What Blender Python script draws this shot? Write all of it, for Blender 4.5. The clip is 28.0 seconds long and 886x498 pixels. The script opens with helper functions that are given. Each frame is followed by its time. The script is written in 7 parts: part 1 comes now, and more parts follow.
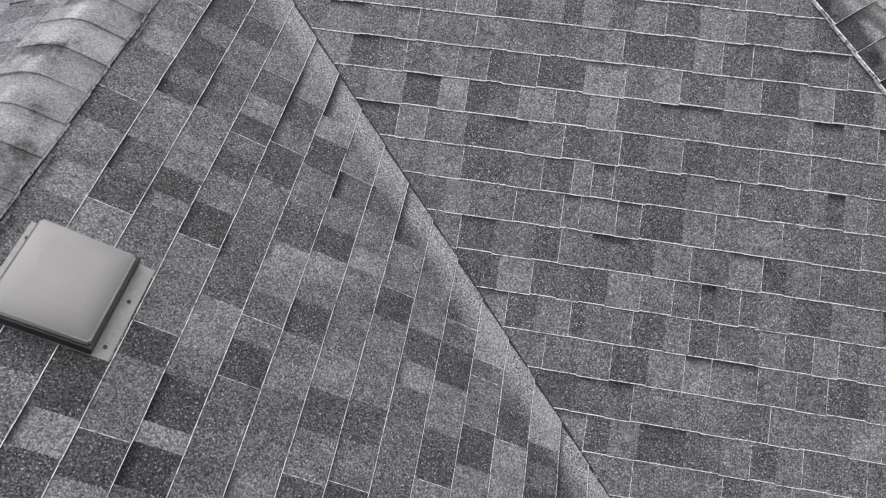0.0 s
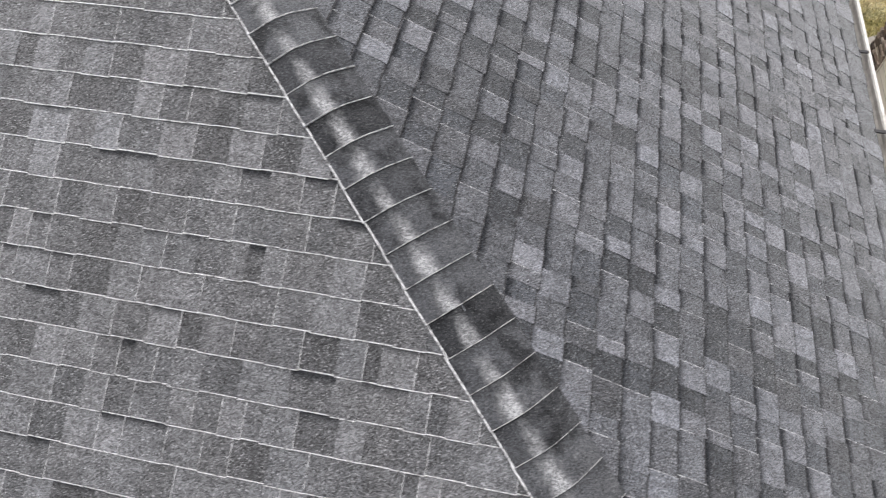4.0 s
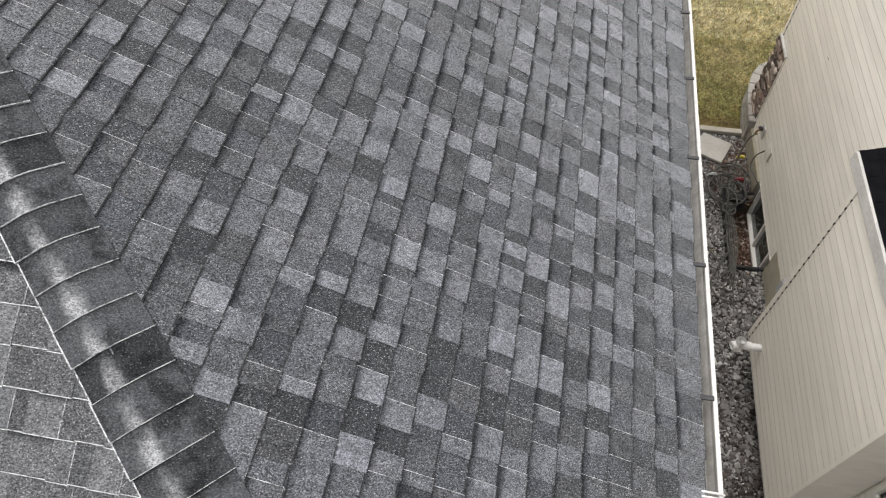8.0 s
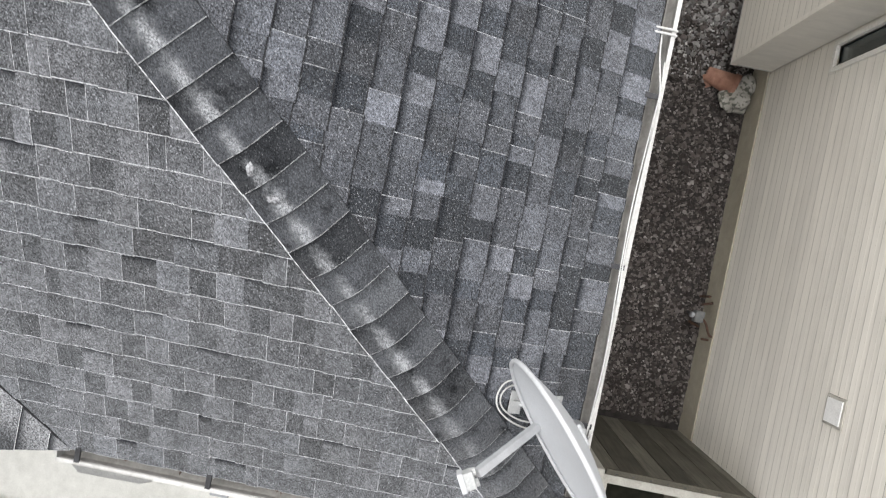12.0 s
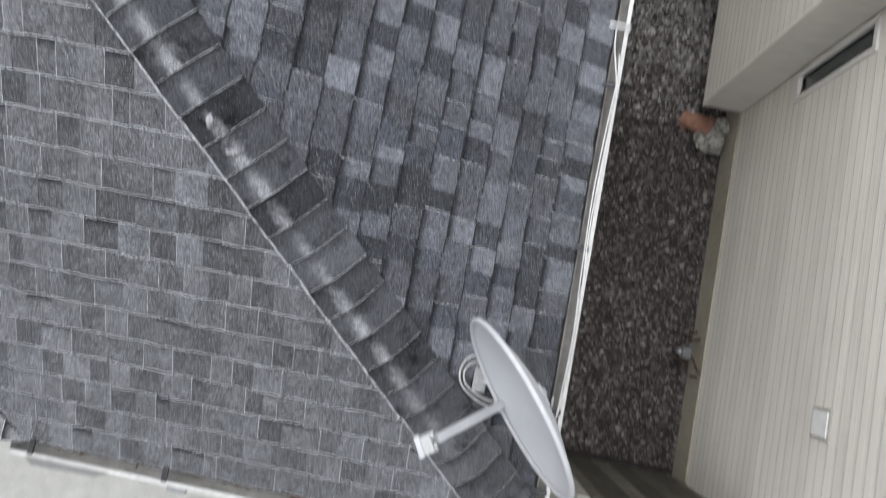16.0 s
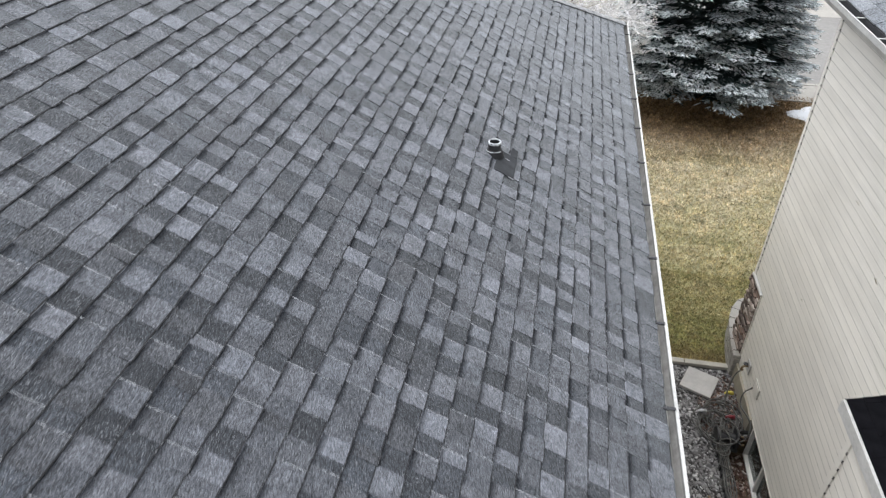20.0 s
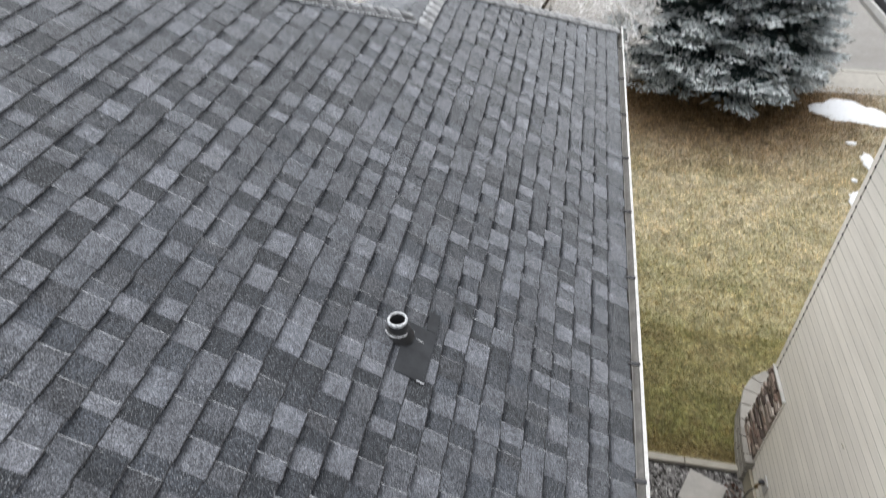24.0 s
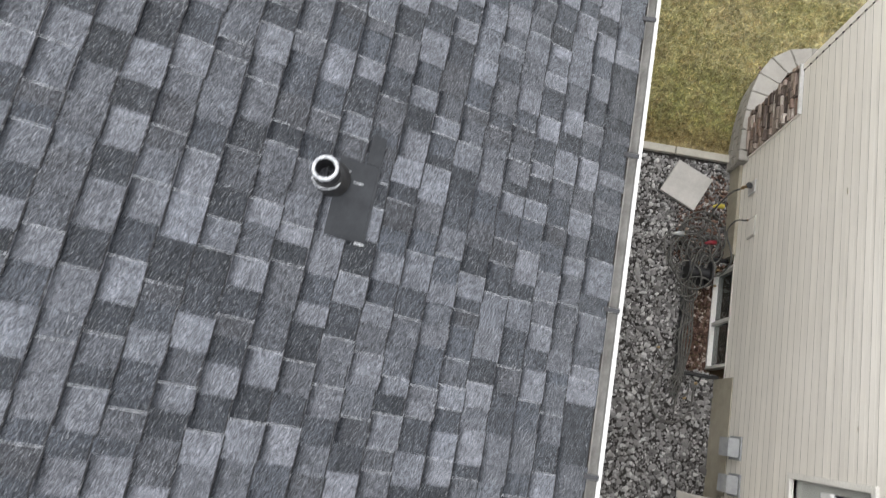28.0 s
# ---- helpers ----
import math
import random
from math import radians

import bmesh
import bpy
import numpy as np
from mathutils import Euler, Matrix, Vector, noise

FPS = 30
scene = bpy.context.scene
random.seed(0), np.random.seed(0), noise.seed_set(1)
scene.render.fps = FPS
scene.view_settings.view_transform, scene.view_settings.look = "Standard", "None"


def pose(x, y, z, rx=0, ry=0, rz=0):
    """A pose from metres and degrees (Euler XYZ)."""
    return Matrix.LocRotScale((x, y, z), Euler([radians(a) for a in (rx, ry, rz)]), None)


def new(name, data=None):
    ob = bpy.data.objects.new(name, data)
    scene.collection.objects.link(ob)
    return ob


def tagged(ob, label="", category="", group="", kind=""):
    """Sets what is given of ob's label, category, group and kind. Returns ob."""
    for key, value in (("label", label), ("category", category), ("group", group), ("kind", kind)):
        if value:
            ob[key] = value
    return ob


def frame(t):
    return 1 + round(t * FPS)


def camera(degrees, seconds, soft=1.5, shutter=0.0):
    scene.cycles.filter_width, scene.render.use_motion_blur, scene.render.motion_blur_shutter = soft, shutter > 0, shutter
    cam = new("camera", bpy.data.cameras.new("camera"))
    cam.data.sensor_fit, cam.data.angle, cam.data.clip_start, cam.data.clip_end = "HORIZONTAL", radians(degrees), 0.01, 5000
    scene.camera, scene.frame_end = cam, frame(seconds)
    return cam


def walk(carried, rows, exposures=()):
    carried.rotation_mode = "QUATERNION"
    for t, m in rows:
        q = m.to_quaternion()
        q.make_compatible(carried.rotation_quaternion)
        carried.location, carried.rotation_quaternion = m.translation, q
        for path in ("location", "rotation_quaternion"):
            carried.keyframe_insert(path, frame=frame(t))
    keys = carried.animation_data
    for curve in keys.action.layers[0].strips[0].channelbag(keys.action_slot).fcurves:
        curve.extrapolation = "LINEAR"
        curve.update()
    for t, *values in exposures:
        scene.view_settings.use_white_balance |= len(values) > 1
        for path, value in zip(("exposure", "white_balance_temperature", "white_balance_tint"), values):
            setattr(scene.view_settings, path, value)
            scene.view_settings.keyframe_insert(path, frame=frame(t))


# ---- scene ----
# ---- camera ----
cam = camera(67.81, 28.0, soft=1.15, shutter=0.4)
PATH = [
    (0.0, pose(-4.321, 0.521, 7.017, 35.27, -0.21, 10.07)),
    (0.5, pose(-4.316, 0.538, 7.022, 34.30, -0.22, 10.08)),
    (1.0, pose(-4.162, 0.597, 7.035, 34.01, 0.09, 10.41)),
    (1.5, pose(-3.933, 0.670, 7.037, 34.01, 0.14, 10.39)),
    (2.0, pose(-3.487, 0.804, 7.039, 34.06, 0.57, 10.72)),
    (2.5, pose(-3.162, 0.896, 7.035, 34.15, 0.75, 10.88)),
    (3.0, pose(-2.655, 1.050, 7.045, 34.14, 1.00, 11.06)),
    (3.5, pose(-2.360, 1.111, 7.034, 34.59, 1.70, 11.46)),
    (4.0, pose(-2.085, 1.221, 7.056, 33.77, 2.01, 11.51)),
    (4.5, pose(-1.759, 1.327, 7.042, 34.02, 2.88, 11.90)),
    (6.5, pose(-1.213, 1.463, 7.024, 35.51, 1.03, 10.05)),
    (7.0, pose(-1.192, 1.477, 7.024, 35.49, 0.98, 10.07)),
    (7.5, pose(-1.119, 1.487, 7.016, 35.55, 1.14, 10.08)),
    (8.0, pose(-0.978, 1.518, 7.003, 35.60, 1.28, 10.13)),
    (8.5, pose(-0.894, 1.557, 7.040, 29.30, 1.09, 10.74)),
    (9.0, pose(-0.875, 1.576, 7.034, 13.54, 1.09, 10.80)),
    (9.5, pose(-0.901, 1.615, 7.001, -1.42, 0.61, 11.30)),
    (10.0, pose(-0.893, 1.640, 7.012, -1.48, 0.64, 11.34)),
    (10.5, pose(-0.878, 1.641, 7.005, -1.46, 0.67, 11.35)),
    (11.0, pose(-0.874, 1.636, 7.004, -1.43, 0.63, 11.32)),
    (11.5, pose(-0.855, 1.569, 7.012, -1.39, 0.63, 11.32)),
    (12.0, pose(-0.774, 1.405, 7.009, -1.29, 0.70, 11.34)),
    (12.5, pose(-0.707, 1.248, 7.004, -1.11, 0.67, 11.29)),
    (14.5, pose(-0.559, 0.935, 7.042, -0.83, 0.82, 11.34)),
    (15.0, pose(-0.508, 0.868, 7.042, -0.83, 0.83, 11.38)),
    (15.5, pose(-0.489, 0.876, 7.038, -0.77, 0.87, 11.34)),
    (16.0, pose(-0.490, 0.913, 7.012, 6.51, 0.85, 11.02)),
    (16.5, pose(-0.501, 0.909, 7.000, 24.50, 0.72, 10.82)),
    (17.0, pose(-0.510, 0.940, 7.044, 40.85, 0.85, 10.86)),
    (17.5, pose(-0.548, 0.907, 6.998, 53.87, 0.17, 11.02)),
    (18.0, pose(-0.517, 0.955, 7.017, 54.56, 0.53, 10.98)),
    (18.5, pose(-0.524, 0.951, 7.007, 54.49, 0.39, 10.94)),
    (19.0, pose(-0.555, 1.047, 6.994, 54.51, 0.41, 10.81)),
    (19.5, pose(-0.657, 1.349, 6.997, 54.34, 0.28, 10.80)),
    (20.0, pose(-0.820, 1.814, 6.999, 54.21, 0.24, 10.63)),
    (20.5, pose(-0.991, 2.505, 6.997, 53.88, 0.32, 10.19)),
    (21.0, pose(-1.124, 3.208, 7.016, 53.70, 0.36, 9.92)),
    (21.5, pose(-1.153, 3.556, 6.995, 53.74, 0.53, 9.87)),
    (23.5, pose(-0.655, 4.265, 7.092, 53.32, 0.70, 10.58)),
    (24.0, pose(-0.610, 4.364, 7.085, 49.76, 0.69, 10.48)),
    (24.5, pose(-0.574, 4.400, 7.083, 34.80, 0.80, 10.40)),
    (25.0, pose(-0.533, 4.386, 7.103, 19.63, 0.84, 10.39)),
    (25.5, pose(-0.542, 4.410, 7.069, 15.20, 0.35, 10.68)),
    (26.0, pose(-0.543, 4.465, 7.068, 15.17, 0.38, 10.65)),
    (26.5, pose(-0.586, 4.633, 7.062, 14.99, 0.30, 10.68)),
    (27.0, pose(-0.670, 4.956, 7.053, 14.76, 0.22, 10.63)),
    (27.5, pose(-0.744, 5.337, 7.042, 14.42, 0.21, 10.65)),
    (28.0, pose(-0.655, 5.840, 7.040, 14.07, 0.41, 10.74)),
]
EXPOSURES = [(0.0, -0.2, 6620, 13), (1.0, 0.05, 6620, 13), (2.0, 0.1, 6620, 13), (3.0, 0.16, 6650, 13), (4.5, 0.08, 6720, 13), (6.5, 0.05, 6680, 12), (8.0, 0.12, 6750, 11), (9.0, 0.26, 6750, 11), (10.0, 0.17, 6620, 11), (12.0, 0.12, 6550, 10), (14.0, -0.08, 6540, 12), (15.2, -0.18, 6520, 12), (16.0, -0.16, 6270, 10), (17.0, 0.16, 6190, 8), (18.0, 0.03, 6220, 9), (19.0, -0.02, 6220, 10), (20.0, 0.03, 6220, 10), (21.5, 0.0, 6290, 11), (24.0, -0.06, 6370, 10), (25.0, -0.03, 6360, 10), (26.0, 0.24, 6360, 10), (28.0, 0.27, 6400, 10)]
walk(cam, PATH, EXPOSURES)

# ---- light: an overcast winter sky ----
world = bpy.data.worlds.new("sky")
scene.world = world
world.use_nodes = True
wn, wl = world.node_tree.nodes, world.node_tree.links
sky = wn.new("ShaderNodeTexSky")
sky.sky_type = "NISHITA"
sky.sun_disc = False
sky.sun_elevation, sky.sun_rotation = radians(69), radians(-38)
sky.air_density, sky.dust_density = 1.0, 4.0
pale = wn.new("ShaderNodeHueSaturation")
pale.inputs["Saturation"].default_value = 0.22
wl.new(sky.outputs[0], pale.inputs["Color"])
wl.new(pale.outputs[0], wn["Background"].inputs["Color"])
wn["Background"].inputs["Strength"].default_value = 0.15

sun_data = bpy.data.lights.new("sun", "SUN")
sun_data.energy, sun_data.angle, sun_data.color = 3.3, radians(110), (1.0, 0.993, 0.98)
sun = new("sun", sun_data)
SUN_FROM = Vector((-0.22, 0.28, 0.93))
sun.rotation_mode = "QUATERNION"
sun.rotation_quaternion = SUN_FROM.to_track_quat("Z", "Y")

# ---- plan, in metres: the ground is z = 0 ----
EAVE = 3.71          # height of the shingle edge at the eaves
P = 0.558            # rise of the roof per metre of run
SL = math.sqrt(1 + P * P)
EX = 0.1405          # a course of shingles, along the slope
CAP_EX = 0.143       # a cap shingle, along the hip
EAST_EX = 0.1394
FIRST = {"east": 0.043, "south": 0.008, "wing": -0.039}   # what the first course has over a full one
KV = -2.516          # valley: x + y = KV
SPRUCE = (2.65, 19.35)
RIDGE = -5.90        # ridge of the back wing
EDGE = 0.05          # shingles reach past the eaves line by this
FRONT, FRONT2 = 12.2, 13.06   # front hips: y = x + FRONT, y = x + FRONT2
PORCH = -1.95        # ridge of the front porch
WALL = 2.02          # siding of the neighbour's house


# ---- small tools ----
def mesh_np(name, verts, faces, mats=(), index=None):
    """A mesh from an array of corners and an array (n, k) of faces."""
    me = bpy.data.meshes.new(name)
    verts, faces = np.asarray(verts, dtype=np.float32), np.asarray(faces, dtype=np.int32)
    n, k = faces.shape
    me.vertices.add(len(verts))
    me.vertices.foreach_set("co", verts.ravel())
    me.loops.add(n * k)
    me.loops.foreach_set("vertex_index", faces.ravel())
    me.polygons.add(n)
    me.polygons.foreach_set("loop_start", np.arange(n, dtype=np.int32) * k)
    if index is not None:
        me.polygons.foreach_set("material_index", np.asarray(index, dtype=np.int32))
    for m in mats:
        me.materials.append(m)
    me.polygons.foreach_set("use_smooth", np.zeros(n, dtype=bool))
    me.update(calc_edges=True)
    return me


def thing(name, label, category, at=(0, 0, 0), group="", kind=""):
    ob = new(name)
    ob.location = at
    ob.empty_display_size = 0.1
    return tagged(ob, label, category, group, kind)


def to_mesh(name, bm, mats, smooth=False):
    me = bpy.data.meshes.new(name)
    bm.to_mesh(me)
    bm.free()
    for m in mats if isinstance(mats, (list, tuple)) else [mats]:
        me.materials.append(m)
    if smooth:
        me.polygons.foreach_set("use_smooth", [True] * len(me.polygons))
    return me


def world_of(ob):
    m = ob.matrix_basis.copy()
    return world_of(ob.parent) @ ob.matrix_parent_inverse @ m if ob.parent is not None else m


def under(ob, parent):
    """Parents ob, which is placed in the world, without moving it."""
    ob.parent = parent
    ob.matrix_parent_inverse = world_of(parent).inverted()
    return ob


def part(name, bm, mats, parent=None, label="", smooth=False):
    """Links a bmesh, or a ready mesh, as one mesh object under parent."""
    me = to_mesh(name, bm, mats, smooth) if isinstance(bm, bmesh.types.BMesh) else bm
    ob = new(name, me)
    if parent is not None:
        under(ob, parent)
    return tagged(ob, label)


def box(bm, x0, y0, z0, x1, y1, z1, bevel=0.0, turn=None):
    """A box between two corners, its edges rounded off, turned about its middle."""
    g = bmesh.ops.create_cube(bm, size=1.0)
    vs = g["verts"]
    mid = Vector(((x0 + x1) / 2, (y0 + y1) / 2, (z0 + z1) / 2))
    bmesh.ops.scale(bm, vec=(abs(x1 - x0), abs(y1 - y0), abs(z1 - z0)), verts=vs)
    if bevel:
        es = list({e for v in vs for e in v.link_edges})
        r = bmesh.ops.bevel(bm, geom=es, offset=bevel, segments=2, affect="EDGES", profile=0.6)
        vs = list({v for f in r["faces"] for v in f.verts} | {v for v in vs if v.is_valid})
    m = Matrix.Translation(mid)
    if turn is not None:
        m = m @ turn
    bmesh.ops.transform(bm, matrix=m, verts=vs)
    return vs


def a_box(x0, y0, z0, x1, y1, z1, bevel=0.0, turn=None):
    bm = bmesh.new()
    box(bm, x0, y0, z0, x1, y1, z1, bevel, turn)
    return bm


def tube(bm, pts, r, seg=10, caps=True):
    """A round bar along a line of points; r: one radius or one a point."""
    pts = [Vector(q) for q in pts]
    rs = r if isinstance(r, (list, tuple)) else [r] * len(pts)
    rings, side = [], None
    for i, q in enumerate(pts):
        d = (pts[min(i + 1, len(pts) - 1)] - pts[max(i - 1, 0)]).normalized()
        if side is None:
            side = d.orthogonal().normalized()
        side = (side - d * side.dot(d)).normalized()
        up = d.cross(side)
        rings.append([bm.verts.new(q + (side * math.cos(a) + up * math.sin(a)) * rs[i])
                      for a in (2 * math.pi * k / seg for k in range(seg))])
    for a, b in zip(rings, rings[1:]):
        for k in range(seg):
            bm.faces.new((a[k], a[(k + 1) % seg], b[(k + 1) % seg], b[k]))
    if caps:
        bm.faces.new(rings[0][::-1])
        bm.faces.new(rings[-1])
    return rings


def turned(bm, profile, seg=32, at=(0, 0, 0)):
    """A surface of revolution about z from (radius, height) pairs."""
    rings = []
    for r, z in profile:
        rings.append([bm.verts.new((at[0] + r * math.cos(2 * math.pi * k / seg), at[1] + r * math.sin(2 * math.pi * k / seg), at[2] + z))
                      for k in range(seg)])
    for a, b in zip(rings, rings[1:]):
        for k in range(seg):
            bm.faces.new((a[k], a[(k + 1) % seg], b[(k + 1) % seg], b[k]))
    return rings


def prism(bm, outline, axis, a, b):
    """A straight bar of the given outline (pairs) along an axis, from a to b."""
    def at(p, t):
        return {"x": (t, p[0], p[1]), "y": (p[0], t, p[1]), "z": (p[0], p[1], t)}[axis]
    r0 = [bm.verts.new(at(p, a)) for p in outline]
    r1 = [bm.verts.new(at(p, b)) for p in outline]
    n = len(outline)
    for k in range(n):
        bm.faces.new((r0[k], r0[(k + 1) % n], r1[(k + 1) % n], r1[k]))
    bm.faces.new(r0[::-1])
    bm.faces.new(r1)
    bmesh.ops.recalc_face_normals(bm, faces=bm.faces)


def wander(pts, n=8):
    """A smooth line through some points (Catmull-Rom)."""
    q = [Vector(p) for p in pts]
    q = [q[0] * 2 - q[1]] + q + [q[-1] * 2 - q[-2]]
    out = []
    for i in range(1, len(q) - 2):
        for k in range(n):
            t = k / n
            a, b, c, d = q[i - 1:i + 3]
            out.append(0.5 * (2 * b + (c - a) * t + (2 * a - 5 * b + 4 * c - d) * t * t + (3 * b - a - 3 * c + d) * t ** 3))
    return out + [q[-2]]


# ---- materials ----
class Nodes:
    """A short way to write a node material."""

    def __init__(self, name, rough=0.8, metal=0.0, spec=0.5):
        self.mat = bpy.data.materials.new(name)
        self.mat.use_nodes = True
        self.n, self.l = self.mat.node_tree.nodes, self.mat.node_tree.links
        self.out = self.n["Principled BSDF"]
        self.set(self.out, Roughness=rough, Metallic=metal)
        self.out.inputs["Specular IOR Level"].default_value = spec
        self.coords = self.n.new("ShaderNodeTexCoord")

    def set(self, node, **values):
        for key, value in values.items():
            socket = node.inputs[key.replace("_", " ")]
            if isinstance(value, bpy.types.NodeSocket):
                self.l.new(value, socket)
            else:
                socket.default_value = (*value, 1) if isinstance(value, tuple) and len(value) == 3 else value
        return node

    def place(self, space):
        if space == "World":
            return self.n.new("ShaderNodeNewGeometry").outputs["Position"]
        return self.coords.outputs[space]

    def noise(self, scale, detail=3.0, rough=0.55, space="Object", stretch=None):
        where = self.place(space)
        if stretch:
            m = self.n.new("ShaderNodeMapping")
            m.inputs["Scale"].default_value = stretch
            self.l.new(where, m.inputs["Vector"])
            where = m.outputs[0]
        t = self.set(self.n.new("ShaderNodeTexNoise"), Vector=where, Scale=scale, Detail=detail, Roughness=rough)
        return t.outputs[0]

    def voronoi(self, scale, space="Object", feature="F1", out=0):
        t = self.n.new("ShaderNodeTexVoronoi")
        t.feature = feature
        self.set(t, Vector=self.coords.outputs[space], Scale=scale)
        return t.outputs[out]

    def ramp(self, value, *stops, how="LINEAR"):
        r = self.n.new("ShaderNodeValToRGB")
        r.color_ramp.interpolation = how
        e = r.color_ramp.elements
        while len(e) < len(stops):
            e.new(0.5)
        for k, (p, c) in enumerate(stops):
            e[k].position = p
            e[k].color = (c, c, c, 1) if isinstance(c, (int, float)) else (*c, 1)
        self.l.new(value, r.inputs[0])
        return r.outputs[0]

    def mix(self, a, b, fac=0.5, how="MIX"):
        m = self.n.new("ShaderNodeMix")
        m.data_type, m.blend_type = "RGBA", how
        for key, v in ((0, fac), (6, a), (7, b)):
            if isinstance(v, bpy.types.NodeSocket):
                self.l.new(v, m.inputs[key])
            elif key == 0:
                m.inputs[0].default_value = v
            else:
                m.inputs[key].default_value = (v, v, v, 1) if isinstance(v, (int, float)) else (*v, 1)
        return m.outputs[2]

    def math(self, op, a, b=0.0):
        m = self.n.new("ShaderNodeMath")
        m.operation = op
        for k, v in ((0, a), (1, b)):
            if isinstance(v, bpy.types.NodeSocket):
                self.l.new(v, m.inputs[k])
            else:
                m.inputs[k].default_value = v
        return m.outputs[0]

    def axes(self, space="Object"):
        s = self.n.new("ShaderNodeSeparateXYZ")
        self.l.new(self.place(space), s.inputs[0])
        return s.outputs

    def rand(self, island=False):
        if island:
            return self.n.new("ShaderNodeNewGeometry").outputs["Random Per Island"]
        return self.n.new("ShaderNodeObjectInfo").outputs["Random"]

    def spread(self, r, k):
        """Another random value out of r."""
        return self.math("FRACT", self.math("MULTIPLY", r, k))

    def bump(self, height, strength=0.3, distance=0.002):
        b = self.set(self.n.new("ShaderNodeBump"), Strength=strength, Distance=distance, Height=height)
        self.l.new(b.outputs[0], self.out.inputs["Normal"])

    def done(self, colour, rough=None):
        self.set(self.out, Base_Color=colour)
        if rough is not None:
            self.set(self.out, Roughness=rough)
        return self.mat


def plain(name, c0, c1, scale=6.0, rough=0.6, metal=0.0, bump=0.15, fine=120.0, spec=0.5, space="Object"):
    """A surface of two near colours, with broad stains and a fine grain."""
    k = Nodes(name, rough, metal, spec)
    broad = k.noise(scale, 5.0, 0.6, space)
    grain = k.noise(fine, 2.0, 0.6, space)
    col = k.mix(k.ramp(broad, (0.3, c0), (0.7, c1)), k.ramp(grain, (0.25, 0.75), (0.75, 1.2)), 0.6, "MULTIPLY")
    k.bump(grain, bump, 0.001)
    return k.done(col, k.ramp(broad, (0.3, min(1, rough * 1.1)), (0.7, rough * 0.85)))


def shingle(name, tones, island, frost=0.25, valley=False, band=None):
    """Mineral-surfaced shingle: a tone for each piece, salt-and-pepper granules, weather stains and a film of rime.
    band: (axis, sign, offset, first course, course) of the slope, for a feathered dark strip at the head of a course:
    dark granules, with the shade below the next butts put into the colour."""
    k = Nodes(name, 0.72, 0.0, 0.22)
    k.out.inputs["Sheen Roughness"].default_value = 0.46
    k.out.inputs["Sheen Tint"].default_value = (0.93, 0.97, 1.0, 1)
    r = k.rand(island)
    tone = k.ramp(r, *tones, how="CONSTANT")
    shift = k.ramp(k.spread(r, 17.3), (0.0, 0.88), (1.0, 1.14))
    tint = k.ramp(k.spread(r, 41.7), (0.0, (0.90, 1.0, 1.1)), (0.35, (0.98, 1.0, 1.03)), (0.7, (1.03, 1.0, 0.98)), (1.0, (1.09, 1.0, 0.97)))
    col = k.mix(k.mix(tone, shift, 1.0, "MULTIPLY"), tint, 0.12, "MULTIPLY")
    broad = k.noise(1.3, 4.0, 0.6, "World")
    col = k.mix(col, k.ramp(broad, (0.3, 0.84), (0.7, 1.16)), 0.8, "MULTIPLY")
    streak = k.noise(13.0, 4.0, 0.7, "World")
    col = k.mix(col, k.ramp(streak, (0.3, 0.62), (0.72, 1.38)), 0.85, "MULTIPLY")
    col = k.mix(col, k.ramp(k.noise(46.0, 3.0, 0.7, "World"), (0.32, 0.66), (0.5, 0.98), (0.68, 1.42)), 0.8, "MULTIPLY")
    if valley:
        a = k.axes("World")
        d = k.math("SUBTRACT", KV, k.math("ADD", a[0], a[1]))
        edge = k.math("ADD", d, k.math("MULTIPLY", k.math("SUBTRACT", k.noise(9.0, 4.0, 0.7, "World"), 0.5), 0.12))
        pale = k.math("MULTIPLY", k.ramp(edge, (0.0, 1.0), (0.08, 0.9), (0.20, 0.0)), k.ramp(k.noise(14.0, 4.0, 0.7, "World"), (0.25, 0.5), (0.5, 0.95)))
        col = k.mix(col, (0.235, 0.24, 0.25), pale)
    algae = k.math("MULTIPLY", k.ramp(k.noise(2.3, 5.0, 0.7, "World"), (0.5, 0.0), (0.72, 1.0)), 0.25)
    col = k.mix(col, k.mix(col, (1.0, 0.99, 0.92), 1.0, "MULTIPLY"), algae)
    fine = k.noise(150.0, 3.0, 0.85, "World")
    film = k.math("MULTIPLY", k.ramp(fine, (0.40, 0.15 * SHEEN), (0.57, 1.08 * SHEEN)), k.ramp(streak, (0.32, 0.72), (0.62, 1.0)))
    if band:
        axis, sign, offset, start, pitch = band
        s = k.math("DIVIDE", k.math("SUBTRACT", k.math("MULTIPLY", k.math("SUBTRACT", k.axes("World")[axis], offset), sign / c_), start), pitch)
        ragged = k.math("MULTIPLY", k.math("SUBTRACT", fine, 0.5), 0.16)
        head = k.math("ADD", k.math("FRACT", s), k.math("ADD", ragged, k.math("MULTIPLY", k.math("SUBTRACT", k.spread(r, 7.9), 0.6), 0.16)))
        # Dark head: granule band plus the shade under the next butts, in colour.
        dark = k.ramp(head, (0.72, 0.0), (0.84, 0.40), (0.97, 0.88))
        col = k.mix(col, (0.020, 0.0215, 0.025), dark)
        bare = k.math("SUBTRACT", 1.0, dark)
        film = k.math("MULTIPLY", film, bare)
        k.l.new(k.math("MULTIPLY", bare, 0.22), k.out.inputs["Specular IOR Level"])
    col = k.mix(col, k.ramp(fine, (0.38, 0.06), (0.5, 0.85), (0.62, 2.15)), k.ramp(tone, (0.06, 0.95), (0.15, 0.68)), "MULTIPLY")
    speck = k.noise(170.0, 1.0, 0.5, "World")
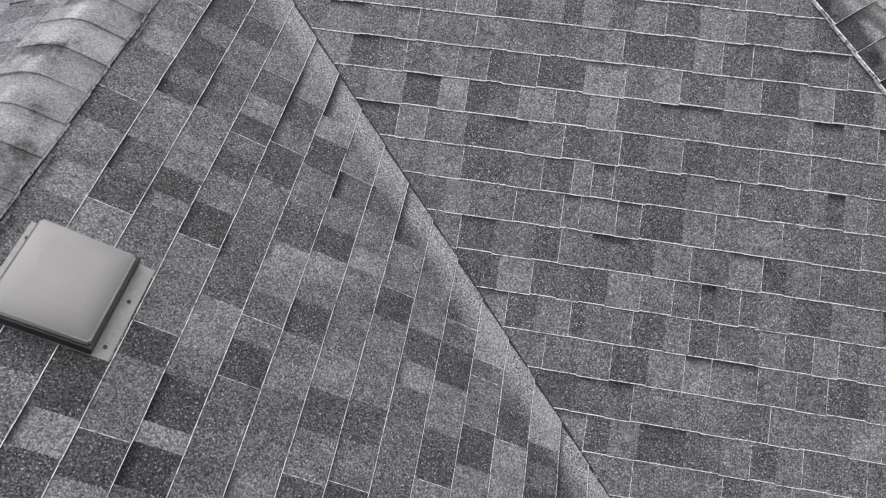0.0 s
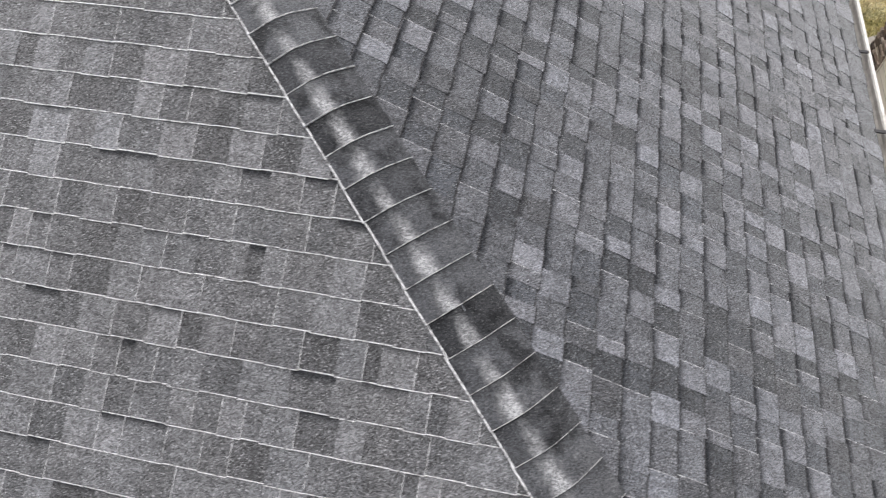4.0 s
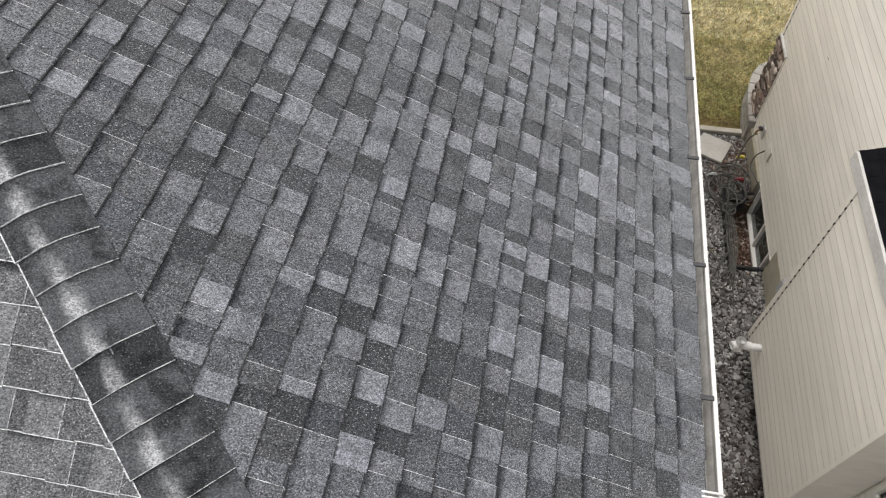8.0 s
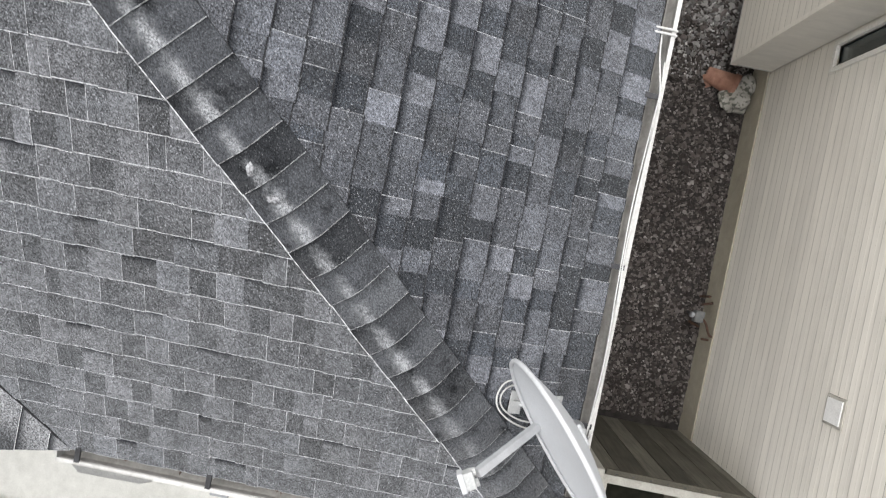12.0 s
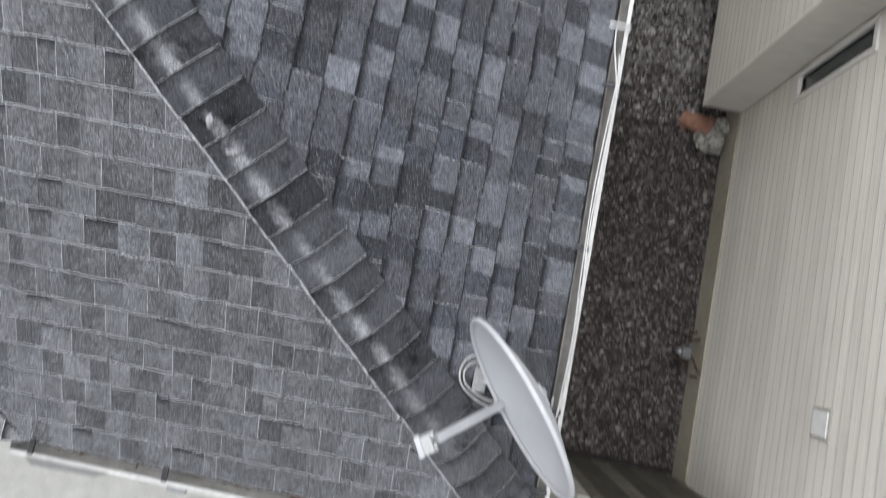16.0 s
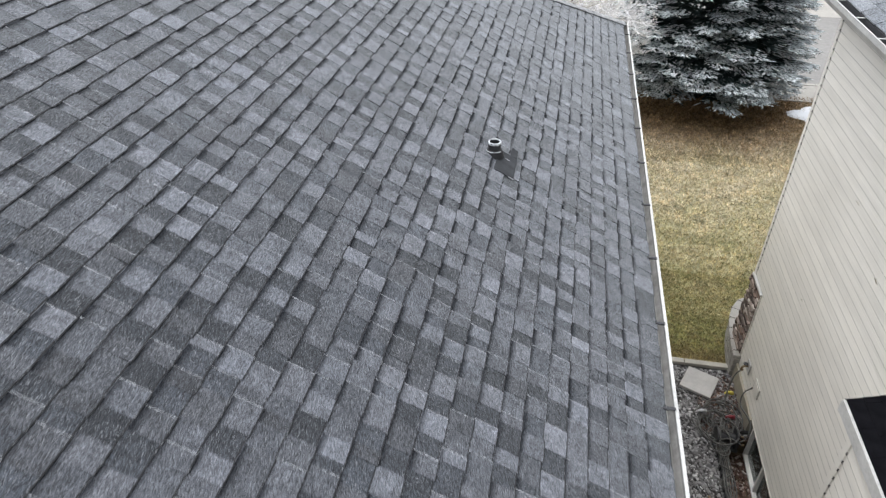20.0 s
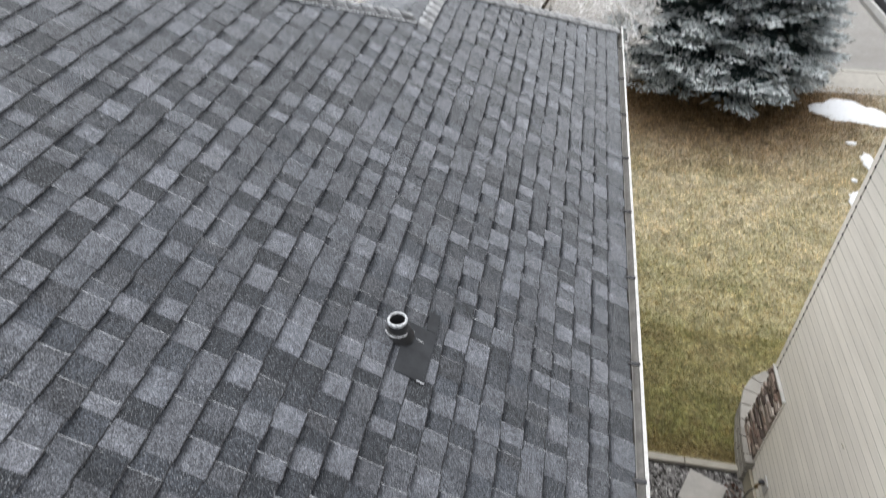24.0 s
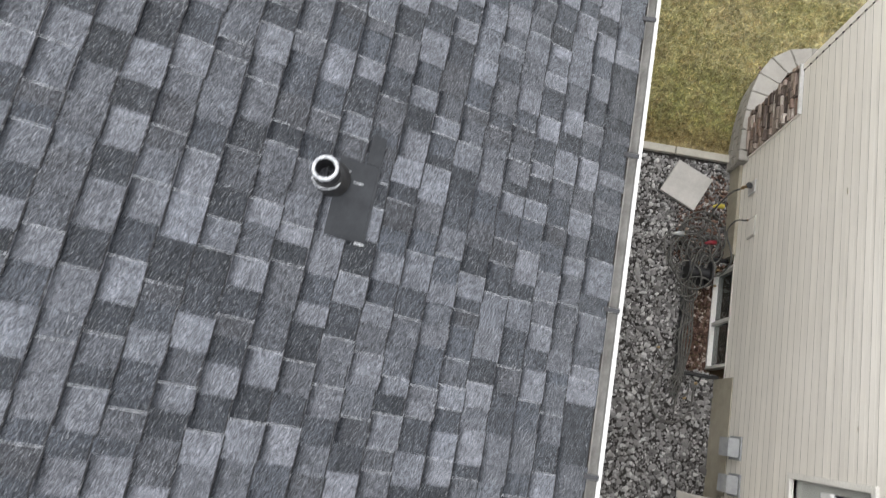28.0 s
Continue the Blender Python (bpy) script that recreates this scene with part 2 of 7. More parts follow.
    patch = k.noise(5.0, 3.0, 0.6, "World")
    ice = k.math("MULTIPLY", k.ramp(speck, (0.62, 0.0), (0.72, 1.0)), k.ramp(patch, (0.35, 0.45), (0.65, 1.0)))
    ice = k.math("MULTIPLY", ice, frost * 1.9)
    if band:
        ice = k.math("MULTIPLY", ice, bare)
    col = k.mix(col, (0.68, 0.70, 0.73), ice)
    k.set(k.out, Sheen_Weight=film)
    k.bump(fine, 0.35, 0.0015)
    return k.done(col, k.ramp(speck, (0.5, 0.75), (0.7, 0.5)))


def tones(*rows, red=0.97, blue=1.075):
    """Grey tones of a slightly blue cast, each with the share at which it begins."""
    return tuple((p, (g * red, g * 1.0, g * blue)) for p, g in rows)


c_, s_ = 1 / SL, P / SL
SHEEN = 1.15
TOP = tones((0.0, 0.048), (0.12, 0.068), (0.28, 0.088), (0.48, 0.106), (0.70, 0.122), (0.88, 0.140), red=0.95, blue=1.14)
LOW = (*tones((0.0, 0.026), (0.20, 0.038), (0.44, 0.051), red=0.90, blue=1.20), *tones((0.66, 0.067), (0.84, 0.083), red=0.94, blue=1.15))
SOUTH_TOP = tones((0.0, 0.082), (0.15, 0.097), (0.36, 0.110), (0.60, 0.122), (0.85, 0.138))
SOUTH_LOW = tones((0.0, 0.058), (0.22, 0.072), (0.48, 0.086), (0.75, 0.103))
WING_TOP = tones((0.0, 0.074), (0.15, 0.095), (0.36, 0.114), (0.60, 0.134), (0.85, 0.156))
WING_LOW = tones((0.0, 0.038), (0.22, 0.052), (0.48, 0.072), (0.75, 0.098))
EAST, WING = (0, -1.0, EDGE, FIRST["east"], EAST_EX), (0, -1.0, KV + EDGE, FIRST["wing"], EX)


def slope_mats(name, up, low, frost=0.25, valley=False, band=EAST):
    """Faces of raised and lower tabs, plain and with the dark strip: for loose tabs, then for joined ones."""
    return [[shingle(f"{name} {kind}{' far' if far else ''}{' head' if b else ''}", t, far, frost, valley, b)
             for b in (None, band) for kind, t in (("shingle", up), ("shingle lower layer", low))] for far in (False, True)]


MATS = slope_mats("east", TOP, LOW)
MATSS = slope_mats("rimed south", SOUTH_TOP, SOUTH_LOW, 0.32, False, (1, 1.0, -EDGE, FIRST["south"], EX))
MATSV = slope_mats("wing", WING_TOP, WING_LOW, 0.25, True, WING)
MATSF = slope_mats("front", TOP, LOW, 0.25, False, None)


def rime(name, c_dark, c_white, a, b):
    """Cut edge of a shingle: a dark tone with rime on it."""
    k = Nodes(name, 0.7)
    n = k.noise(55.0, 4.0, 0.75, "World")
    return k.done(k.mix(c_dark, c_white, k.ramp(n, (a, 0.0), (b, 1.0))))


# Dark course lines: the shadow at each butt put into the strip's colour.
m_butt_dark = rime("shaded shingle edge", (0.012, 0.012, 0.014), (0.42, 0.43, 0.45), 0.56, 0.74)
m_butt_white = rime("white-rimed shingle butt", (0.06, 0.06, 0.065), (0.85, 0.87, 0.89), 0.32, 0.52)
m_side_white = rime("rimed tab side", (0.10, 0.10, 0.105), (0.64, 0.66, 0.68), 0.40, 0.60)
m_edge = rime("rimed shingle edge", (0.08, 0.08, 0.085), (0.76, 0.78, 0.80), 0.36, 0.54)


def cap_material(name, tones, pale):
    k = Nodes(name, 0.8, 0.0, 0.10)
    k.out.inputs["Sheen Roughness"].default_value = 0.46
    r = k.rand()
    tone = k.ramp(r, *tones, how="CONSTANT")
    grain = k.noise(150.0, 3.0, 0.85, "World")
    col = k.mix(tone, k.ramp(grain, (0.34, 0.3), (0.5, 0.9), (0.66, 1.9)), 0.9, "MULTIPLY")
    blotch = k.ramp(k.noise(7.0, 4.0, 0.65, "World"), (0.36, 0.35), (0.47, 1.0), (0.68, 1.3))
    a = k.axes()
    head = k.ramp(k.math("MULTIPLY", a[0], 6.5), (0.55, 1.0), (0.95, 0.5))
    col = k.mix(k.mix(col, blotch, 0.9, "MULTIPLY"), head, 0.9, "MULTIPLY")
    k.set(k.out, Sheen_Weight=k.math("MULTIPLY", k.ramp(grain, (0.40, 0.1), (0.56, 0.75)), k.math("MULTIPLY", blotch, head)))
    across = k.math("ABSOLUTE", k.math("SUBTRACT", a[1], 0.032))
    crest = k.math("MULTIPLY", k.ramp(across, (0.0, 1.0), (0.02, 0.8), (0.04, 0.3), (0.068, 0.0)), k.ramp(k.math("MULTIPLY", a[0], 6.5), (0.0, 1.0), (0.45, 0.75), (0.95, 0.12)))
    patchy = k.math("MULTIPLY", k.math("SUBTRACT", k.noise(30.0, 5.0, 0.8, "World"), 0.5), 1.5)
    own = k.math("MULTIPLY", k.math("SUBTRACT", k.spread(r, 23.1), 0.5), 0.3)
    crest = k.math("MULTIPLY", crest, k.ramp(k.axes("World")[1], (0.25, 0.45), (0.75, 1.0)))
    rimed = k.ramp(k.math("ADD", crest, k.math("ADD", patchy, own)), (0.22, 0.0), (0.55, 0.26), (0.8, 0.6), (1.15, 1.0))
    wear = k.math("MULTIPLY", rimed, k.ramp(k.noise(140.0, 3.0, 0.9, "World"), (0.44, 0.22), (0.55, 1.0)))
    thin = k.math("MULTIPLY", k.ramp(k.noise(170.0, 1.0, 0.5, "World"), (0.64, 0.0), (0.72, 1.0)), 0.22)
    if pale:
        wear = k.math("MAXIMUM", wear, k.ramp(k.noise(7.0, 5.0, 0.75, "World"), (0.3, 0.0), (0.66, 0.22)))
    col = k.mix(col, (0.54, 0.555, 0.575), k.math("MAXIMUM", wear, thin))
    k.bump(grain, 0.5, 0.0015)
    return k.done(col)


CAP = ((0.0, (0.028, 0.030, 0.034)), (0.22, (0.048, 0.051, 0.057)), (0.50, (0.066, 0.070, 0.078)), (0.80, (0.090, 0.095, 0.104)))
RIDGE_CAP = ((0.0, (0.15, 0.155, 0.16)), (0.5, (0.18, 0.185, 0.19)), (0.8, (0.21, 0.215, 0.22)))
m_cap, m_cap_pale = cap_material("hip cap shingle", CAP, False), cap_material("rimed ridge cap shingle", RIDGE_CAP, True)
m_deck = plain("roofing felt", (0.03, 0.03, 0.033), (0.05, 0.05, 0.054), 3.0, 0.9)
m_white = plain("white painted metal", (0.46, 0.455, 0.44), (0.58, 0.575, 0.56), 4.0, 0.42, 0.0, 0.05, 40.0)
m_frame = plain("white window vinyl", (0.70, 0.685, 0.64), (0.80, 0.785, 0.745), 4.0, 0.5, 0.0, 0.03, 60.0)
m_gutter_in = plain("inner gutter metal", (0.27, 0.262, 0.245), (0.46, 0.45, 0.43), 9.0, 0.5, 0.0, 0.1, 60.0)
m_gutter = plain("cream gutter paint", (0.48, 0.475, 0.46), (0.60, 0.595, 0.575), 5.0, 0.5, 0.0, 0.05, 40.0)
m_shield = plain("pale grey shield metal", (0.34, 0.34, 0.33), (0.43, 0.43, 0.42), 6.0, 0.55)
m_mud_and_shade = plain("gutter mud and shade", (0.020, 0.017, 0.014), (0.060, 0.050, 0.042), 14.0, 0.8, 0.0, 0.4, 60.0)
m_dark_metal = plain("dark metal", (0.02, 0.02, 0.022), (0.045, 0.045, 0.05), 12.0, 0.45, 0.4)
m_leaf = plain("dead leaves", (0.085, 0.048, 0.034), (0.20, 0.125, 0.095), 40.0, 0.85)
m_dish = plain("grey dish enamel", (0.50, 0.515, 0.535), (0.56, 0.575, 0.595), 3.0, 0.9, 0.0, 0.02, 700.0)
m_dish_rim = plain("pale dish edge", (0.50, 0.51, 0.525), (0.60, 0.61, 0.625), 9.0, 0.6, 0.0, 0.05, 500.0)
m_galv = plain("galvanised steel", (0.45, 0.46, 0.47), (0.62, 0.63, 0.64), 18.0, 0.42, 0.6, 0.06, 80.0)
m_lnb = plain("pale plastic", (0.40, 0.41, 0.41), (0.52, 0.525, 0.52), 20.0, 0.5)
m_cable = plain("white cable", (0.54, 0.54, 0.525), (0.66, 0.66, 0.645), 20.0, 0.5)
m_rubber = plain("black rubber", (0.012, 0.012, 0.013), (0.03, 0.03, 0.032), 14.0, 0.55, 0.0, 0.1)
m_rimed_pipe = rime("rime on a pipe rim", (0.05, 0.05, 0.055), (0.72, 0.74, 0.76), 0.34, 0.56)
m_crust = rime("grey crusted rime", (0.10, 0.10, 0.105), (0.50, 0.51, 0.53), 0.40, 0.62)
m_meter = plain("dull grey meter paint", (0.10, 0.105, 0.105), (0.18, 0.185, 0.185), 14.0, 0.7, 0.1)
m_rust = plain("rusty pipe", (0.040, 0.024, 0.018), (0.115, 0.062, 0.040), 30.0, 0.8, 0.2, 0.4)
m_flash = plain("dark flashing sheet", (0.016, 0.018, 0.021), (0.032, 0.035, 0.04), 7.0, 0.75, 0.0)
m_vent = plain("grey painted vent", (0.25, 0.25, 0.25), (0.275, 0.275, 0.272), 4.0, 0.6, 0.0, 0.02, 600.0)
m_vent_flange = plain("vent flange", (0.26, 0.26, 0.26), (0.34, 0.34, 0.34), 6.0, 0.55, 0.1)

m_rail = plain("pale weathered rail", (0.30, 0.29, 0.26), (0.44, 0.43, 0.395), 8.0, 0.75, 0.0, 0.2, 80.0)
m_terracotta = plain("terracotta", (0.20, 0.095, 0.065), (0.33, 0.18, 0.13), 12.0, 0.8, 0.0, 0.2)
m_hose = plain("dark hose", (0.040, 0.039, 0.034), (0.105, 0.102, 0.092), 12.0, 0.5)
m_black = plain("black plastic", (0.008, 0.008, 0.009), (0.02, 0.02, 0.022), 9.0, 0.4)
m_grey_box = plain("grey plastic hood", (0.24, 0.25, 0.26), (0.36, 0.37, 0.38), 9.0, 0.55)
m_pvc = plain("white pvc", (0.76, 0.76, 0.75), (0.85, 0.85, 0.84), 12.0, 0.35, 0.0, 0.05)
m_bark = plain("bark", (0.035, 0.028, 0.024), (0.085, 0.07, 0.06), 18.0, 0.95, 0.0, 0.8, 60.0)
m_brass = plain("brass tap", (0.2, 0.14, 0.07), (0.33, 0.24, 0.13), 20.0, 0.4, 0.8)
m_red = plain("red plastic", (0.16, 0.014, 0.022), (0.24, 0.022, 0.034), 20.0, 0.5)
m_yellow = plain("yellow plastic", (0.55, 0.45, 0.06), (0.65, 0.55, 0.1), 20.0, 0.5)


def siding_material():
    k = Nodes("beige vinyl siding", 0.45, 0.0, 0.4)
    broad = k.noise(0.7, 5.0, 0.6, "World")
    fine = k.noise(5.0, 4.0, 0.6, "World", stretch=(1, 0.25, 3.0))
    col = k.mix(k.ramp(broad, (0.3, (0.73, 0.70, 0.64)), (0.7, (0.79, 0.76, 0.70))), k.ramp(fine, (0.3, 0.9), (0.7, 1.06)), 0.8, "MULTIPLY")
    col = k.mix(col, k.ramp(k.rand(), (0.0, 0.95), (1.0, 1.04)), 1.0, "MULTIPLY")
    k.bump(k.noise(90.0, 2.0, 0.5, stretch=(1, 0.12, 1)), 0.12, 0.001)
    return k.done(col)


def concrete(name, c0, c1):
    k = Nodes(name, 0.88, 0.0, 0.3)
    broad, mid, fine = k.noise(0.9, 5.0, 0.65), k.noise(8.0, 5.0, 0.65), k.noise(140.0, 3.0, 0.7)
    col = k.mix(k.ramp(broad, (0.28, c0), (0.72, c1)), k.ramp(mid, (0.3, 0.86), (0.7, 1.1)), 0.8, "MULTIPLY")
    col = k.mix(col, k.ramp(fine, (0.3, 0.8), (0.7, 1.15)), 0.6, "MULTIPLY")
    k.bump(fine, 0.3, 0.001)
    return k.done(col)


def stones_material(name, tones, fine=180.0):
    k = Nodes(name, 0.85, 0.0, 0.35)
    r = k.rand(True)
    col = k.mix(k.ramp(r, *tones), k.ramp(k.noise(fine, 3.0, 0.7), (0.3, 0.7), (0.7, 1.3)), 0.7, "MULTIPLY")
    k.bump(k.noise(fine, 3.0, 0.7), 0.4, 0.002)
    return k.done(col)


def ground_material():
    """Bare earth under everything, dry and brown."""
    k = Nodes("earth", 0.95, 0.0, 0.2)
    col = k.mix(k.ramp(k.noise(0.5, 5.0, 0.65), (0.3, (0.075, 0.055, 0.035)), (0.7, (0.14, 0.105, 0.065))), k.ramp(k.noise(60.0, 4.0, 0.7), (0.3, 0.6), (0.7, 1.4)), 0.8, "MULTIPLY")
    k.bump(k.noise(60.0, 4.0, 0.7), 0.6, 0.01)
    return k.done(col)


def lawn_colour(k):
    """Yellow-green near the kerb, blond farther off, brown under the spruce and beside the edging."""
    a = k.axes("Object")
    far = k.math("MULTIPLY", k.math("SUBTRACT", a[1], 9.0), 0.09)
    col = k.ramp(far, (0.05, (0.255, 0.235, 0.115)), (0.22, (0.365, 0.332, 0.20)), (0.42, (0.47, 0.425, 0.305)), (0.75, (0.47, 0.42, 0.325)), (0.93, (0.52, 0.49, 0.43)))
    green = k.math("MULTIPLY", k.ramp(k.noise(0.9, 5.0, 0.7), (0.42, 0.0), (0.66, 0.8)), k.ramp(far, (0.1, 1.0), (0.5, 0.35)))
    col = k.mix(col, (0.20, 0.21, 0.082), green)
    col = k.mix(col, (0.27, 0.20, 0.105), k.math("MULTIPLY", k.ramp(k.noise(5.5, 5.0, 0.7), (0.50, 0.0), (0.68, 1.0)), 0.5))
    dx, dy = k.math("SUBTRACT", a[0], SPRUCE[0]), k.math("SUBTRACT", a[1], SPRUCE[1] + 0.5)
    d = k.math("SQRT", k.math("ADD", k.math("MULTIPLY", dx, dx), k.math("MULTIPLY", dy, dy)))
    d = k.math("MULTIPLY", k.math("ADD", d, k.math("MULTIPLY", k.noise(1.6, 5.0, 0.7), 1.6)), 0.1)
    col = k.mix(col, k.ramp(k.noise(9.0, 4.0, 0.7), (0.3, (0.13, 0.085, 0.05)), (0.7, (0.27, 0.19, 0.11))), k.ramp(d, (0.32, 1.0), (0.42, 0.65), (0.52, 0.0)))
    rim = k.math("ADD", k.math("SUBTRACT", a[1], 9.3), k.math("MULTIPLY", k.noise(4.0, 4.0, 0.7), 0.8))
    col = k.mix(col, (0.17, 0.115, 0.06), k.ramp(rim, (0.25, 0.7), (0.85, 0.0)))
    col = k.mix(col, k.ramp(k.noise(16.0, 4.0, 0.7), (0.33, 0.55), (0.5, 1.0), (0.66, 1.5)), 0.8, "MULTIPLY")
    return k.mix(col, k.ramp(k.noise(3.0, 6.0, 0.75), (0.3, 0.72), (0.7, 1.75)), 0.85, "MULTIPLY")


def lawn_material(blades):
    k = Nodes("grass blades" if blades else "turf", 0.9, 0.0, 0.2)
    col = lawn_colour(k)
    if blades:
        col = k.mix(col, k.ramp(k.rand(True), (0.0, (0.6, 0.66, 0.5)), (0.5, (1.1, 1.05, 0.95)), (1.0, (1.75, 1.6, 1.4))), 0.85, "MULTIPLY")
    else:
        fine = k.noise(70.0, 4.0, 0.75)
        col = k.mix(col, k.ramp(fine, (0.3, 0.5), (0.7, 1.3)), 0.9, "MULTIPLY")
        k.bump(fine, 0.8, 0.02)
    return k.done(col)


def glass_material(name="window glass", tint=(0.22, 0.25, 0.25)):
    k = Nodes(name, 0.06, 0.0, 0.6)
    k.set(k.out, Transmission_Weight=0.85, IOR=1.45)
    return k.done(tint)


def needles_material(white=False):
    k = Nodes("rimed spruce needles" if white else "spruce needles", 0.85, 0.0, 0.25)
    r = k.rand(True)
    if white:
        col = k.ramp(r, (0.0, (0.36, 0.42, 0.42)), (0.3, (0.62, 0.67, 0.68)), (0.65, (0.80, 0.84, 0.85)), (1.0, (0.90, 0.92, 0.93)))
    else:
        col = k.ramp(r, (0.0, (0.014, 0.026, 0.024)), (0.6, (0.03, 0.05, 0.048)), (1.0, (0.085, 0.115, 0.115)))
    return k.done(k.mix(col, k.ramp(k.noise(30.0, 2.0), (0.3, 0.7), (0.7, 1.25)), 0.8, "MULTIPLY"))


def twig_material():
    k = Nodes("rimed twigs", 0.85, 0.0, 0.25)
    return k.done(k.ramp(k.rand(True), (0.0, (0.55, 0.52, 0.52)), (0.06, (0.80, 0.78, 0.79)), (0.4, (0.90, 0.89, 0.90)), (1.0, (0.93, 0.93, 0.94))))


def wood_material():
    """Weathered fence wood: a tone for each board, and grain that runs up it."""
    k = Nodes("weathered fence wood", 0.85, 0.0, 0.3)
    tone = k.ramp(k.rand(), (0.0, (0.060, 0.056, 0.044)), (0.4, (0.088, 0.082, 0.066)), (0.75, (0.120, 0.112, 0.092)), (1.0, (0.155, 0.146, 0.122)))
    grain = k.noise(26.0, 5.0, 0.7, "World", stretch=(3.0, 3.0, 0.12))
    stain = k.noise(3.0, 4.0, 0.65, "World")
    col = k.mix(k.mix(tone, k.ramp(grain, (0.3, 0.55), (0.7, 1.4)), 0.85, "MULTIPLY"), k.ramp(stain, (0.3, 0.7), (0.7, 1.2)), 0.8, "MULTIPLY")
    k.bump(grain, 0.4, 0.002)
    return k.done(col)


m_wood = wood_material()
m_black_soil = plain("near-black soil", (0.005, 0.006, 0.003), (0.022, 0.022, 0.011), 5.0, 0.9, 0.0, 0.8, 70.0)


def bag_material():
    k = Nodes("crumpled printed bag", 0.6, 0.0, 0.4)
    marks = k.ramp(k.noise(19.0, 3.0, 0.6), (0.5, 0.0), (0.56, 1.0))
    return k.done(k.mix(k.ramp(k.noise(6.0, 4.0, 0.6), (0.3, (0.30, 0.29, 0.26)), (0.7, (0.46, 0.45, 0.42))), (0.05, 0.055, 0.04), k.math("MULTIPLY", marks, 0.8)))


m_bag = bag_material()
# Siding beige darkened to the tone of its shaded lap lines.
m_siding_shade = plain("siding shade tone", (0.37, 0.354, 0.316), (0.54, 0.52, 0.468), 6.0, 0.6, 0.0, 0.1, 60.0, 0.4, "World")
m_siding = siding_material()
m_concrete = concrete("patio concrete", (0.50, 0.50, 0.47), (0.60, 0.60, 0.57))
m_foundation = concrete("foundation concrete", (0.30, 0.275, 0.218), (0.43, 0.40, 0.328))
m_slab = concrete("paving slab", (0.40, 0.385, 0.36), (0.48, 0.465, 0.44))
m_kerb = concrete("concrete edging", (0.36, 0.34, 0.29), (0.48, 0.455, 0.40))
m_road = concrete("road", (0.25, 0.24, 0.225), (0.31, 0.30, 0.285))
m_walk = concrete("sidewalk concrete", (0.37, 0.35, 0.315), (0.45, 0.43, 0.39))
m_block = concrete("planter block", (0.29, 0.275, 0.25), (0.38, 0.365, 0.335))
m_gravel = stones_material("gravel", ((0.0, (0.075, 0.071, 0.070)), (0.3, (0.15, 0.145, 0.143)), (0.6, (0.225, 0.219, 0.216)), (0.85, (0.315, 0.308, 0.302)), (1.0, (0.52, 0.512, 0.505))))
# Browner copy of the gravel, its tones darkened for the shade between the houses.
m_gravel_shaded = stones_material("rusty gravel in shade tones", ((0.0, (0.020, 0.016, 0.014)), (0.3, (0.048, 0.040, 0.037)), (0.6, (0.088, 0.076, 0.071)), (0.9, (0.145, 0.130, 0.124)), (1.0, (0.28, 0.262, 0.25))))
# Near-black bed, so that the gaps between the stones stay dark.
m_gravel_bed = plain("dark gravel bed", (0.014, 0.012, 0.011), (0.032, 0.028, 0.026), 12.0, 0.95, 0.0, 0.8, 90.0)
m_well_stone = stones_material("stones in the window well", ((0.0, (0.035, 0.02, 0.015)), (0.5, (0.10, 0.055, 0.04)), (0.8, (0.2, 0.13, 0.10)), (1.0, (0.52, 0.46, 0.41))))
m_mortar = plain("mortar", (0.12, 0.11, 0.1), (0.18, 0.165, 0.15), 10.0, 0.95)
m_black_shingle = plain("black shingle", (0.004, 0.004, 0.005), (0.008, 0.008, 0.010), 9.0, 1.0, 0.0, 0.3, 220.0, 0.05)
m_grey_shingle = shingle("neighbour shingle", ((0.0, (0.105, 0.115, 0.132)), (0.4, (0.13, 0.14, 0.158)), (0.75, (0.155, 0.166, 0.185))), True, 0.2)
m_earth, m_turf, m_grass = ground_material(), lawn_material(False), lawn_material(True)
m_snow = plain("snow", (0.82, 0.84, 0.87), (0.9, 0.91, 0.93), 4.0, 0.6, 0.0, 0.3, 60.0)
m_glass, m_needles, m_twigs = glass_material(), needles_material(), twig_material()
m_rimed_needles, m_clear_glass = needles_material(True), glass_material("clear window glass", (0.86, 0.88, 0.87))
m_unlit_room = plain("unlit room tone", (0.014, 0.012, 0.011), (0.035, 0.028, 0.024), 2.0, 0.9)
# Pale panel tone: the sky's reflection in the pane, put into the colour.
m_sky_panel = plain("pale sky-reflection panel", (0.50, 0.50, 0.46), (0.60, 0.60, 0.56), 3.0, 0.8)
m_deck_board = plain("white deck board", (0.54, 0.53, 0.50), (0.66, 0.65, 0.62), 5.0, 0.7, 0.0, 0.15, 90.0)
m_pad = concrete("grey concrete pad", (0.25, 0.245, 0.22), (0.34, 0.335, 0.305))


def ledge_material():
    k = Nodes("ledge stone", 0.85, 0.0, 0.3)
    r = k.rand()
    col = k.ramp(r, (0.0, (0.055, 0.042, 0.038)), (0.25, (0.16, 0.125, 0.105)), (0.5, (0.33, 0.28, 0.24)), (0.75, (0.22, 0.15, 0.12)), (1.0, (0.54, 0.49, 0.44)))
    n = k.noise(22.0, 5.0, 0.7)
    k.bump(n, 0.8, 0.006)
    return k.done(k.mix(col, k.ramp(n, (0.3, 0.65), (0.7, 1.3)), 0.8, "MULTIPLY"))


m_ledge = ledge_material()

# ---- ground, lawn, gravel, road ----
WELL = (1.62, 6.75, 2.09, 7.95)   # window well beside the neighbour's basement window


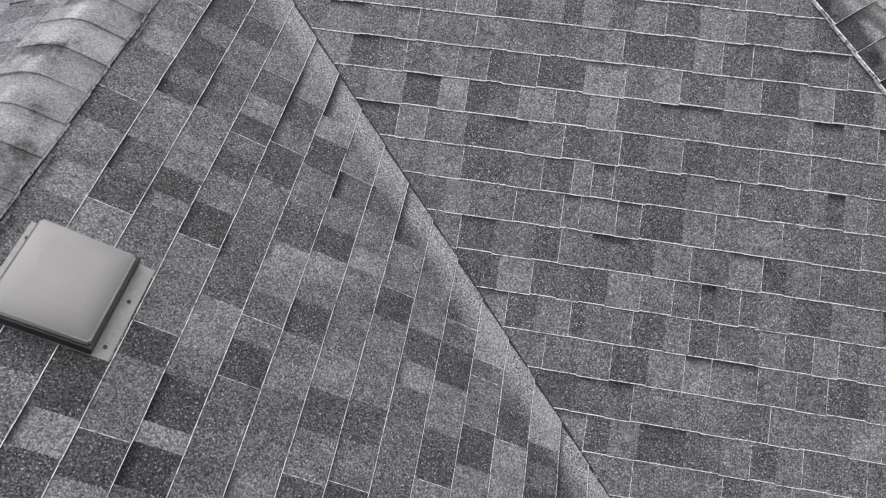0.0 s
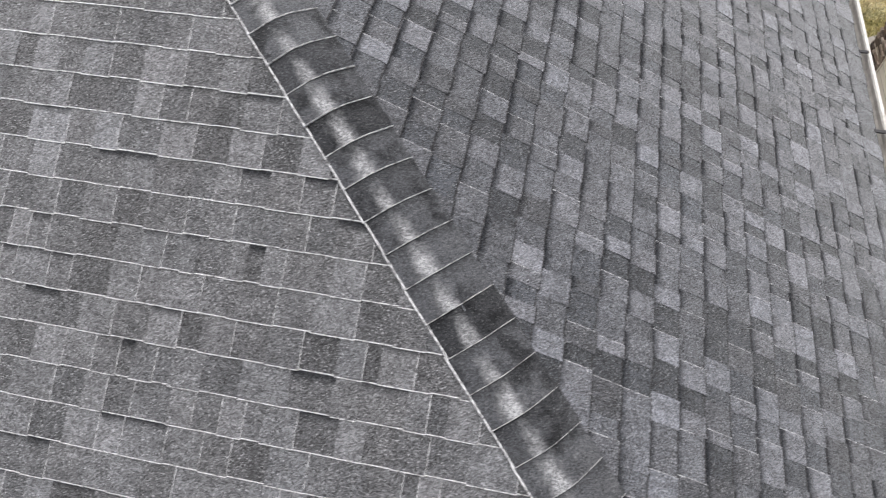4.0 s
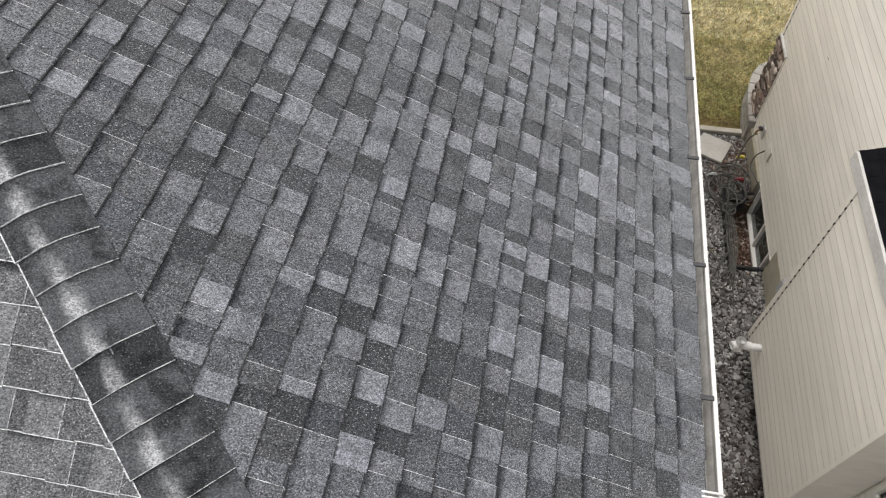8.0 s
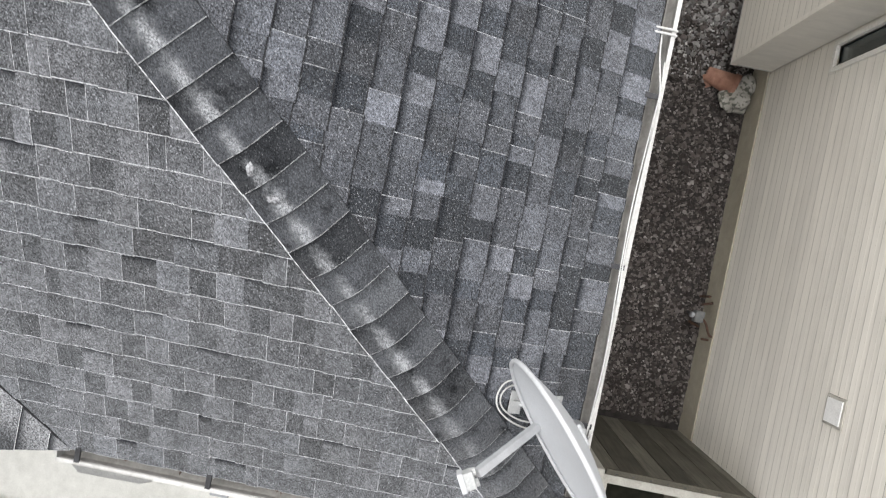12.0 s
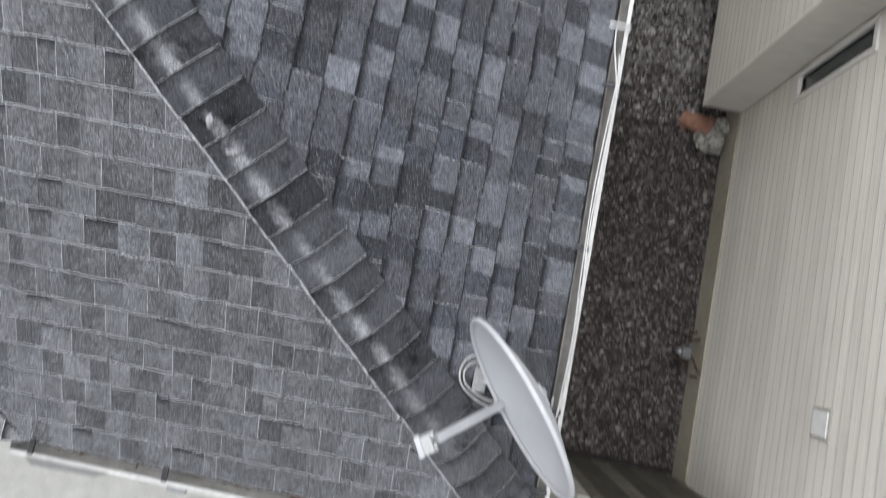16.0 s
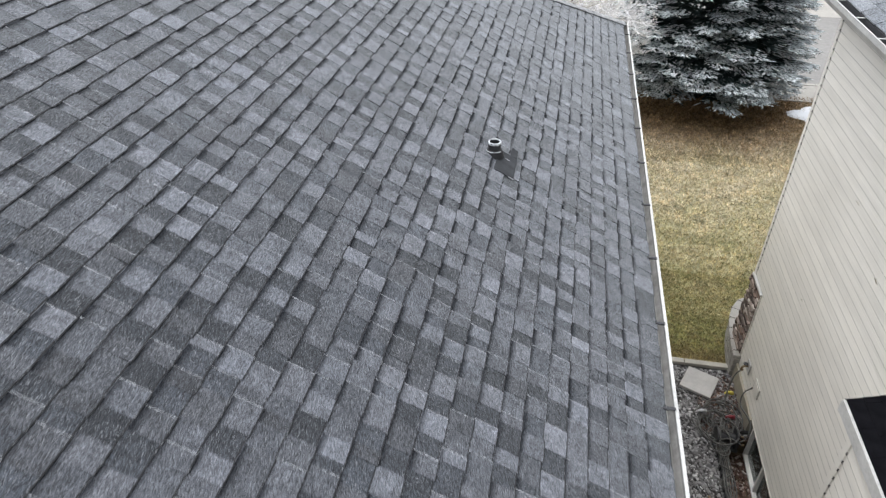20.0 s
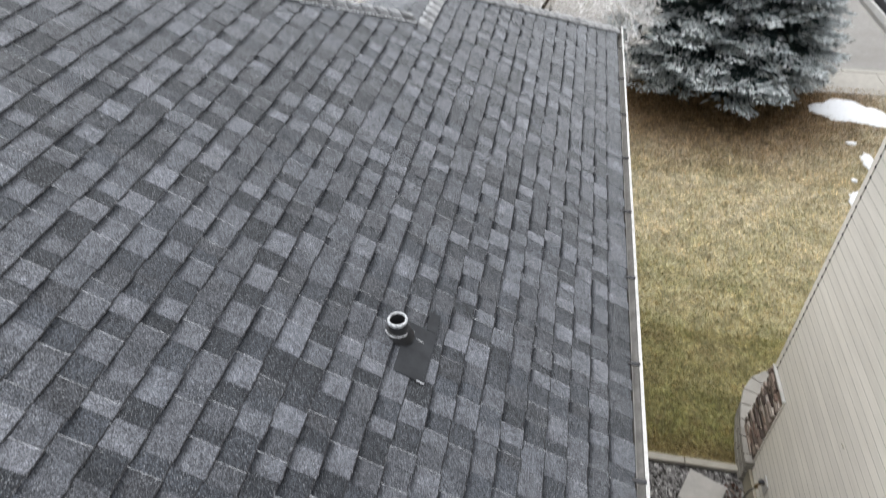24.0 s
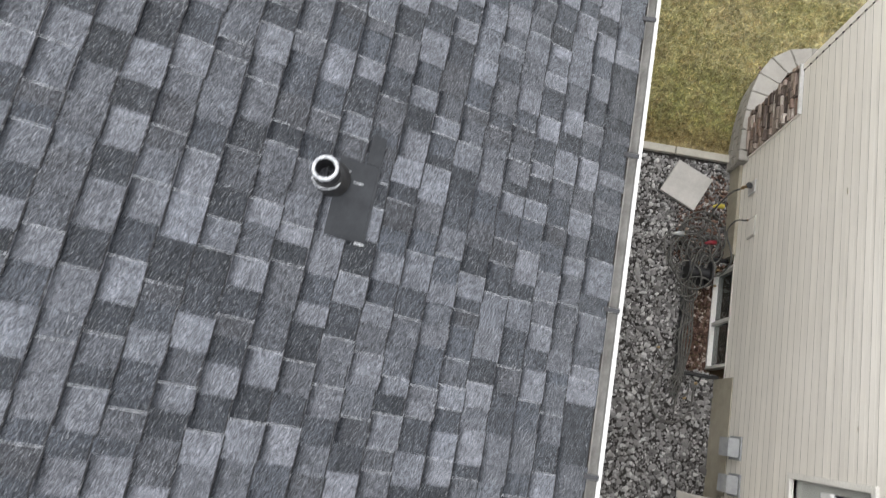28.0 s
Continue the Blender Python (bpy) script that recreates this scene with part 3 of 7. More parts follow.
def ground_sheet():
    """One sheet to the horizon, with the window well sunk into it."""
    xs = [-900, -60, -8, 0.3, WELL[0] - 0.02, WELL[0], WELL[2], WELL[2] + 0.02, 8, 60, 900]
    ys = [-900, -60, -6, 4, WELL[1] - 0.02, WELL[1], WELL[3], WELL[3] + 0.02, 12, 60, 900]
    v = [(x, y, -0.33 if 5 <= i <= 6 and 5 <= j <= 6 else 0.0) for j, y in enumerate(ys) for i, x in enumerate(xs)]
    n = len(xs)
    f = [(j * n + i, j * n + i + 1, (j + 1) * n + i + 1, (j + 1) * n + i) for j in range(len(ys) - 1) for i in range(n - 1)]
    ob = new("ground", mesh_np("ground", v, f, [m_earth]))
    tagged(ob, "bare brown winter earth under lawn and gravel", "ground", kind="structure")


ground_sheet()


def sheet(name, rects, z, mat, label, category="ground"):
    v, f = [], []
    for x0, y0, x1, y1 in rects:
        b = len(v)
        v += [(x0, y0, z), (x1, y0, z), (x1, y1, z), (x0, y1, z)]
        f.append((b, b + 1, b + 2, b + 3))
    return tagged(new(name, mesh_np(name, v, f, [mat])), label, category, kind="structure")


sheet("gravel_bed", [(-0.30, -0.2, WELL[0], 9.14), (WELL[0], -0.2, 2.06, WELL[1]), (WELL[0], WELL[3], 2.06, 9.14), (-0.33, -2.6, 0.66, -0.2)], 0.006, m_gravel_bed, "near-black sheet under the gravel, for the dark gaps")
sheet("lawn", [(-30, 9.22, 30, 20.0)], 0.008, m_turf, "dormant yellow-green lawn between the houses", "lawn")
sheet("soil", [(0.78, -6.0, 2.06, -0.25)], 0.008, m_black_soil, "black soil behind the fence", "soil")
sheet("road", [(-200, 20.75, 200, 27.4), (-200, 27.4, 5.0, 34.0)], 0.012, m_road, "grey-brown residential street", "road")


def pavement_strip():
    x = -24.0
    ob = tagged(new("pavement", mesh_np("pavement", [(-60, 19.42, 0.004), (60, 19.42, 0.004), (60, 20.6, 0.004), (-60, 20.6, 0.004)], [(0, 1, 2, 3)], [m_walk])),
                "pale concrete sidewalk along the street", "sidewalk", kind="structure")
    me = to_mesh("slab", a_box(-0.745, 0, 0, 0.745, 1.16, 0.03, 0.008), m_walk)
    while x < 24:
        s = new("slab", me)
        s.location = (x, 19.43, 0.006)
        under(s, ob)
        x += 1.5
    for i in range(16):
        part("kerb_stone", a_box(-24 + i * 3.0, 20.6, 0.0, -21.01 + i * 3.0, 20.76, 0.045, 0.015), m_walk, ob)
    return ob


pavement_strip()


def stones(name, n, rect, size, mat, label, z=0.0, skip=(), seed=1):
    """Many small angular stones, strewn over a rectangle."""
    rng = np.random.default_rng(seed)
    t = (1 + 5 ** 0.5) / 2
    ico = np.array([(-1, t, 0), (1, t, 0), (-1, -t, 0), (1, -t, 0), (0, -1, t), (0, 1, t), (0, -1, -t), (0, 1, -t), (t, 0, -1), (t, 0, 1), (-t, 0, -1), (-t, 0, 1)], float)
    ico /= np.linalg.norm(ico[0])
    tri = np.array([(0, 11, 5), (0, 5, 1), (0, 1, 7), (0, 7, 10), (0, 10, 11), (1, 5, 9), (5, 11, 4), (11, 10, 2), (10, 7, 6), (7, 1, 8),
                    (3, 9, 4), (3, 4, 2), (3, 2, 6), (3, 6, 8), (3, 8, 9), (4, 9, 5), (2, 4, 11), (6, 2, 10), (8, 6, 7), (9, 8, 1)])
    tri = tri[ico[tri][..., 2].mean(1) > -0.5]          # the undersides are buried
    at = rng.uniform((rect[0], rect[1]), (rect[2], rect[3]), (n, 2))
    for x0, y0, x1, y1 in skip:
        at = at[~((at[:, 0] > x0) & (at[:, 0] < x1) & (at[:, 1] > y0) & (at[:, 1] < y1))]
    n = len(at)
    s = size * rng.lognormal(0, 0.35, n)
    axes = np.stack([rng.uniform(0.8, 1.35, n), rng.uniform(0.65, 1.05, n), rng.uniform(0.32, 0.62, n)], 1) * s[:, None]
    v = ico[None] * axes[:, None] * rng.uniform(0.58, 1.26, (n, 12, 1))
    a, b = rng.uniform(0, 2 * np.pi, n), rng.normal(0, 0.38, n)
    y = v[..., 1] * np.cos(b)[:, None] - v[..., 2] * np.sin(b)[:, None]
    zz = v[..., 1] * np.sin(b)[:, None] + v[..., 2] * np.cos(b)[:, None]
    x = v[..., 0] * np.cos(a)[:, None] - y * np.sin(a)[:, None]
    y = v[..., 0] * np.sin(a)[:, None] + y * np.cos(a)[:, None]
    lift = s * rng.uniform(0.2, 0.75, n)
    w = np.stack([x + at[:, :1], y + at[:, 1:], zz + z + lift[:, None]], 2).reshape(-1, 3)
    f = (tri[None] + (np.arange(n) * 12)[:, None, None]).reshape(-1, 3)
    ob = new(name, mesh_np(name, w, f, [mat]))
    return tagged(ob, label, "gravel", kind="stuff")


stones("gravel", 27000, (0.0, 4.1, 2.02, 9.1), 0.0152, m_gravel, "grey crushed-stone gravel strip between the houses", 0.0, [WELL], 3)
stones("gravel", 30000, (0.0, -0.1, 2.02, 4.5), 0.0138, m_gravel_shaded, "rust-brown gravel near the fence, darkened for shade", 0.0, (), 6)
stones("gravel", 1700, (0.0, 4.4, 2.02, 5.3), 0.0138, m_gravel_shaded, "dark stones strewn into the grey gravel", 0.006, (), 21)
stones("gravel", 1500, (0.0, 3.5, 2.02, 4.3), 0.0152, m_gravel, "grey stones strewn into the dark gravel", 0.006, (), 22)
stones("gravel", 900, (1.45, 7.85, 2.0, 8.95), 0.0125, m_well_stone, "rusty stones round the hose pile", 0.018, (), 7)
stones("gravel", 8000, (-0.32, -2.6, 0.6, -0.12), 0.0138, m_gravel_shaded, "dark rust-brown gravel beside the patio", 0.0, (), 4)
stones("well_stones", 1500, (1.64, 6.78, 2.04, 7.9), 0.015, m_well_stone, "pale and rusty stones in the window well", -0.33, (), 5)


def grass():
    rng = np.random.default_rng(8)
    parts = []
    for n, x0, x1, y0, y1, h in ((52000, 0.3, 4.6, 9.28, 11.4, 0.033), (52000, 0.2, 6.6, 11.2, 16.0, 0.05), (46000, 0.0, 8.5, 15.5, 19.7, 0.06)):
        at = rng.uniform((x0, y0), (x1, y1), (n, 2))
        a = rng.uniform(0, 2 * np.pi, n)
        hh = h * rng.uniform(0.5, 1.3, n)
        w = 0.10 * hh + 0.004
        lean = rng.normal(0, 0.75, (n, 2)) * hh[:, None]
        root = np.stack([at[:, 0], at[:, 1], np.full(n, 0.006)], 1)
        d = np.stack([np.cos(a) * w, np.sin(a) * w, np.zeros(n)], 1)
        tip = root + np.stack([lean[:, 0], lean[:, 1], hh], 1)
        parts.append(np.stack([root - d, root + d, tip], 1))
    v = np.concatenate(parts).reshape(-1, 3)
    f = np.arange(len(v)).reshape(-1, 3)
    tagged(new("grass", mesh_np("grass", v, f, [m_grass])), "short dormant grass, straw-coloured with green patches", "grass", kind="stuff")


grass()

# ---- the roof under the camera ----
def wedge_pieces(o, u, v, n, courses, lo, hi, seed, first=0, wide=(0.055, 0.19), high=0.0095, low=0.0055, butt=0.006, gap=0.0004, start=0.0, ex=EX, ragged=1.0, headed=0.7, sided=0.65):
    """Shingle tabs, course by course: (16 corners, is it a raised tab, middle u, s, has it a rimed side, has it a dark head).
    Across: two edges and a thin side strip; along: a butt strip, the face, and the head under the next course."""
    rng = random.Random(seed)
    out = []
    for i in range(first, courses):
        s0, s1 = i * ex + start if i else 0.0, (i + 1) * ex + start + 0.014
        l0, l1, h0, h1 = lo(s0), lo(s1), hi(s0), hi(s1)
        a, end = min(l0, l1), max(h0, h1)
        up = rng.random() < 0.5
        while a < end:
            b = a + rng.choice((rng.uniform(*wide), rng.uniform(0.09, 0.15)))
            if a < max(l0, l1) + 0.001:
                b = max(b, max(l0, l1) + rng.uniform(0.03, 0.12))
            if b > min(h0, h1) - 0.07:
                b = end + 0.01
            a0, a1, b0, b1 = max(a, l0), max(a, l1), min(b - gap, h0), min(b - gap, h1)
            if b0 > a0 + 0.004 or b1 > a1 + 0.004:
                b0, b1 = max(b0, a0), max(b1, a1)
                t = (high if up else low) * rng.uniform(0.85, 1.2)
                sag = (rng.uniform(-0.003, 0.0) if up else rng.uniform(0.001, 0.006)) * ragged
                sb = s0 + sag
                dark = 0.062
                side = 0.0024 if b0 - a0 > 0.02 else 0.0

                def at(f, s, h, w=0.0):
                    k = (s - sb) / (s1 - sb)
                    ua, ub = a0 + (a1 - a0) * k, b0 + (b1 - b0) * k
                    return o + u * (ua + max(0.0, ub - ua - w) * f) + v * s + n * h
                q = []
                for s, h in ((sb, t * 0.86), (sb + butt, t), (s1 - 0.014 - dark, 0.0012 + t * (dark + 0.014) / EX), (s1, 0.0012)):
                    q += [at(0, s, h), at(1, s, h, side), at(1, s, h)]
                q += [at(0, sb, -0.002), at(1, sb, -0.002), at(1, s1, -0.002), at(0, s1, -0.002)]
                out.append((q, up, (a0 + b0) / 2, s0, rng.random() < (sided if up else 0.12), rng.random() < (headed if up else headed * 0.8)))
            a = b
            up = (not up) if rng.random() < 0.92 else up
    return out


# butt strip (2), face, side strip, head (2), butt, two sides
WEDGE = [(0, 1, 4, 3), (1, 2, 5, 4), (3, 4, 7, 6), (4, 5, 8, 7), (6, 7, 10, 9), (7, 8, 11, 10), (12, 13, 2, 0), (12, 0, 9, 15), (2, 13, 14, 11)]


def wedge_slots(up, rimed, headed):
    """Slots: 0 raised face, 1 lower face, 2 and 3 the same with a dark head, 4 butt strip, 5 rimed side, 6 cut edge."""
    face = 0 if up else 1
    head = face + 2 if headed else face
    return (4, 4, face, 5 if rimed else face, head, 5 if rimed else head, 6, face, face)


def slope(name, label, o, u, v, n, courses, lo, hi, seed, centre, mats, butt_mat, loose=300, first=0, **form):
    """A shingled roof slope: its deck, the tabs about a middle as parts, and the rest joined."""
    o, u, v, n = Vector(o), Vector(u).normalized(), Vector(v).normalized(), Vector(n).normalized()
    deck, f = [], []
    for i in range(courses + 1):
        ss = i * EX
        k = 4 * i
        deck += [o + u * uu + v * ss - n * h for uu, h in ((lo(ss), 0.004), (hi(ss), 0.004), (hi(ss), 0.03), (lo(ss), 0.03))]
        if i:
            f += [(k - 4 + e, k - 4 + (e + 1) % 4, k + (e + 1) % 4, k + e) for e in range(4)]
    f += [(0, 1, 2, 3), (k, k + 3, k + 2, k + 1)]
    ob = tagged(new(name, mesh_np(name, [tuple(q) for q in deck], f, [m_deck])), label, "roof", kind="structure")
    pieces = wedge_pieces(o, u, v, n, courses, lo, hi, seed, first, **form)
    pieces.sort(key=lambda q: (q[2] - centre[0]) ** 2 + (q[3] - centre[1]) ** 2)
    rest_of = [butt_mat, m_side_white, butt_mat if butt_mat is m_butt_dark else m_edge]
    for q, up, _, _, rimed, headed in pieces[:loose]:
        mid = (q[0] + q[2] + q[9] + q[11]) / 4
        s = new("shingle", mesh_np("shingle", [tuple(p - mid) for p in q], WEDGE, mats[0] + rest_of, wedge_slots(up, rimed, headed)))
        s.location = mid
        under(s, ob)
    rest = pieces[loose:]
    if rest:
        vs = np.array([[tuple(p) for p in q[0]] for q in rest]).reshape(-1, 3)
        fs = (np.array(WEDGE)[None] + (np.arange(len(rest)) * 16)[:, None, None]).reshape(-1, 4)
        ix = np.array([wedge_slots(q[1], q[4], q[5]) for q in rest]).ravel()
        j = new("shingles", mesh_np("shingles", vs, fs, mats[1] + rest_of, ix))
        under(j, ob)
        tagged(j, "weathered grey laminated shingles", kind="stuff")
    return ob


TOPX = -6.1
n_main = int((-TOPX + EDGE) * SL / EX)


def east_x(s):
    return EDGE - s * c_


# east slope: u runs along +y
def east_hi(s):
    x = east_x(s)
    return x + FRONT2 if x > PORCH else x + FRONT


slope("roof_east", "grey laminated asphalt shingle slope with rime in the joints", (EDGE, 0, EAVE - P * EDGE), (0, 1, 0), (-c_, 0, s_), (s_, 0, c_), n_main,
      lambda s: -east_x(s), east_hi, 11, (5.6, 1.5), MATS, m_butt_dark, butt=0.006, start=FIRST["east"], ex=EAST_EX)
# south slope, above the patio: u runs along +x
slope("roof_south", "grey shingle slope between the hip and the valley", (0, -EDGE, EAVE - P * EDGE), (1, 0, 0), (0, c_, s_), (0, -s_, c_), n_main,
      lambda s: max(KV - (s * c_ - EDGE) - 0.02, -12.0) if KV - (s * c_ - EDGE) > RIDGE else -12.0, lambda s: -(s * c_ - EDGE), 12, (-2.9, 2.1), MATSS, m_butt_white, start=FIRST["south"], high=0.0082, low=0.0062, butt=0.0033, ragged=0.7, headed=0.2, sided=0.75)
# back wing, east face: u runs along +y, from the gable's rake to the valley
n_wing = int((KV - RIDGE + EDGE) * SL / EX)
slope("roof_wing_east", "grey shingle slope of the back wing, pale along the valley", (KV + EDGE, 0, EAVE - P * EDGE + 0.006), (0, 1, 0), (-c_, 0, s_), (s_, 0, c_), n_wing,
      lambda s: -0.06, lambda s: KV - (KV + EDGE - s * c_) - 0.0, 13, (1.6, 2.9), MATSV, m_butt_white, start=FIRST["wing"], high=0.0074, low=0.0068, butt=0.0024, ragged=0.15, headed=0.2, sided=0.1)
WP = 0.30            # the back wing's west slope is shallower
WSL = math.sqrt(1 + WP * WP)
slope("roof_wing_west", "far grey shingle slope of the back wing", (2 * RIDGE - KV - EDGE, 0, EAVE + (KV - RIDGE) * P - WP * (KV - RIDGE + EDGE)), (0, 1, 0), (1 / WSL, 0, WP / WSL), (-WP / WSL, 0, 1 / WSL),
      int((KV - RIDGE + EDGE) * WSL / EX), lambda s: -0.06, lambda s: s / WSL - EDGE + 0.6, 14, (1.9, 3.2), MATSF, m_butt_dark, 120)
slope("roof_south_west", "grey shingle slope west of the back wing", (0, -EDGE, EAVE - P * EDGE), (1, 0, 0), (0, c_, s_), (0, -s_, c_), n_wing + 1,
      lambda s: -12.0, lambda s: 2 * RIDGE - KV + (s * c_ - EDGE) + 0.05, 18, (-11.0, 1.5), MATSS, m_butt_white, 0, butt=0.0034, ragged=0.35, headed=0.3)
# front slopes
slope("roof_north", "front shingle slope towards the street", (0, FRONT + EDGE, EAVE - P * EDGE), (1, 0, 0), (0, -c_, s_), (0, s_, c_), n_main,
      lambda s: -12.0, lambda s: -(s * c_ - EDGE) if s * c_ - EDGE > -PORCH else 2 * PORCH + 0.02 + (s * c_ - EDGE) * 1.0, 15, (-3.2, 3.0), MATSF, m_butt_dark, 60)
n_porch = int((-PORCH + EDGE) * SL / EX)
slope("roof_porch_north", "small front hip of the porch roof", (0, FRONT2 + EDGE, EAVE - P * EDGE), (1, 0, 0), (0, -c_, s_), (0, s_, c_), n_porch,
      lambda s: 2 * PORCH + (s * c_ - EDGE), lambda s: -(s * c_ - EDGE), 16, (-1.9, 1.5), MATSF, m_butt_dark, 60)
slope("roof_porch_west", "west slope of the porch roof", (2 * PORCH - EDGE, 0, EAVE - P * EDGE), (0, 1, 0), (c_, 0, s_), (-s_, 0, c_), n_porch,
      lambda s: FRONT - (s * c_ - EDGE), lambda s: FRONT2 - (s * c_ - EDGE), 17, (11.0, 1.5), MATSF, m_butt_dark, 60)


def cap_mesh(d, na, nb, wa, wb, mat):
    """A cap shingle bent over a hip: x along the hip (uphill), y across, z up, in the hip's own frame."""
    d = d.normalized()
    up = (na + nb).normalized()
    side = up.cross(d).normalized()
    if side.dot(na) < 0:
        na, nb, wa, wb = nb, na, wb, wa
    ta, tb = na.cross(d), nb.cross(d)
    ta = (ta if ta.dot(side) > 0 else -ta).normalized()
    tb = (tb if tb.dot(side) < 0 else -tb).normalized()
    row = []
    for q in (-1.0, -0.965, -0.75, -0.5, -0.3, -0.16, 0.0, 0.16, 0.3, 0.5, 0.75, 0.968, 1.0):
        p = ta * wa * q if q > 0 else tb * wb * -q
        drop = 0.012 * max(0.0, 1 - abs(q) / 0.35) ** 2
        row.append((p.dot(side), p.dot(up) - drop, abs(q)))
    v, f, ix = [], [], []
    for x, lift in ((0.0, 0.0095), (0.0024, 0.011), (CAP_EX * 1.12, 0.003)):
        v += [(x - 0.004 * (1 - q) * (x < 0.01), y, z + lift + 0.002) for y, z, q in row]
    v += [(0.0 - 0.004 * (1 - q), y, z - 0.001) for y, z, q in row]
    v += [(CAP_EX * 1.12, y, z - 0.006) for y, z, q in row]
    k = len(row)
    for i in range(k - 1):
        f.append((i, i + 1, k + i + 1, k + i)), ix.append(1)
        f.append((k + i, k + i + 1, 2 * k + i + 1, 2 * k + i)), ix.append(1 if i == k - 2 else 0)
        f.append((3 * k + i, 3 * k + i + 1, i + 1, i)), ix.append(1)
    f += [(0, 2 * k, 4 * k, 3 * k), (k - 1, 3 * k - 1, 5 * k - 1, 4 * k - 1)]
    ix += [2, 1]
    # One side edge takes the dark tone, for the shadow beside the caps.
    me = mesh_np("cap", v, f, [mat, mat, m_edge] if mat is m_cap_pale else [mat, m_edge, m_butt_dark], ix)
    me.polygons.foreach_set("use_smooth", [i < 1 for i in ix])
    m = Matrix((d, side, up)).transposed().to_4x4()
    return me, m


def cap_line(name, label, a, d, na, nb, length, wa, wb, lift=0.014, mat=m_cap, start=0.0):
    """Caps laid one over the next up a hip or along a ridge."""
    a, d, na, nb = Vector(a), Vector(d).normalized(), Vector(na).normalized(), Vector(nb).normalized()
    me, m = cap_mesh(d, na, nb, wa, wb, mat)
    up = (na + nb).normalized()
    ob = thing(name, label, "hip cap", a, kind="structure")
    rng = random.Random(name)
    for i in range(int(length / CAP_EX)):
        s = new("cap_shingle", me)
        s.matrix_basis = Matrix.Translation(a + d * (i * CAP_EX + (start if i else 0.0)) + up * lift) @ m @ pose(0, rng.uniform(-0.003, 0.003), 0, rng.uniform(-1, 1), 0, rng.uniform(-0.8, 0.8))
        under(s, ob)
    return ob


NA, NB, NN, NW = (s_, 0, c_), (0, -s_, c_), (0, s_, c_), (-s_, 0, c_)
hip_d = Vector((-1, 1, P))
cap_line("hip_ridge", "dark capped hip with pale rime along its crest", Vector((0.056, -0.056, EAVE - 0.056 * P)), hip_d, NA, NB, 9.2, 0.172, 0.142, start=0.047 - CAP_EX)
cap_line("hip_ridge", "capped front hip of the main roof", Vector((-2.02, FRONT - 2.02, EAVE + 2.02 * P)), (-1, -1, P), NA, NN, 6.2, 0.15, 0.15)
cap_line("hip_ridge", "capped front hip of the porch roof", Vector((0.03, FRONT2 + 0.03, EAVE - 0.03 * P)), (-1, -1, P), NA, NN, 2.95, 0.15, 0.15, mat=m_cap_pale)
cap_line("porch_ridge", "short capped porch ridge", Vector((PORCH, FRONT2 + PORCH + 0.12, EAVE - PORCH * P - 0.01)), (0, -1, 0), NA, NW, 1.15, 0.15, 0.15, mat=m_cap_pale)
cap_line("wing_ridge", "pale rimed ridge of the back wing", Vector((RIDGE, -0.05, EAVE + (KV - RIDGE) * P)), (0, 1, 0), NA, (-WP, 0, 1), 3.6, 0.165, 0.185, 0.017, m_cap_pale)

cap_line("main_ridge", "capped main ridge of the roof", Vector((-12.0, 6.1, EAVE + 6.1 * P)), (1, 0, 0), NB, NN, 5.9, 0.15, 0.15)


def rime_lump(run, seed):
    """A crusted lump of old rime on the crest of the hip."""
    rng = random.Random(seed)
    ob = bmesh.new()
    bmesh.ops.create_icosphere(ob, subdivisions=3, radius=1.0)
    for v in ob.verts:
        k = 1 + 0.45 * noise.noise(v.co * 2.2 + Vector((seed, 0, 0)))
        v.co = Vector((v.co.x * 0.026, v.co.y * 0.014, v.co.z * 0.006)) * k
    d = hip_d.normalized()
    up = (Vector(NA) + Vector(NB)).normalized()
    side = up.cross(d).normalized()
    m = Matrix((d, side, up)).transposed().to_4x4() @ Matrix.Rotation(rng.uniform(-0.8, 0.8), 4, "Z")
    m.translation = Vector((-run, run, EAVE + run * P)) + up * 0.012 + side * 0.040
    bmesh.ops.transform(ob, matrix=m, verts=ob.verts)
    p = part("rime_lump", ob, m_crust, None, "", True)
    tagged(p, "small crusted lump of white rime on the hip crest", "rime", "rime lumps")


rime_lump(1.525, 1)
rime_lump(1.43, 2)

# dark strip standing in for the shadow gap along the valley
def valley_cut():
    a = Vector((KV, 0.0, EAVE)) + Vector((0.03, -0.03, -0.03 * P))
    b = Vector((RIDGE, KV - RIDGE, EAVE + (KV - RIDGE) * P))
    n = Vector(NB).normalized()
    d = (b - a).normalized()
    side = d.cross(n).normalized()
    side = side if side.x > 0 else -side
    bm = bmesh.new()
    ring = []
    for p in (a, b):
        ring.append([bm.verts.new(p + side * s + n * h) for s, h in ((-0.012, 0.0), (0.011, 0.0), (0.009, 0.0115), (-0.012, 0.0115))])
    for i in range(4):
        bm.faces.new((ring[0][i], ring[0][(i + 1) % 4], ring[1][(i + 1) % 4], ring[1][i]))
    bm.faces.new(ring[0]), bm.faces.new(ring[1])
    bmesh.ops.recalc_face_normals(bm, faces=bm.faces)
    ob = new("valley_trim", to_mesh("valley_trim", bm, m_butt_dark))
    tagged(ob, "dark strip along the shingled valley, for its shadow gap", "valley", kind="structure")


valley_cut()

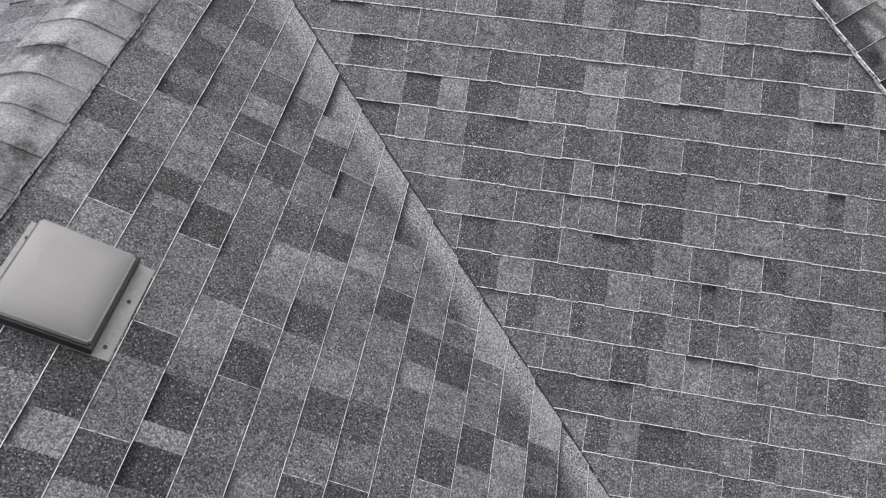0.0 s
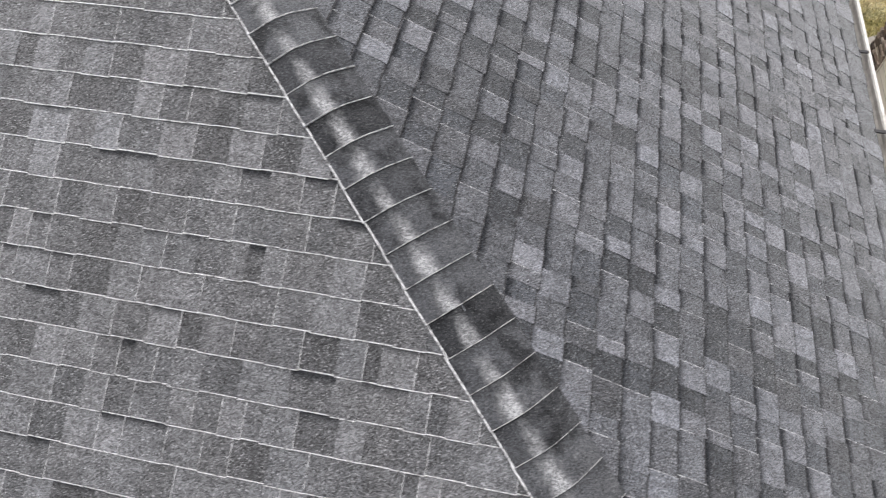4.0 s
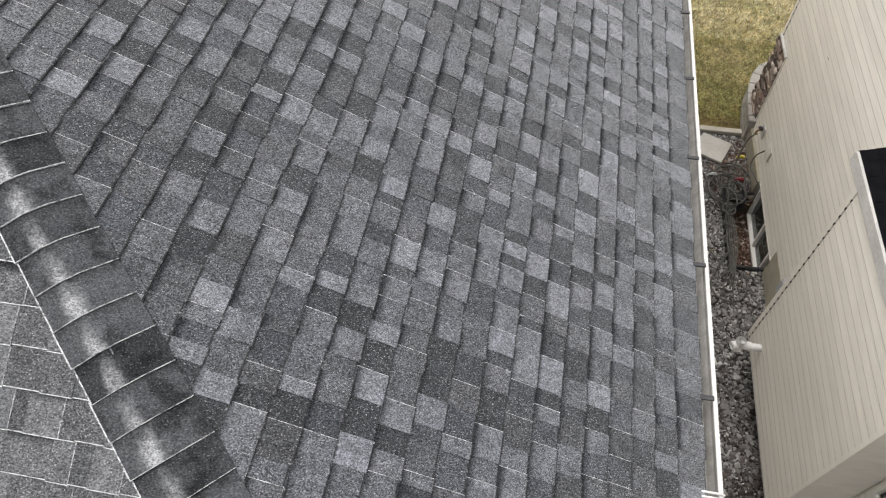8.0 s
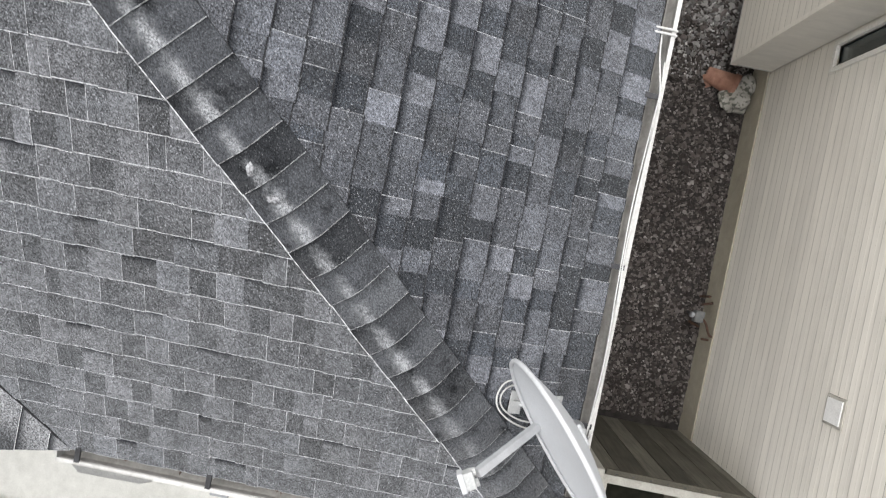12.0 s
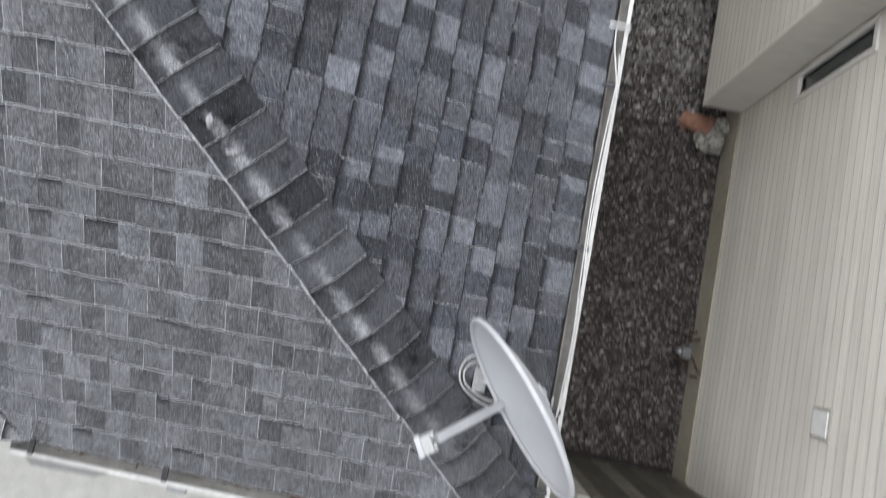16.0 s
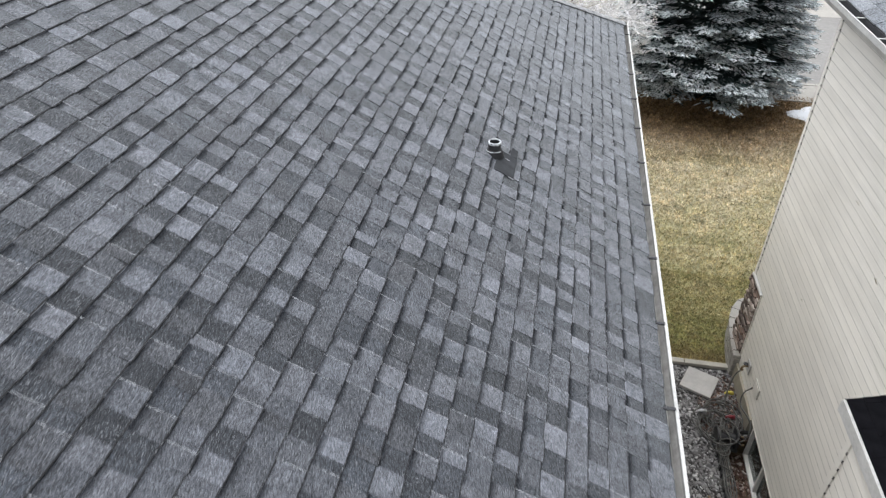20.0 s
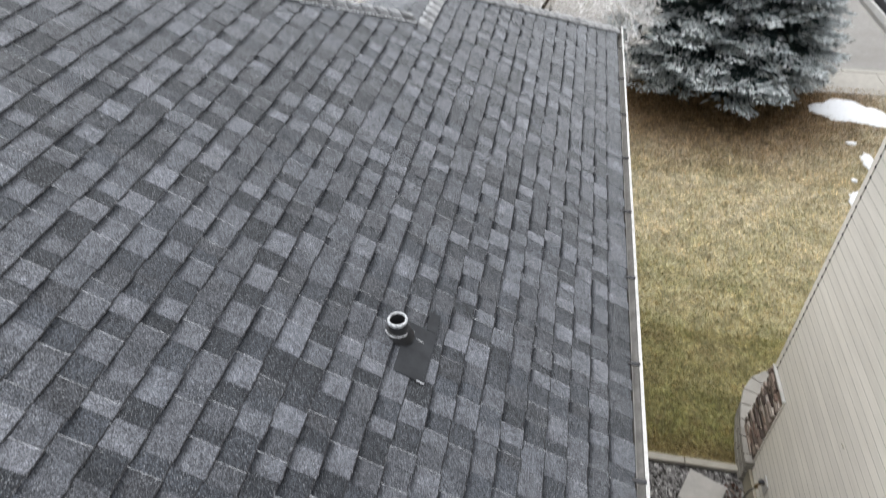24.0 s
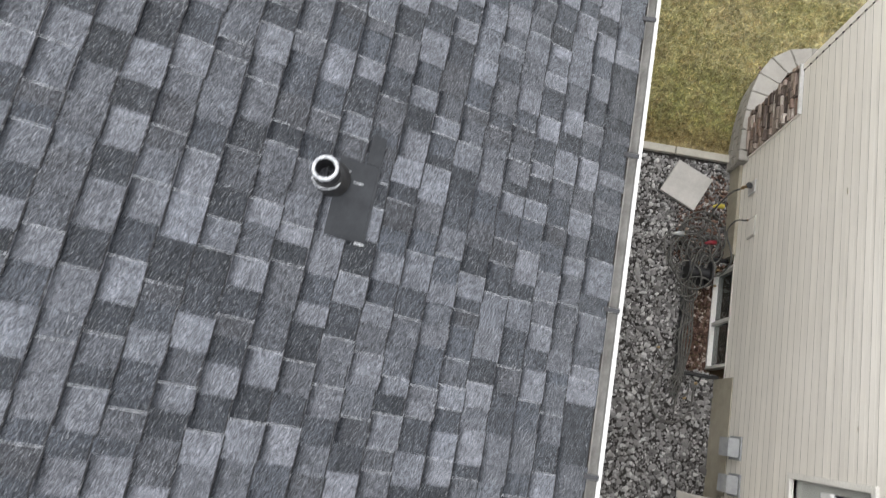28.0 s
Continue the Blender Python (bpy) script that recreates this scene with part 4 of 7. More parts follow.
# walls, soffits and boards under the eaves
def house_body():
    w = thing("wall_east", "pale siding wall of the house under the roof", "wall", kind="structure")
    part("wall", a_box(-0.60, 0.45, 0.0, -0.45, 12.6, EAVE - 0.12), m_siding, w)
    part("wall", a_box(-2.3, 0.30, 0.0, -0.60, 0.45, EAVE - 0.12), m_siding, w)
    part("wall", a_box(-9.2, 0.30, 0.0, -2.3, 0.45, EAVE - 0.02), m_siding, w)
    part("wall", a_box(-12.0, 0.45, 0.0, -11.85, 12.6, EAVE - 0.12), m_siding, w)
    part("wall", a_box(-11.85, 11.9, 0.0, -0.6, 12.05, EAVE - 0.12), m_siding, w)
    bm = bmesh.new()
    prism(bm, [(-9.2, EAVE - 0.02), (-2.75, EAVE - 0.02), (RIDGE, EAVE + 1.75), (-9.2, EAVE + 0.80)], "y", 0.30, 0.42)
    part("gable", bm, m_siding, w)
    part("wall", a_box(-9.16, 0.42, 0.0, -9.02, 3.4, EAVE + 0.70), m_siding, w)
    part("wall", a_box(-11.85, 0.30, 0.0, -9.2, 0.45, EAVE - 0.12), m_siding, w)
    bm = bmesh.new()
    prism(bm, [(0.25, EAVE - 0.12), (11.95, EAVE - 0.12), (6.1, EAVE + 3.25)], "x", -11.99, -11.87)
    part("gable", bm, m_siding, w)
    s = thing("soffit", "white boxed soffit under the eaves", "soffit", kind="structure")
    part("board", a_box(-0.45, 0.02, EAVE - 0.155, 0.0, 13.0, EAVE - 0.14), m_white, s)
    part("board", a_box(-2.45, -0.0, EAVE - 0.155, -0.46, 0.30, EAVE - 0.14), m_white, s)
    f = thing("fascia", "white fascia board behind the gutter", "fascia", kind="structure")
    part("board", a_box(-0.022, 0.0, EAVE - 0.17, -0.002, 13.0, EAVE - 0.025), m_white, f)
    part("board", a_box(-2.5, 0.002, EAVE - 0.17, -0.022, 0.022, EAVE - 0.025), m_white, f)
    bm = bmesh.new()
    prism(bm, [(KV + 0.02, EAVE - 0.19), (KV + 0.02, EAVE - 0.03), (RIDGE, EAVE + (KV - RIDGE) * P - 0.02), (RIDGE, EAVE + (KV - RIDGE) * P - 0.18)], "y", -0.055, -0.035)
    part("rake_board", bm, m_white, f)
    bm = bmesh.new()
    zr = EAVE + (KV - RIDGE) * P
    prism(bm, [(2 * RIDGE - KV - 0.02, zr - WP * (KV - RIDGE) - 0.19), (2 * RIDGE - KV - 0.02, zr - WP * (KV - RIDGE) - 0.03), (RIDGE, zr - 0.02), (RIDGE, zr - 0.18)], "y", -0.055, -0.035)
    part("rake_board", bm, m_white, f)


house_body()

# ---- gutters ----
G_IN = [(0.003, -0.125), (0.085, -0.125), (0.112, -0.085), (0.112, -0.045), (0.122, -0.038), (0.122, -0.020), (0.109, -0.020)]
G_OUT = [(0.001, -0.018), (0.001, -0.128), (0.087, -0.128), (0.115, -0.087), (0.115, -0.047), (0.125, -0.040), (0.127, -0.016), (0.106, -0.016), (0.106, -0.020)]


def gutter(name, label, along, start, end, hangers, mitre, inside):
    """An open K-shaped gutter with its hangers; along 'y' on the east eaves or 'x' on the south eaves."""
    ob = thing(name, label, "gutter")
    full = G_OUT + G_IN[::-1] + [(0.003, -0.018)]

    def at(q, t, cut):
        a, z = q
        if along == "y":
            return (a, -a if cut else t, EAVE + z)
        return (a if cut else t, -a, EAVE + z)
    bm = bmesh.new()
    r0 = [bm.verts.new(at(q, start, mitre)) for q in full]
    r1 = [bm.verts.new(at(q, end, False)) for q in full]
    k = len(full)
    for i in range(k):
        f = bm.faces.new((r0[i], r0[(i + 1) % k], r1[(i + 1) % k], r1[i]))
        # Inside faces take a darker tone than the outside.
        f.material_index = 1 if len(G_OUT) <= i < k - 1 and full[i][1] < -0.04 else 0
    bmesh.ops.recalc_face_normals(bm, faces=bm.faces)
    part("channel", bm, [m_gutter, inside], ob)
    s = end - 0.004 if end > start else end + 0.004
    bm = bmesh.new()
    prism(bm, [(abs(a) if along == "y" else -a, EAVE + z) for a, z in [(0.001, -0.016), (0.001, -0.128), (0.087, -0.128), (0.115, -0.087), (0.115, -0.047), (0.125, -0.04), (0.125, -0.016)]], along, s, end)
    part("end_cap", bm, m_white, ob)
    for t in hangers:
        bm = bmesh.new()
        if along == "y":
            box(bm, -0.004, t - 0.014, EAVE - 0.022, 0.112, t + 0.014, EAVE - 0.010, 0.003)
        else:
            box(bm, t - 0.014, -0.112, EAVE - 0.022, t + 0.014, 0.004, EAVE - 0.010, 0.003)
        part("hanger", bm, m_dark_metal, ob, "dark metal gutter hanger")
    return ob


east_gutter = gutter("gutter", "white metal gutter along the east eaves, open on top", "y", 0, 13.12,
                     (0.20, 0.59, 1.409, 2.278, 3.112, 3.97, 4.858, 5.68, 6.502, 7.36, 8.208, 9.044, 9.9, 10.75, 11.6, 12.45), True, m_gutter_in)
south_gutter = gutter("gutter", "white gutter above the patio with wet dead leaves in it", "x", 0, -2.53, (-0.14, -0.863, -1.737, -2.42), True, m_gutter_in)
# East strip stands for the shadow beside the shingle edge.
part("silt", a_box(0.004, -0.02, EAVE - 0.1245, 0.076, 13.10, EAVE - 0.119), m_mud_and_shade, east_gutter, "dark strip for the shadow along the back of the gutter")
part("silt", a_box(-2.52, -0.084, EAVE - 0.1245, -0.34, -0.004, EAVE - 0.112), m_mud_and_shade, south_gutter, "wet dark silt in the gutter")


def drip_edges():
    d = thing("drip_edge", "thin dark metal drip edge below the first course", "drip edge", kind="structure")
    part("strip", a_box(-0.06, 0.0, EAVE - 0.014, 0.034, 13.05, EAVE - 0.004, 0.0, pose(0, 0, 0, 0, math.degrees(math.atan(P)), 0)), m_dark_metal, d)
    part("strip", a_box(-2.5, -0.022, EAVE - 0.012, 0.0, 0.06, EAVE - 0.004, 0.0, pose(0, 0, 0, math.degrees(math.atan(P)), 0, 0)), m_dark_metal, d)


drip_edges()


def leaf_litter():
    """Dead leaves lying in the south gutter."""
    rng = np.random.default_rng(21)
    v, f = [], []
    for i in range(420):
        x = rng.choice([rng.normal(-0.95, 0.09), rng.uniform(-2.4, -0.2), rng.normal(-1.1, 0.2)])
        c = np.array([x, -rng.uniform(0.02, 0.085), EAVE - 0.115 + abs(rng.normal(0, 0.02)) + (0.035 if abs(x + 0.95) < 0.16 else 0)])
        a, b = rng.normal(0, 1, 3), rng.normal(0, 1, 3)
        a *= 0.017 / np.linalg.norm(a)
        b = np.cross(a, b)
        b *= 0.009 / np.linalg.norm(b)
        k = len(v)
        v += [c - a, c + b + (0, 0, 0.003), c + a, c - b]
        f.append((k, k + 1, k + 2, k + 3))
    tagged(new("dead_leaves", mesh_np("dead_leaves", v, f, [m_leaf])), "wet brown dead leaves lying in the gutter", "leaves", kind="stuff")


leaf_litter()


def gutter_shield():
    """Curved pale deflector clipped on the south gutter, and a small bracket below it."""
    bm = bmesh.new()
    pts = [(-2.44, -0.13), (-2.40, -0.165), (-2.08, -0.16), (-2.02, -0.135)]
    lo = [bm.verts.new((x, y, EAVE - 0.10)) for x, y in pts]
    hi_ = [bm.verts.new((x, y + 0.005, EAVE - 0.012)) for x, y in pts]
    lid = [bm.verts.new((x, -0.122, EAVE - 0.006)) for x, _ in pts]
    for a, b in ((lo, hi_), (hi_, lid)):
        for i in range(3):
            bm.faces.new((a[i], a[i + 1], b[i + 1], b[i]))
    bmesh.ops.solidify(bm, geom=bm.faces[:], thickness=0.004)
    ob = thing("gutter_deflector", "pale metal splash deflector on the south gutter", "deflector", (-2.2, -0.14, EAVE - 0.06))
    part("shield", bm, m_shield, ob, "grey metal shield")
    bm = a_box(-1.74, -0.17, EAVE - 0.11, -1.64, -0.127, EAVE - 0.075, 0.008)
    b = thing("gutter_clip", "small grey clip under the south gutter", "clip", (-1.69, -0.15, EAVE - 0.09))
    part("clip", bm, m_grey_box, b)


gutter_shield()

# ---- pipe with flashing on the east slope ----
def on_east(x, y, h=0.0):
    return Vector((x, y, EAVE - P * x)) + Vector((s_, 0, c_)) * h


def plumbing_vent():
    ob = thing("vent_pipe", "black plumbing vent pipe with a rimed rim and rubber collar", "vent pipe", on_east(-1.315, 6.69))
    x, y = -1.315, 6.69
    zt, zb = EAVE + 0.845, EAVE + 0.70
    bm = bmesh.new()
    turned(bm, [(0.052, zb), (0.052, zt), (0.050, zt + 0.003), (0.043, zt + 0.003), (0.041, zt), (0.041, zb)], 32, (x, y, 0))
    part("pipe", bm, m_rubber, ob, smooth=True)
    bm = bmesh.new()
    turned(bm, [(0.053, zt - 0.012), (0.055, zt - 0.002), (0.053, zt + 0.007), (0.047, zt + 0.009), (0.042, zt + 0.006), (0.041, zt - 0.006)], 32, (x, y, 0))
    part("rime_ring", bm, m_rimed_pipe, ob, "white rime on the pipe's rim", smooth=True)
    bm = bmesh.new()
    turned(bm, [(0.085, zb + 0.02), (0.076, zb + 0.05), (0.066, zb + 0.075), (0.060, zb + 0.085), (0.054, zb + 0.087)], 32, (x, y, 0))
    part("collar", bm, m_rubber, ob, "black rubber collar", smooth=True)
    bm = bmesh.new()
    tube(bm, [(x + 0.066 * math.cos(a), y + 0.066 * math.sin(a), zb + 0.079) for a in np.linspace(math.radians(200), math.radians(330), 12)], 0.0035, 6)
    part("clamp", bm, m_rimed_pipe, ob, "rimed clamp ring")
    tilt = pose(0, 0, 0, 0, math.degrees(math.atan(P)), 0)
    m = Matrix.Translation(on_east(-1.22, 6.64, 0.0105)) @ tilt
    bm = a_box(-0.085, -0.19, 0, 0.085, 0.16, 0.003, 0.001)
    bmesh.ops.transform(bm, matrix=m, verts=bm.verts)
    part("flashing", bm, m_flash, ob, "dark flashing sheet on the shingles")
    bm = a_box(0.03, 0.162, 0, 0.095, 0.30, 0.003, 0.001)
    box(bm, 0.0855, -0.19, 0, 0.098, 0.16, 0.003, 0.001)
    bmesh.ops.transform(bm, matrix=m, verts=bm.verts)
    part("flashing", bm, m_flash, ob, "dark flashing sheet on the shingles")
    for q in ((0.050, -0.194, 0.003, 0.095, -0.187, 0.0055), (-0.01, 0.06, 0.003, 0.035, 0.064, 0.005), (-0.085, 0.10, 0.003, -0.03, 0.104, 0.005)):
        bm = a_box(*q, 0.0012)
        bmesh.ops.transform(bm, matrix=m, verts=bm.verts)
        part("sealant", bm, m_rimed_pipe, ob, "rimed bead of sealant")


plumbing_vent()

# ---- attic vent on the back wing ----
def attic_vent():
    o = Vector((-5.50, 1.31, EAVE + P * (KV + 5.50)))
    ob = thing("roof_vent", "square grey metal attic vent on the back wing", "roof vent", o)
    m = Matrix.Translation(o) @ Matrix((Vector((c_, 0, -s_)), Vector((0, 1, 0)), Vector((s_, 0, c_)))).transposed().to_4x4()
    def put(name, bm, mat, label="", smooth=False):
        bmesh.ops.transform(bm, matrix=m, verts=bm.verts)
        return part(name, bm, mat, ob, label, smooth)
    put("flange", a_box(-0.23, -0.155, 0.010, 0.13, 0.155, 0.014, 0.001), m_vent_flange, "flat grey flange nailed on the shingles")
    # Black block reaches past the hood to draw the shadow gap below it.
    put("throat", a_box(-0.207, -0.155, 0.012, 0.082, 0.155, 0.058, 0.004), m_black, "black throat block, wider than the hood for its shadow gap")
    bm = bmesh.new()
    ring = [(0.137, 0.148, 0.052), (0.137, 0.148, 0.074), (0.133, 0.144, 0.082), (0.088, 0.098, 0.106), (0.07, 0.08, 0.110)]
    loops = []
    for a, b, z in ring:
        loops.append([bm.verts.new((sx * a - 0.065, sy * b, z)) for sx, sy in ((-1, -1), (1, -1), (1, 1), (-1, 1))])
    for p, q in zip(loops, loops[1:]):
        for i in range(4):
            bm.faces.new((p[i], p[(i + 1) % 4], q[(i + 1) % 4], q[i]))
    bm.faces.new(loops[-1])
    bm.faces.new(loops[0][::-1])
    bmesh.ops.bevel(bm, geom=bm.edges[:], offset=0.006, segments=2, affect="EDGES")
    put("hood", bm, m_vent, "pale grey hood with a raised middle", True)
    for a, b in ((0.105, 0.03), (0.105, -0.12), (-0.215, 0.1)):
        bm = bmesh.new()
        turned(bm, [(0.006, 0.014), (0.006, 0.017), (0.0, 0.018)], 10, (a, b, 0))
        put("nail", bm, m_black)


attic_vent()

# ---- satellite dish at the corner of the roof ----
def dish():
    mid = Vector((-0.175, 0.635, EAVE + 0.60))
    ob = thing("satellite_dish", "grey offset satellite dish on an arm, its rim paler", "satellite dish", on_east(-0.3, 0.68))
    across = Vector((0.47, -0.614, 0.03)).normalized()
    face = Vector((-0.79, -0.60, 0.0))
    face = (face - across * face.dot(across)).normalized()
    up = across.cross(face) * -1
    up = up if up.z > 0 else -up
    lean = radians(8)
    normal = (face * math.cos(lean) + up * math.sin(lean)).normalized()
    tall = (up * math.cos(lean) - face * math.sin(lean)).normalized()
    m = Matrix((across, tall, normal)).transposed().to_4x4()
    m.translation = mid

    def put(name, bm, mat, label="", smooth=True):
        bmesh.ops.transform(bm, matrix=m, verts=bm.verts)
        return part(name, bm, mat, ob, label, smooth)

    def shell():
        bm = bmesh.new()
        prof = []
        rs = np.linspace(0.001, 1.0, 14)
        for r in rs:
            prof.append((r, 0.095 * (r * r - 1)))
        rings = []
        for side, off in ((1, 0.0), (-1, -0.006)):
            for r, z in (prof if side == 1 else prof[::-1]):
                rings.append([bm.verts.new((0.385 * r * math.cos(a), 0.42 * r * math.sin(a), z + off)) for a in np.linspace(0, 2 * math.pi, 56, endpoint=False)])
        for a, b in zip(rings, rings[1:]):
            for i in range(56):
                bm.faces.new((a[i], a[(i + 1) % 56], b[(i + 1) % 56], b[i]))
        return bm
    put("reflector", shell(), m_dish)
    bm = bmesh.new()
    ring = [(0.385 * math.cos(a), 0.42 * math.sin(a), -0.004) for a in np.linspace(0, 2 * math.pi, 64)]
    tube(bm, ring, 0.011, 8, False)
    put("rim", bm, m_dish_rim, "pale rolled rim")
    bm = a_box(-0.05, -0.07, -0.122, 0.05, 0.04, -0.098, 0.008)
    put("back_plate", bm, m_galv, "", False)
    # arm and receiver, in world axes
    lnb = Vector((-0.500, 0.428, EAVE + 0.60))
    foot = mid - tall * 0.40 - normal * 0.03
    tip = lnb + (foot - lnb).normalized() * 0.05
    bm = bmesh.new()
    d = (tip - foot).normalized()
    w = d.cross(Vector((0, 0, 1))).normalized() * 0.017
    h = w.cross(d).normalized() * 0.022
    ring = [[bm.verts.new(c + w * a + h * b) for a, b in ((-1, -1), (1, -1), (1, 1), (-1, 1))] for c in (foot, tip)]
    for i in range(4):
        bm.faces.new((ring[0][i], ring[0][(i + 1) % 4], ring[1][(i + 1) % 4], ring[1][i]))
    bm.faces.new(ring[0][::-1]), bm.faces.new(ring[1])
    bmesh.ops.bevel(bm, geom=bm.edges[:], offset=0.003, segments=2, affect="EDGES")
    part("feed_arm", bm, m_dish_rim, ob, "square feed arm")
    flat = Vector((d.x, d.y, 0)).normalized()
    turn = Matrix((flat, Vector((-flat.y, flat.x, 0)), Vector((0, 0, 1)))).transposed().to_4x4()
    r = part("receiver", a_box(lnb.x - 0.022, lnb.y - 0.038, lnb.z - 0.03, lnb.x + 0.022, lnb.y + 0.038, lnb.z + 0.03, 0.008, turn), m_lnb, ob, "pale plastic receiver head")
    bm = bmesh.new()
    for s in (-1, 1):
        c = lnb + turn.to_3x3() @ Vector((-0.034, s * 0.024, -0.008))
        tube(bm, [c, c + turn.to_3x3() @ Vector((0.03, 0, 0))], 0.017, 14)
    part("feed_horn", bm, m_lnb, ob)
    bm = bmesh.new()
    c = lnb + turn.to_3x3() @ Vector((0.032, 0, 0))
    box(bm, c.x - 0.012, c.y - 0.043, c.z - 0.034, c.x + 0.012, c.y + 0.043, c.z + 0.034, 0.006, turn)
    part("bracket", bm, m_dish_rim, ob, "white clamp of the receiver")
    # mast and foot
    base = on_east(-0.13, 0.66, 0.012)
    knee = base + Vector((0.02, -0.02, 0.16))
    back = mid - normal * 0.12
    bm = bmesh.new()
    tube(bm, wander([base, base + Vector((0.0, 0.0, 0.09)), knee, back - Vector((0, 0, 0.12)), back]), 0.019, 12)
    part("mast", bm, m_galv, ob, "bent steel mast", True)
    tilt = pose(0, 0, 0, 0, math.degrees(math.atan(P)), 0)
    bm = a_box(-0.055, -0.07, 0, 0.055, 0.07, 0.006, 0.003)
    for sx in (-1, 1):
        for sy in (-1, 1):
            turned(bm, [(0.009, 0.006), (0.009, 0.012), (0.0, 0.012)], 6, (sx * 0.038, sy * 0.05, 0))
    bmesh.ops.transform(bm, matrix=Matrix.Translation(base) @ tilt, verts=bm.verts)
    part("foot_plate", bm, m_galv, ob, "bolted steel foot plate")
    toe = on_east(-0.325, 0.685, 0.010)
    bm = a_box(-0.035, -0.055, 0, 0.035, 0.055, 0.006, 0.003)
    box(bm, -0.03, -0.012, 0.006, 0.03, 0.012, 0.03, 0.004)
    bmesh.ops.transform(bm, matrix=Matrix.Translation(toe) @ tilt, verts=bm.verts)
    part("strut_foot", bm, m_lnb, ob, "pale pressed-steel strut foot")
    bm = bmesh.new()
    tube(bm, [toe + Vector((0.0, 0.0, 0.02)), (toe + base) / 2 + Vector((0, 0, 0.03)), base + Vector((0, 0, 0.03))], 0.012, 10)
    part("strut", bm, m_galv, ob, "short strut along the roof", True)
    return back


BACK = dish()


def cables():
    ob = thing("coax_cable", "white coaxial cable looped under the dish and run along the gutter", "cable", on_east(-0.2, 0.7))
    loop = [BACK + Vector((0.02, 0.0, -0.05)), on_east(-0.16, 0.56, 0.05), on_east(-0.30, 0.58, 0.03), on_east(-0.40, 0.64, 0.025), on_east(-0.43, 0.71, 0.025),
            on_east(-0.40, 0.78, 0.025), on_east(-0.33, 0.79, 0.03), on_east(-0.25, 0.74, 0.06)]
    bm = bmesh.new()
    tube(bm, wander(loop), 0.0042, 8)
    part("loop", bm, m_cable, ob, smooth=True)
    loop = [on_east(-0.15, 0.60, 0.05), on_east(-0.28, 0.60, 0.02), on_east(-0.38, 0.65, 0.015), on_east(-0.405, 0.71, 0.015), on_east(-0.37, 0.76, 0.015), on_east(-0.30, 0.765, 0.02), on_east(-0.24, 0.72, 0.04)]
    bm = bmesh.new()
    tube(bm, wander(loop), 0.0042, 8)
    part("loop", bm, m_cable, ob, smooth=True)
    z = EAVE - 0.008
    run = [BACK + Vector((0.05, -0.01, -0.04)), (0.05, 0.45, z + 0.06), (0.098, 0.60, z), (0.118, 0.9, z), (0.112, 1.2, z), (0.098, 1.5, z), (0.104, 1.9, z), (0.116, 2.15, z), (0.112, 2.26, z), (0.09, 2.36, z + 0.012), (0.068, 2.48, z), (0.062, 2.60, z - 0.02)]
    bm = bmesh.new()
    tube(bm, wander(run), 0.0042, 8)
    part("run", bm, m_cable, ob, smooth=True)
    run = [(0.09, 0.55, z + 0.01), (0.106, 0.95, z + 0.002), (0.094, 1.3, z), (0.085, 1.7, z), (0.098, 2.1, z), (0.107, 2.3, z), (0.098, 2.45, z)]
    bm = bmesh.new()
    tube(bm, wander(run), 0.0035, 8)
    part("run", bm, m_cable, ob, smooth=True)
    strap = thing("cable_strap", "white strap tied round the gutter", "strap", (0.06, 2.602, EAVE))
    for dy in (-0.012, 0.012):
        bm = bmesh.new()
        tube(bm, [(0.012, 2.602 + dy, EAVE - 0.006), (0.03, 2.602 + dy, EAVE - 0.004), (0.11, 2.602 + dy, EAVE - 0.007), (0.13, 2.602 + dy, EAVE - 0.014), (0.128, 2.602 + dy, EAVE - 0.06)], 0.006, 8)
        part("band", bm, m_cable, strap)


cables()

# ---- the neighbour's house ----
STONE_END = 9.50
SB = EAVE - 3.43      # bottom of the siding
LAP = 0.102           # a course of siding
house = thing("house", "neighbour's two-storey house with beige vinyl siding", "house", (WALL, 4.0, 0.0))
part("wall", a_box(WALL + 0.2, 9.40, SB, 12.0, 9.53, EAVE + 1.40), m_siding, house)
for y0, y1, x0, z1 in ((-7.0, 5.58, WALL - 0.018, SB + LAP - 0.004), (5.58, 6.70, WALL - 0.012, SB + 0.20), (6.70, 8.0, WALL + 0.145, SB + 0.03), (8.0, STONE_END, WALL - 0.035, SB - 0.004)):
    part("foundation", a_box(x0, y0, -0.4, WALL + 0.25, y1, z1), m_foundation, house, "grey-brown concrete foundation")


def lap_board(length):
    """A strip of siding along y: a face that leans out to a lip, with a break in the middle of the lap."""
    bm = bmesh.new()
    h = LAP
    out = [(0.004, h), (0.002, h * 0.6), (0.0005, h * 0.5), (0.0008, h * 0.45), (-0.0022, 0.0055), (-0.003, 0.0), (0.012, 0.0), (0.012, h)]
    prism(bm, out, "y", 0.0, length)
    bm.faces.ensure_lookup_table()
    # Lip facet coloured darker, as the shadow line of each lap.
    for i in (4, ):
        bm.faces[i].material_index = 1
    return to_mesh("siding_board", bm, [m_siding, m_siding_shade])


def boards(parent, x, spans, z0, z1, seed):
    rng = random.Random(seed)
    cache = {}
    z = z0
    while z < z1 - 0.02:
        for y0, y1 in spans(z):
            key = round(y1 - y0, 2)
            if key not in cache:
                cache[key] = lap_board(y1 - y0)
            b = new("siding_board", cache[key])
            b.location = (x, y0, z)
            under(b, parent)
        z += LAP


